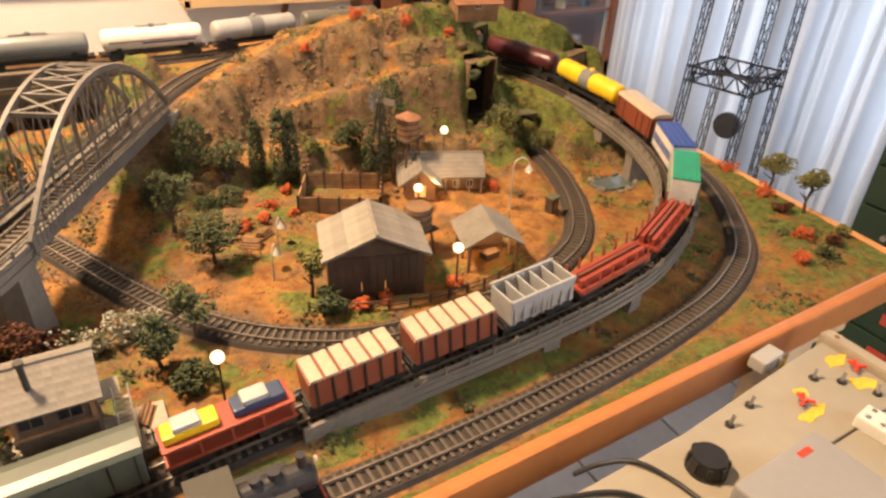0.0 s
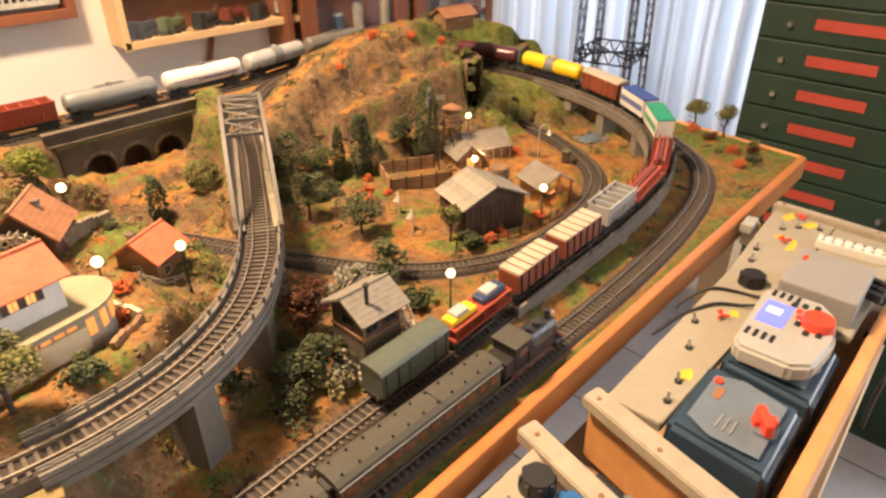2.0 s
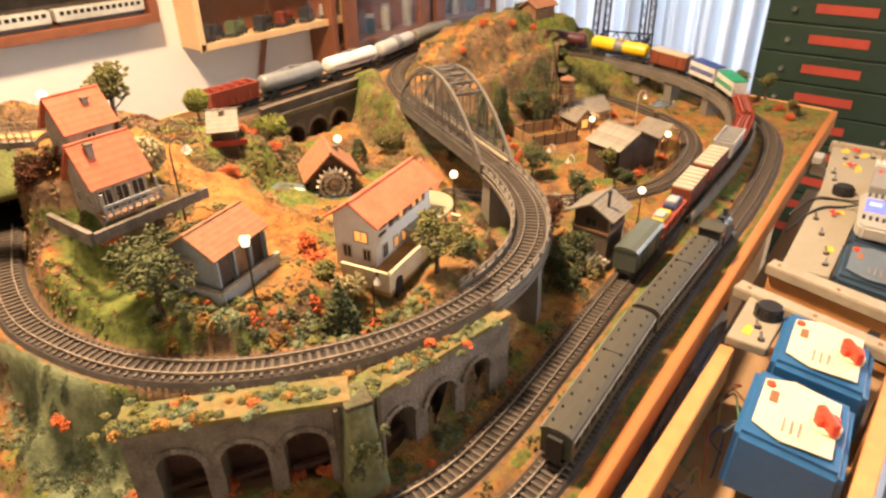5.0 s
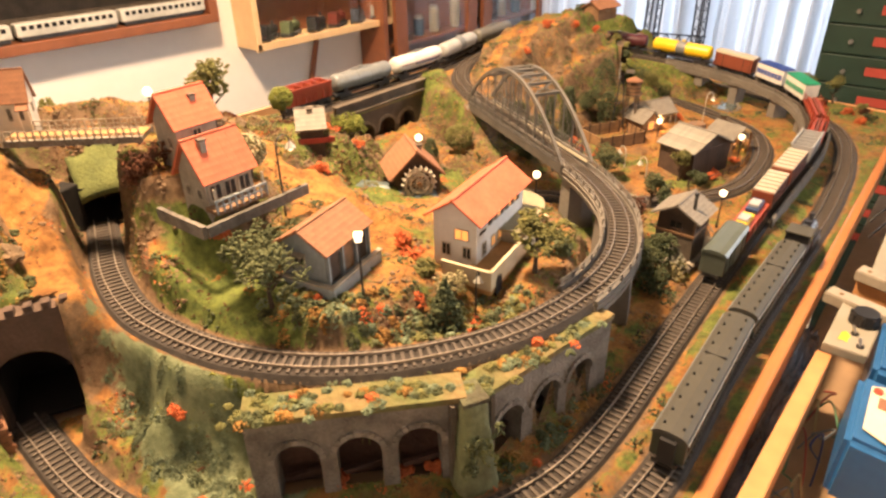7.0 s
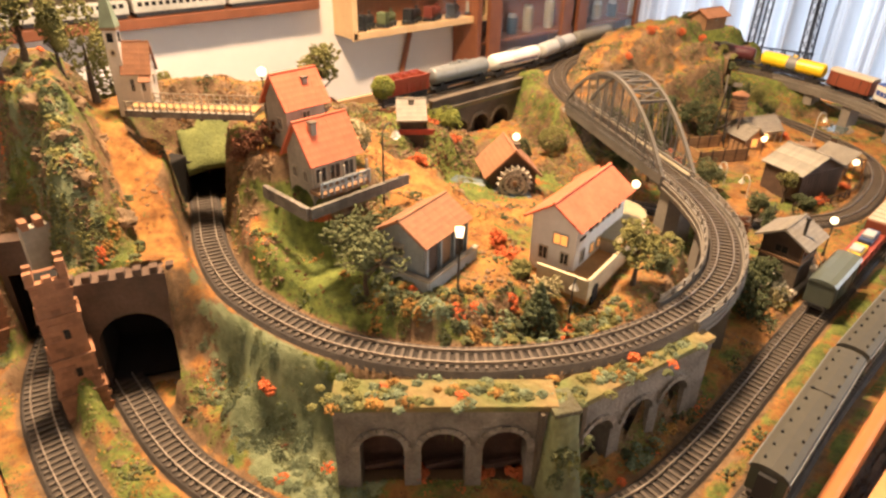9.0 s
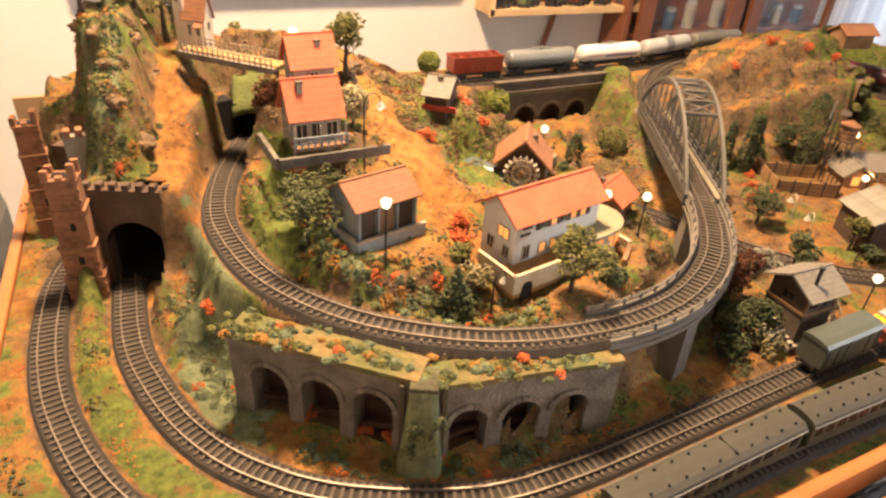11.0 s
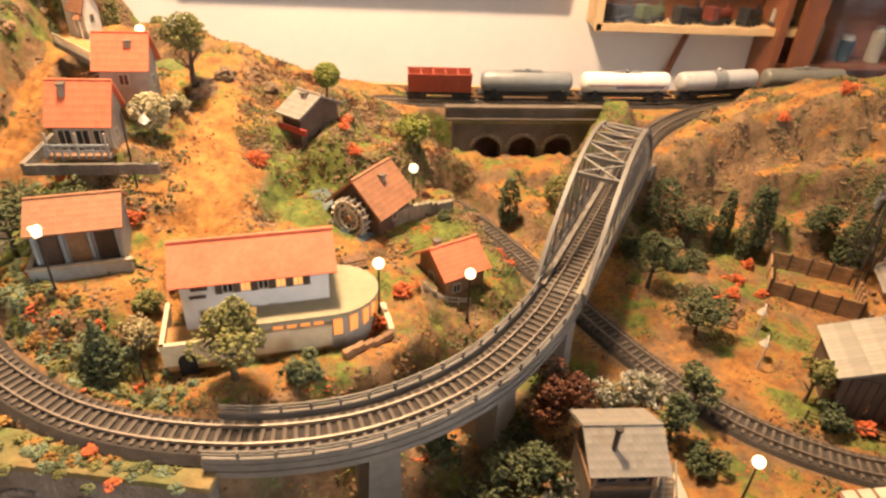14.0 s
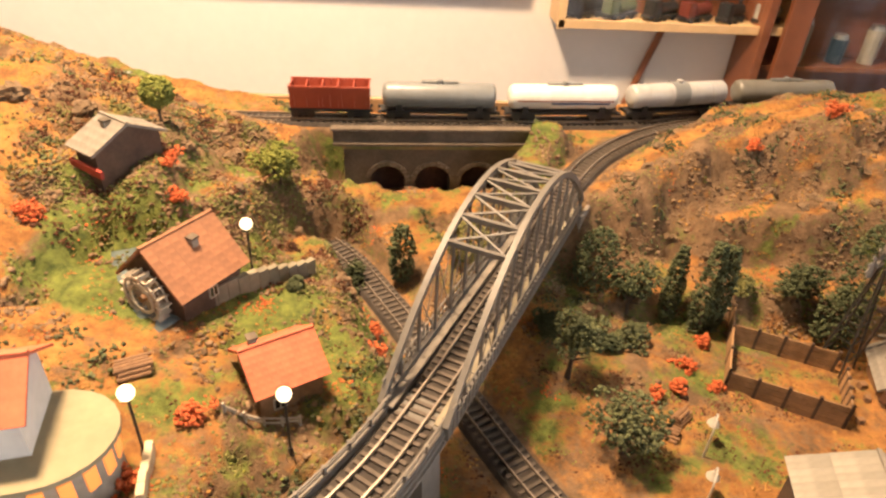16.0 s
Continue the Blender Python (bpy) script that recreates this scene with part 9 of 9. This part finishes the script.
scatter("green_shrubs", "low mid-green foam shrubs", "green", 230, 2, lambda x, y, r: blob(x, y, 18, 5) > 0.12 and not on_road(x, y) and not (in_farm(x, y) and r.random() < 0.8), 0.0016, 1.6, 30, 0.0062)
scatter("dark_shrubs", "low dark green foam shrubs on steep ground", "dark", 170, 3, lambda x, y, r: blob(x, y, 20, 9) > 0.18 and (steep(x, y) > 0.35 or r.random() < 0.15) and not on_road(x, y) and not in_farm(x, y), 0.0017, 1.4, 18, 0.0055)
scatter("ochre_rubble", "ochre gravel and rubble", "ochre", 1500, 4, lambda x, y, r: not on_bank(x, y) and (blob(x, y, 16, 13) > 0.0) and (steep(x, y) > 0.2 or r.random() < 0.25) and not on_road(x, y), 0.0013, 0.05)
scatter("brown_rubble", "dark brown earth crumbs on the slopes", "russet", 1300, 5, lambda x, y, r: steep(x, y) > 0.3 and blob(x, y, 20, 17) > 0.0, 0.0012, 0.1)
on_back = lambda x, y: -0.43 < x < -0.14 and 0.69 < y < 0.96
scatter("brown_brush", "low brown brush on the village slope", "russet", 150, 61, lambda x, y, r: on_back(x, y) and blob(x, y, 24, 71) > 0.05 and not on_road(x, y), 0.0013, 2.2, 40, 0.0050)
scatter("olive_brush", "low olive brush on the village slope", "olive", 170, 62, lambda x, y, r: on_back(x, y) and blob(x, y, 21, 81) > 0.05 and not on_road(x, y), 0.0013, 2.2, 40, 0.0055)
scatter("grey_brush", "grey-brown rubble and brush below the hills", "rock", 260, 63, lambda x, y, r: (on_back(x, y) or (0.05 < x < 0.55 and 0.70 < y < 0.80)) and blob(x, y, 19, 91) > 0.0 and not on_road(x, y), 0.0015, 1.2, 22, 0.0055)
scatter("yard_litter", "dark earth crumbs and litter round the farm", "russet", 420, 64, lambda x, y, r: 0.03 < x < 0.58 and 0.42 < y < 0.78 and blob(x, y, 30, 95) > 0.12, 0.0010, 0.3, 9, 0.0050)
scatter("orange_flowers", "orange-red flock flowers", "orange", 190, 6, lambda x, y, r: blob(x, y, 26, 21) > 0.30 and not on_road(x, y) and not in_farm(x, y), 0.0010, 0.8, 16, 0.0050)


scatter("rock_crust", "brown crusty rock outcrops on the slopes", "rock", 900, 7, lambda x, y, r: steep(x, y) > 0.32 and (rubble_band(x, y) if x > 0.1 else blob(x, y, 22, 41) > 0.02) and not on_road(x, y) and not on_bank(x, y), 0.0024, 0.0, 10, 0.0075)


def dense_band(name, label, line, width, leaf, count, seed, size, up=0.0, hang=0.0, flat=(0.45, 0.9)):
    """A strip of foliage along a plan line, which may hang down over an edge."""
    rnd = random.Random(seed)
    pts = []
    size = size * 0.72
    for _ in range(max(2, count // 22)):
        k = rnd.randrange(len(line) - 1)
        t = rnd.random()
        (x0, y0, z0), (x1, y1, z1) = line[k], line[k + 1]
        cx, cy = x0 + (x1 - x0) * t + rnd.gauss(0, width), y0 + (y1 - y0) * t + rnd.gauss(0, width)
        r = rnd.uniform(0.003, 0.0075)
        for _ in range(48):
            a, d = rnd.uniform(0, 6.283), math.sqrt(rnd.random())
            x, y = cx + math.cos(a) * d * r, cy + math.sin(a) * d * r
            if bed_dist(x, y) < 0.022 or in_mouth(x, y, ground(x, y)) and z0 is None:
                continue
            g = ground(x, y) if z0 is None else z0 + (z1 - z0) * t
            pts.append((Vector((x, y, g + (r * 0.42 + up * 0.3) * (1 - d * d) - hang * d * d * rnd.random())), size * rnd.uniform(0.6, 1.3)))
    return tagged(new(name, clump_mesh(name, pts, LEAF[leaf], rnd, 0.6, flat)), label, "shrubs", kind="stuff")


_A = [(-0.688, 0.476, 0.993), (-0.552, 0.362, 0.993)]
_B = [(-0.545, 0.356, 0.990), (-0.372, 0.330, 0.986)]
for k, (l, c) in enumerate((("green", 420), ("ochre", 260), ("orange", 50), ("olive", 480), ("sage", 560))):
    dense_band("wall_top_shrubs", "mixed shrubs growing along the arcade top", _A, 0.010, l, c, 200 + k, 0.0017, 0.002, 0.001)
    dense_band("wall_top_shrubs", "mixed shrubs growing along the arcade top", _B, 0.0085, l, c, 210 + k, 0.0016, 0.0015, 0.001)
# shrubs inside the loop
_I = [(-0.600, 0.555, None), (-0.570, 0.500, None), (-0.520, 0.448, None), (-0.465, 0.415, None), (-0.41, 0.395, None)]
for k, (l, c) in enumerate((("green", 800), ("sage", 700), ("olive", 700), ("orange", 110), ("ochre", 400))):
    dense_band("loop_shrubs", "shrubs growing inside the loop track", _I, 0.012, l, int(c * 1.4), 220 + k, 0.0018, 0.008)
# ivy slope between the tunnel and the arcade
_V = [(-0.715, 0.640, None), (-0.712, 0.560, None), (-0.705, 0.500, None), (-0.690, 0.470, None)]
for k, (l, c) in enumerate((("green", 520), ("dark", 160), ("sage", 1500), ("orange", 60))):
    dense_band("ivy_slope", "ivy and moss hanging on the steep bank", _V, 0.016, l, c, 230 + k, 0.0012, 0.0005)
# ivy on the buttress and below the arcade
for k, (line, c) in enumerate((([(-0.572, 0.336, 0.93), (-0.545, 0.326, 0.97)], 160), ([(-0.565, 0.333, 0.99), (-0.550, 0.330, 0.905)], 200))):
    dense_band("buttress_ivy", "moss and ivy clinging to the corner buttress", line, 0.008, "olive" if k else "green", c, 240 + k, 0.0020, 0.0, 0.02)
for k, (l, c) in enumerate((("green", 520), ("orange", 120), ("sage", 620), ("ochre", 320))):
    dense_band("arcade_foot_shrubs", "shrubs along the foot of the arcade", [(-0.715, 0.452, None), (-0.572, 0.322, None), (-0.46, 0.316, None), (-0.36, 0.312, None)], 0.006, l, c, 250 + k, 0.0016, 0.004)
# left hill planting
for k, (l, c) in enumerate((("green", 1900), ("dark", 700), ("orange", 160), ("olive", 1900), ("rock", 900), ("ochre", 500))):
    dense_band("hill_shrubs", "mixed shrubs covering the steep hill", [(-0.77, 0.76, None), (-0.775, 0.83, None), (-0.765, 0.92, None), (-0.75, 1.02, None)], 0.024, l, c, 260 + k, 0.0019, 0.004)
# green shoulder of the right hill
for k, (l, c) in enumerate((("lime", 900), ("green", 900), ("olive", 1300))):
    dense_band("hill_grass", "green flock on the hill shoulder", [(0.60, 0.78, None), (0.635, 0.83, None), (0.60, 0.87, None), (0.52, 0.90, None)], 0.026, l, c, 270 + k, 0.0013, 0.001)

# ---------------------------------------------------------------- small scenery
def follow(a, b, n):
    return [(a[0] + (b[0] - a[0]) * k / n, a[1] + (b[1] - a[1]) * k / n) for k in range(n + 1)]


def rail_fence(path, label, m="timber", h=0.011, rails=2):
    x0, y0 = path[0]
    th = thing("rail_fence", (x0, y0, ground(x0, y0)), 0, label, "fence", "fences")
    base = Vector((x0, y0, ground(x0, y0)))
    rnd = random.Random(int(abs(x0) * 9e3))
    pts = [Vector((x, y, ground(x, y))) - base for x, y in path]
    for p in pts:
        boxpart("post", p + Vector((0, 0, h / 2 - 0.001)), (0.0018, 0.0018, h + 0.004), M[m], th, rnd.uniform(-20, 20))
    for a, b in zip(pts, pts[1:]):
        for r in range(rails):
            bm = bmesh.new()
            dz = Vector((0, 0, h * (0.45 + 0.45 * r) + rnd.uniform(-0.0006, 0.0006)))
            cyl(bm, a + dz, b + dz, 0.0008, seg=5)
            part("rail_bar", bm, M[m], th)
    return th


def stone_wall(path, h, m, label, thick=0.005):
    x0, y0 = path[0]
    base = Vector((x0, y0, ground(x0, y0)))
    th = thing("garden_wall", base, 0, label, "wall", "garden walls")
    rnd = random.Random(int(abs(y0) * 9e3))
    for (ax, ay), (bx, by) in zip(path, path[1:]):
        a, b = Vector((ax, ay, ground(ax, ay))) - base, Vector((bx, by, ground(bx, by))) - base
        c = (a + b) / 2 + Vector((0, 0, h / 2 - 0.003))
        boxpart("stone_block", c, ((b - a).to_2d().length * 0.99, thick * rnd.uniform(0.9, 1.1), h + 0.006 + rnd.uniform(0, 0.0012)), m, th, math.degrees(math.atan2(by - ay, bx - ax)), bevel=0.0006)
    return th


def boulder(x, y, r, seed, label="rough brown boulder on the slope", m="rock", sink=0.3):
    bm = bmesh.new()
    ball(bm, (0, 0, 0), r, 3, 0.75)
    for v in bm.verts:
        v.co *= 1 + 0.45 * noise.noise(v.co / r * 1.3 + Vector((seed, 0, 0))) + 0.22 * (noise.cell(v.co / r * 2.2 + Vector((0, seed, 0))) - 0.5) + 0.16 * noise.noise(v.co / r * 4 + Vector((0, seed, 0)))
    th = part("boulder", bm, M[m], None)
    th.matrix_world = pose(x, y, ground(x, y) + r * (0.45 - sink), 0, 0, seed * 47 % 360)
    return tagged(th, label, "rock", "boulders")


rail_fence([(0.150, 0.446), (0.166, 0.436), (0.182, 0.428), (0.202, 0.421), (0.222, 0.416), (0.244, 0.413), (0.266, 0.411), (0.288, 0.411), (0.310, 0.412), (0.332, 0.414), (0.354, 0.418), (0.376, 0.424)], "low brown rail fence along the farm track")
stone_wall(follow((-0.262, 0.646), (-0.178, 0.738), 12), 0.017, M["walk"], "low sandy stone wall beside the watermill", 0.006)
stone_wall(follow((-0.246, 0.470), (-0.256, 0.515), 5), 0.010, M["cream"], "low cream garden wall behind the hotel")
stone_wall(follow((-0.246, 0.470), (-0.285, 0.432), 5), 0.008, M["timber_mid"], "low brown edging beside the hotel garden")
rail_fence(follow((-0.216, 0.545), (-0.168, 0.560), 4), "pale fence before the wooden hut", "timber_pale", 0.008)

# stream by the watermill
bm = bmesh.new()
_st = [(-0.338, 0.712), (-0.330, 0.692), (-0.318, 0.672), (-0.306, 0.655), (-0.292, 0.640), (-0.276, 0.628)]
sweep(bm, [Vector((x, y, ground(x, y) + 0.002)) for x, y in _st], [(-0.011, -0.008), (0.011, -0.008), (0.010, -0.0004), (-0.010, -0.0004)])
tagged(part("stream", bm, M["stream"], None, smooth=True), "pale blue stream running down past the watermill", "stream", kind="structure")
# pond
bm = bmesh.new()
_o = [(0.645 + 0.034 * math.cos(a) * (1 + 0.15 * math.sin(3 * a)), 0.562 + 0.022 * math.sin(a) * (1 + 0.2 * math.cos(2 * a))) for a in [k * 0.2618 for k in range(24)]]
prism(bm, _o, ground(0.645, 0.562) - 0.004, ground(0.645, 0.562) + 0.0022)
tagged(part("pond", bm, M["water"], None), "small blue-grey pond beside the viaduct", "pond", kind="structure")
for _k in range(14):
    _a = _k * 0.449
    boulder(0.645 + 0.037 * math.cos(_a), 0.562 + 0.025 * math.sin(_a), 0.003 + 0.0016 * (_k % 3), _k, "small stone at the pond edge", "stone", 0.2)

# small hut with a green roof
_hu = thing("lineside_hut", (0.500, 0.520, ground(0.5, 0.52)), 20, "small brown lineside hut with a grey-green flat roof", "hut")
boxpart("hut_body", (0, 0, 0.009), (0.014, 0.011, 0.022), M["timber"], _hu, bevel=0.0005)
boxpart("hut_roof", (0, 0, 0.021), (0.017, 0.014, 0.002), M["moss"], _hu)
boxpart("hut_door", (0, -0.0056, 0.007), (0.006, 0.001, 0.013), M["timber_mid"], _hu)


def crate(x, y, s, turn, m="timber_mid", label="small wooden crate standing in the farmyard"):
    th = thing("crate", (x, y, ground(x, y)), turn, label, "crate", "farmyard crates")
    boxpart("crate_body", (0, 0, s * 0.4), (s, s * 0.8, s * 0.9), M[m], th, bevel=s * 0.05)
    for k in (-1, 1):
        boxpart("batten", (0, k * s * 0.41, s * 0.4), (s * 1.02, s * 0.05, s * 0.14), M["timber"], th)


for _x, _y, _s, _t in ((0.335, 0.640, 0.007, 10), (0.345, 0.628, 0.008, 40), (0.328, 0.622, 0.006, 70), (0.448, 0.606, 0.006, 20), (0.455, 0.618, 0.007, 55), (0.310, 0.600, 0.006, 5)):
    crate(_x, _y, _s, _t)


def log_pile(x, y, turn, n, l, label):
    th = thing("log_pile", (x, y, ground(x, y)), turn, label, "logs", "log piles")
    rnd = random.Random(int(abs(x) * 1e4))
    for r in range(3):
        for k in range(n - r):
            bm = bmesh.new()
            u = (k - (n - r - 1) / 2) * 0.0034
            cyl(bm, (-l / 2 + rnd.uniform(-0.002, 0.002), u, 0.0012 + r * 0.0029), (l / 2 + rnd.uniform(-0.002, 0.002), u, 0.0012 + r * 0.0029), 0.0017, 0.0016, 8)
            part("log", bm, M["timber_mid"], th)


log_pile(-0.288, 0.581, 25, 6, 0.024, "stacked brown logs beside the village road")
log_pile(0.132, 0.590, -30, 5, 0.020, "stacked logs beside the farm trees")
log_pile(0.150, 0.605, 40, 4, 0.018, "stacked logs beside the farm trees")
log_pile(-0.010, 0.372, 70, 5, 0.022, "stacked sleepers beside the signal box")

_rb2 = random.Random(21)
for _k in range(60):
    _x, _y = _rb2.uniform(0.12, 0.62), _rb2.uniform(0.80, 0.96)
    if steep(_x, _y) > 0.15 and bed_dist(_x, _y) > 0.035 and not in_mouth(_x, _y):
        boulder(_x, _y, _rb2.uniform(0.003, 0.0075), _k, "rough brown boulder on the rocky hill")
for _k in range(46):
    _x, _y = _rb2.uniform(-0.42, -0.14), _rb2.uniform(0.72, 0.96)
    if bed_dist(_x, _y) > 0.036 and not (-0.30 < _x < -0.16 and 0.60 < _y < 0.78) and math.hypot(_x + 0.357, _y - 0.77) > 0.045 and not on_road(_x, _y):
        boulder(_x, _y, _rb2.uniform(0.004, 0.009), _k, "rough brown boulder on the back slope")
for _k in range(11):
    _x, _y = _rb2.uniform(-0.80, -0.69), _rb2.uniform(0.75, 1.0)
    if bed_dist(_x, _y) > 0.03 and not in_mouth(_x, _y):
        boulder(_x, _y, _rb2.uniform(0.006, 0.013), _k, "rough brown boulder on the steep hill")
for _k, (_x, _y, _r) in enumerate(((-0.484, 0.800, 0.021), (-0.462, 0.835, 0.014), (-0.415, 0.86, 0.013), (-0.64, 1.02, 0.02), (-0.60, 1.045, 0.03))):
    boulder(_x, _y, _r, _k + 3, "large grey-brown rock on the upper slope")

# warm lights of the farm
def small_light(name, place, watts):
    d = bpy.data.lights.new(name, "POINT")
    d.energy, d.color, d.shadow_soft_size = watts, (1.0, 0.52, 0.20), 0.004
    new(name, d).location = place


small_light("porch_bulb_light", (0.372, 0.596, 0.945), 0.10)
small_light("shelter_bulb_light", (0.366, 0.448, 0.936), 0.06)

# orange tufts on the wall tops and along the tracks
for _k, (_x, _y, _r) in enumerate(((-0.632, 0.428, 0.010), (-0.588, 0.392, 0.008), (-0.565, 0.372, 0.009), (-0.455, 0.346, 0.007), (-0.70, 0.56, 0.009))):
    bush(_x, _y, _r, "orange", 300 + _k, 46)

# tall trees on the left hilltop
for _k, (_x, _y, _h, _r) in enumerate(((-0.782, 0.915, 0.105, 0.022), (-0.752, 0.955, 0.115, 0.024), (-0.722, 0.935, 0.085, 0.016), (-0.735, 1.02, 0.110, 0.022))):
    tree("tree", _x, _y, _h, _r, "round", "olive", "tall drooping olive tree on the steep hilltop", 0.25, 310 + _k, 260, 0.0026)
for _k, (_x, _y, _h, _r) in enumerate(((-0.594, 0.998, 0.125, 0.014), (-0.662, 0.990, 0.130, 0.016))):
    tree("conifer", _x, _y, _h, _r, "column", "olive", "tall slim olive conifer standing behind the church", 0.34, 330 + _k, 240)
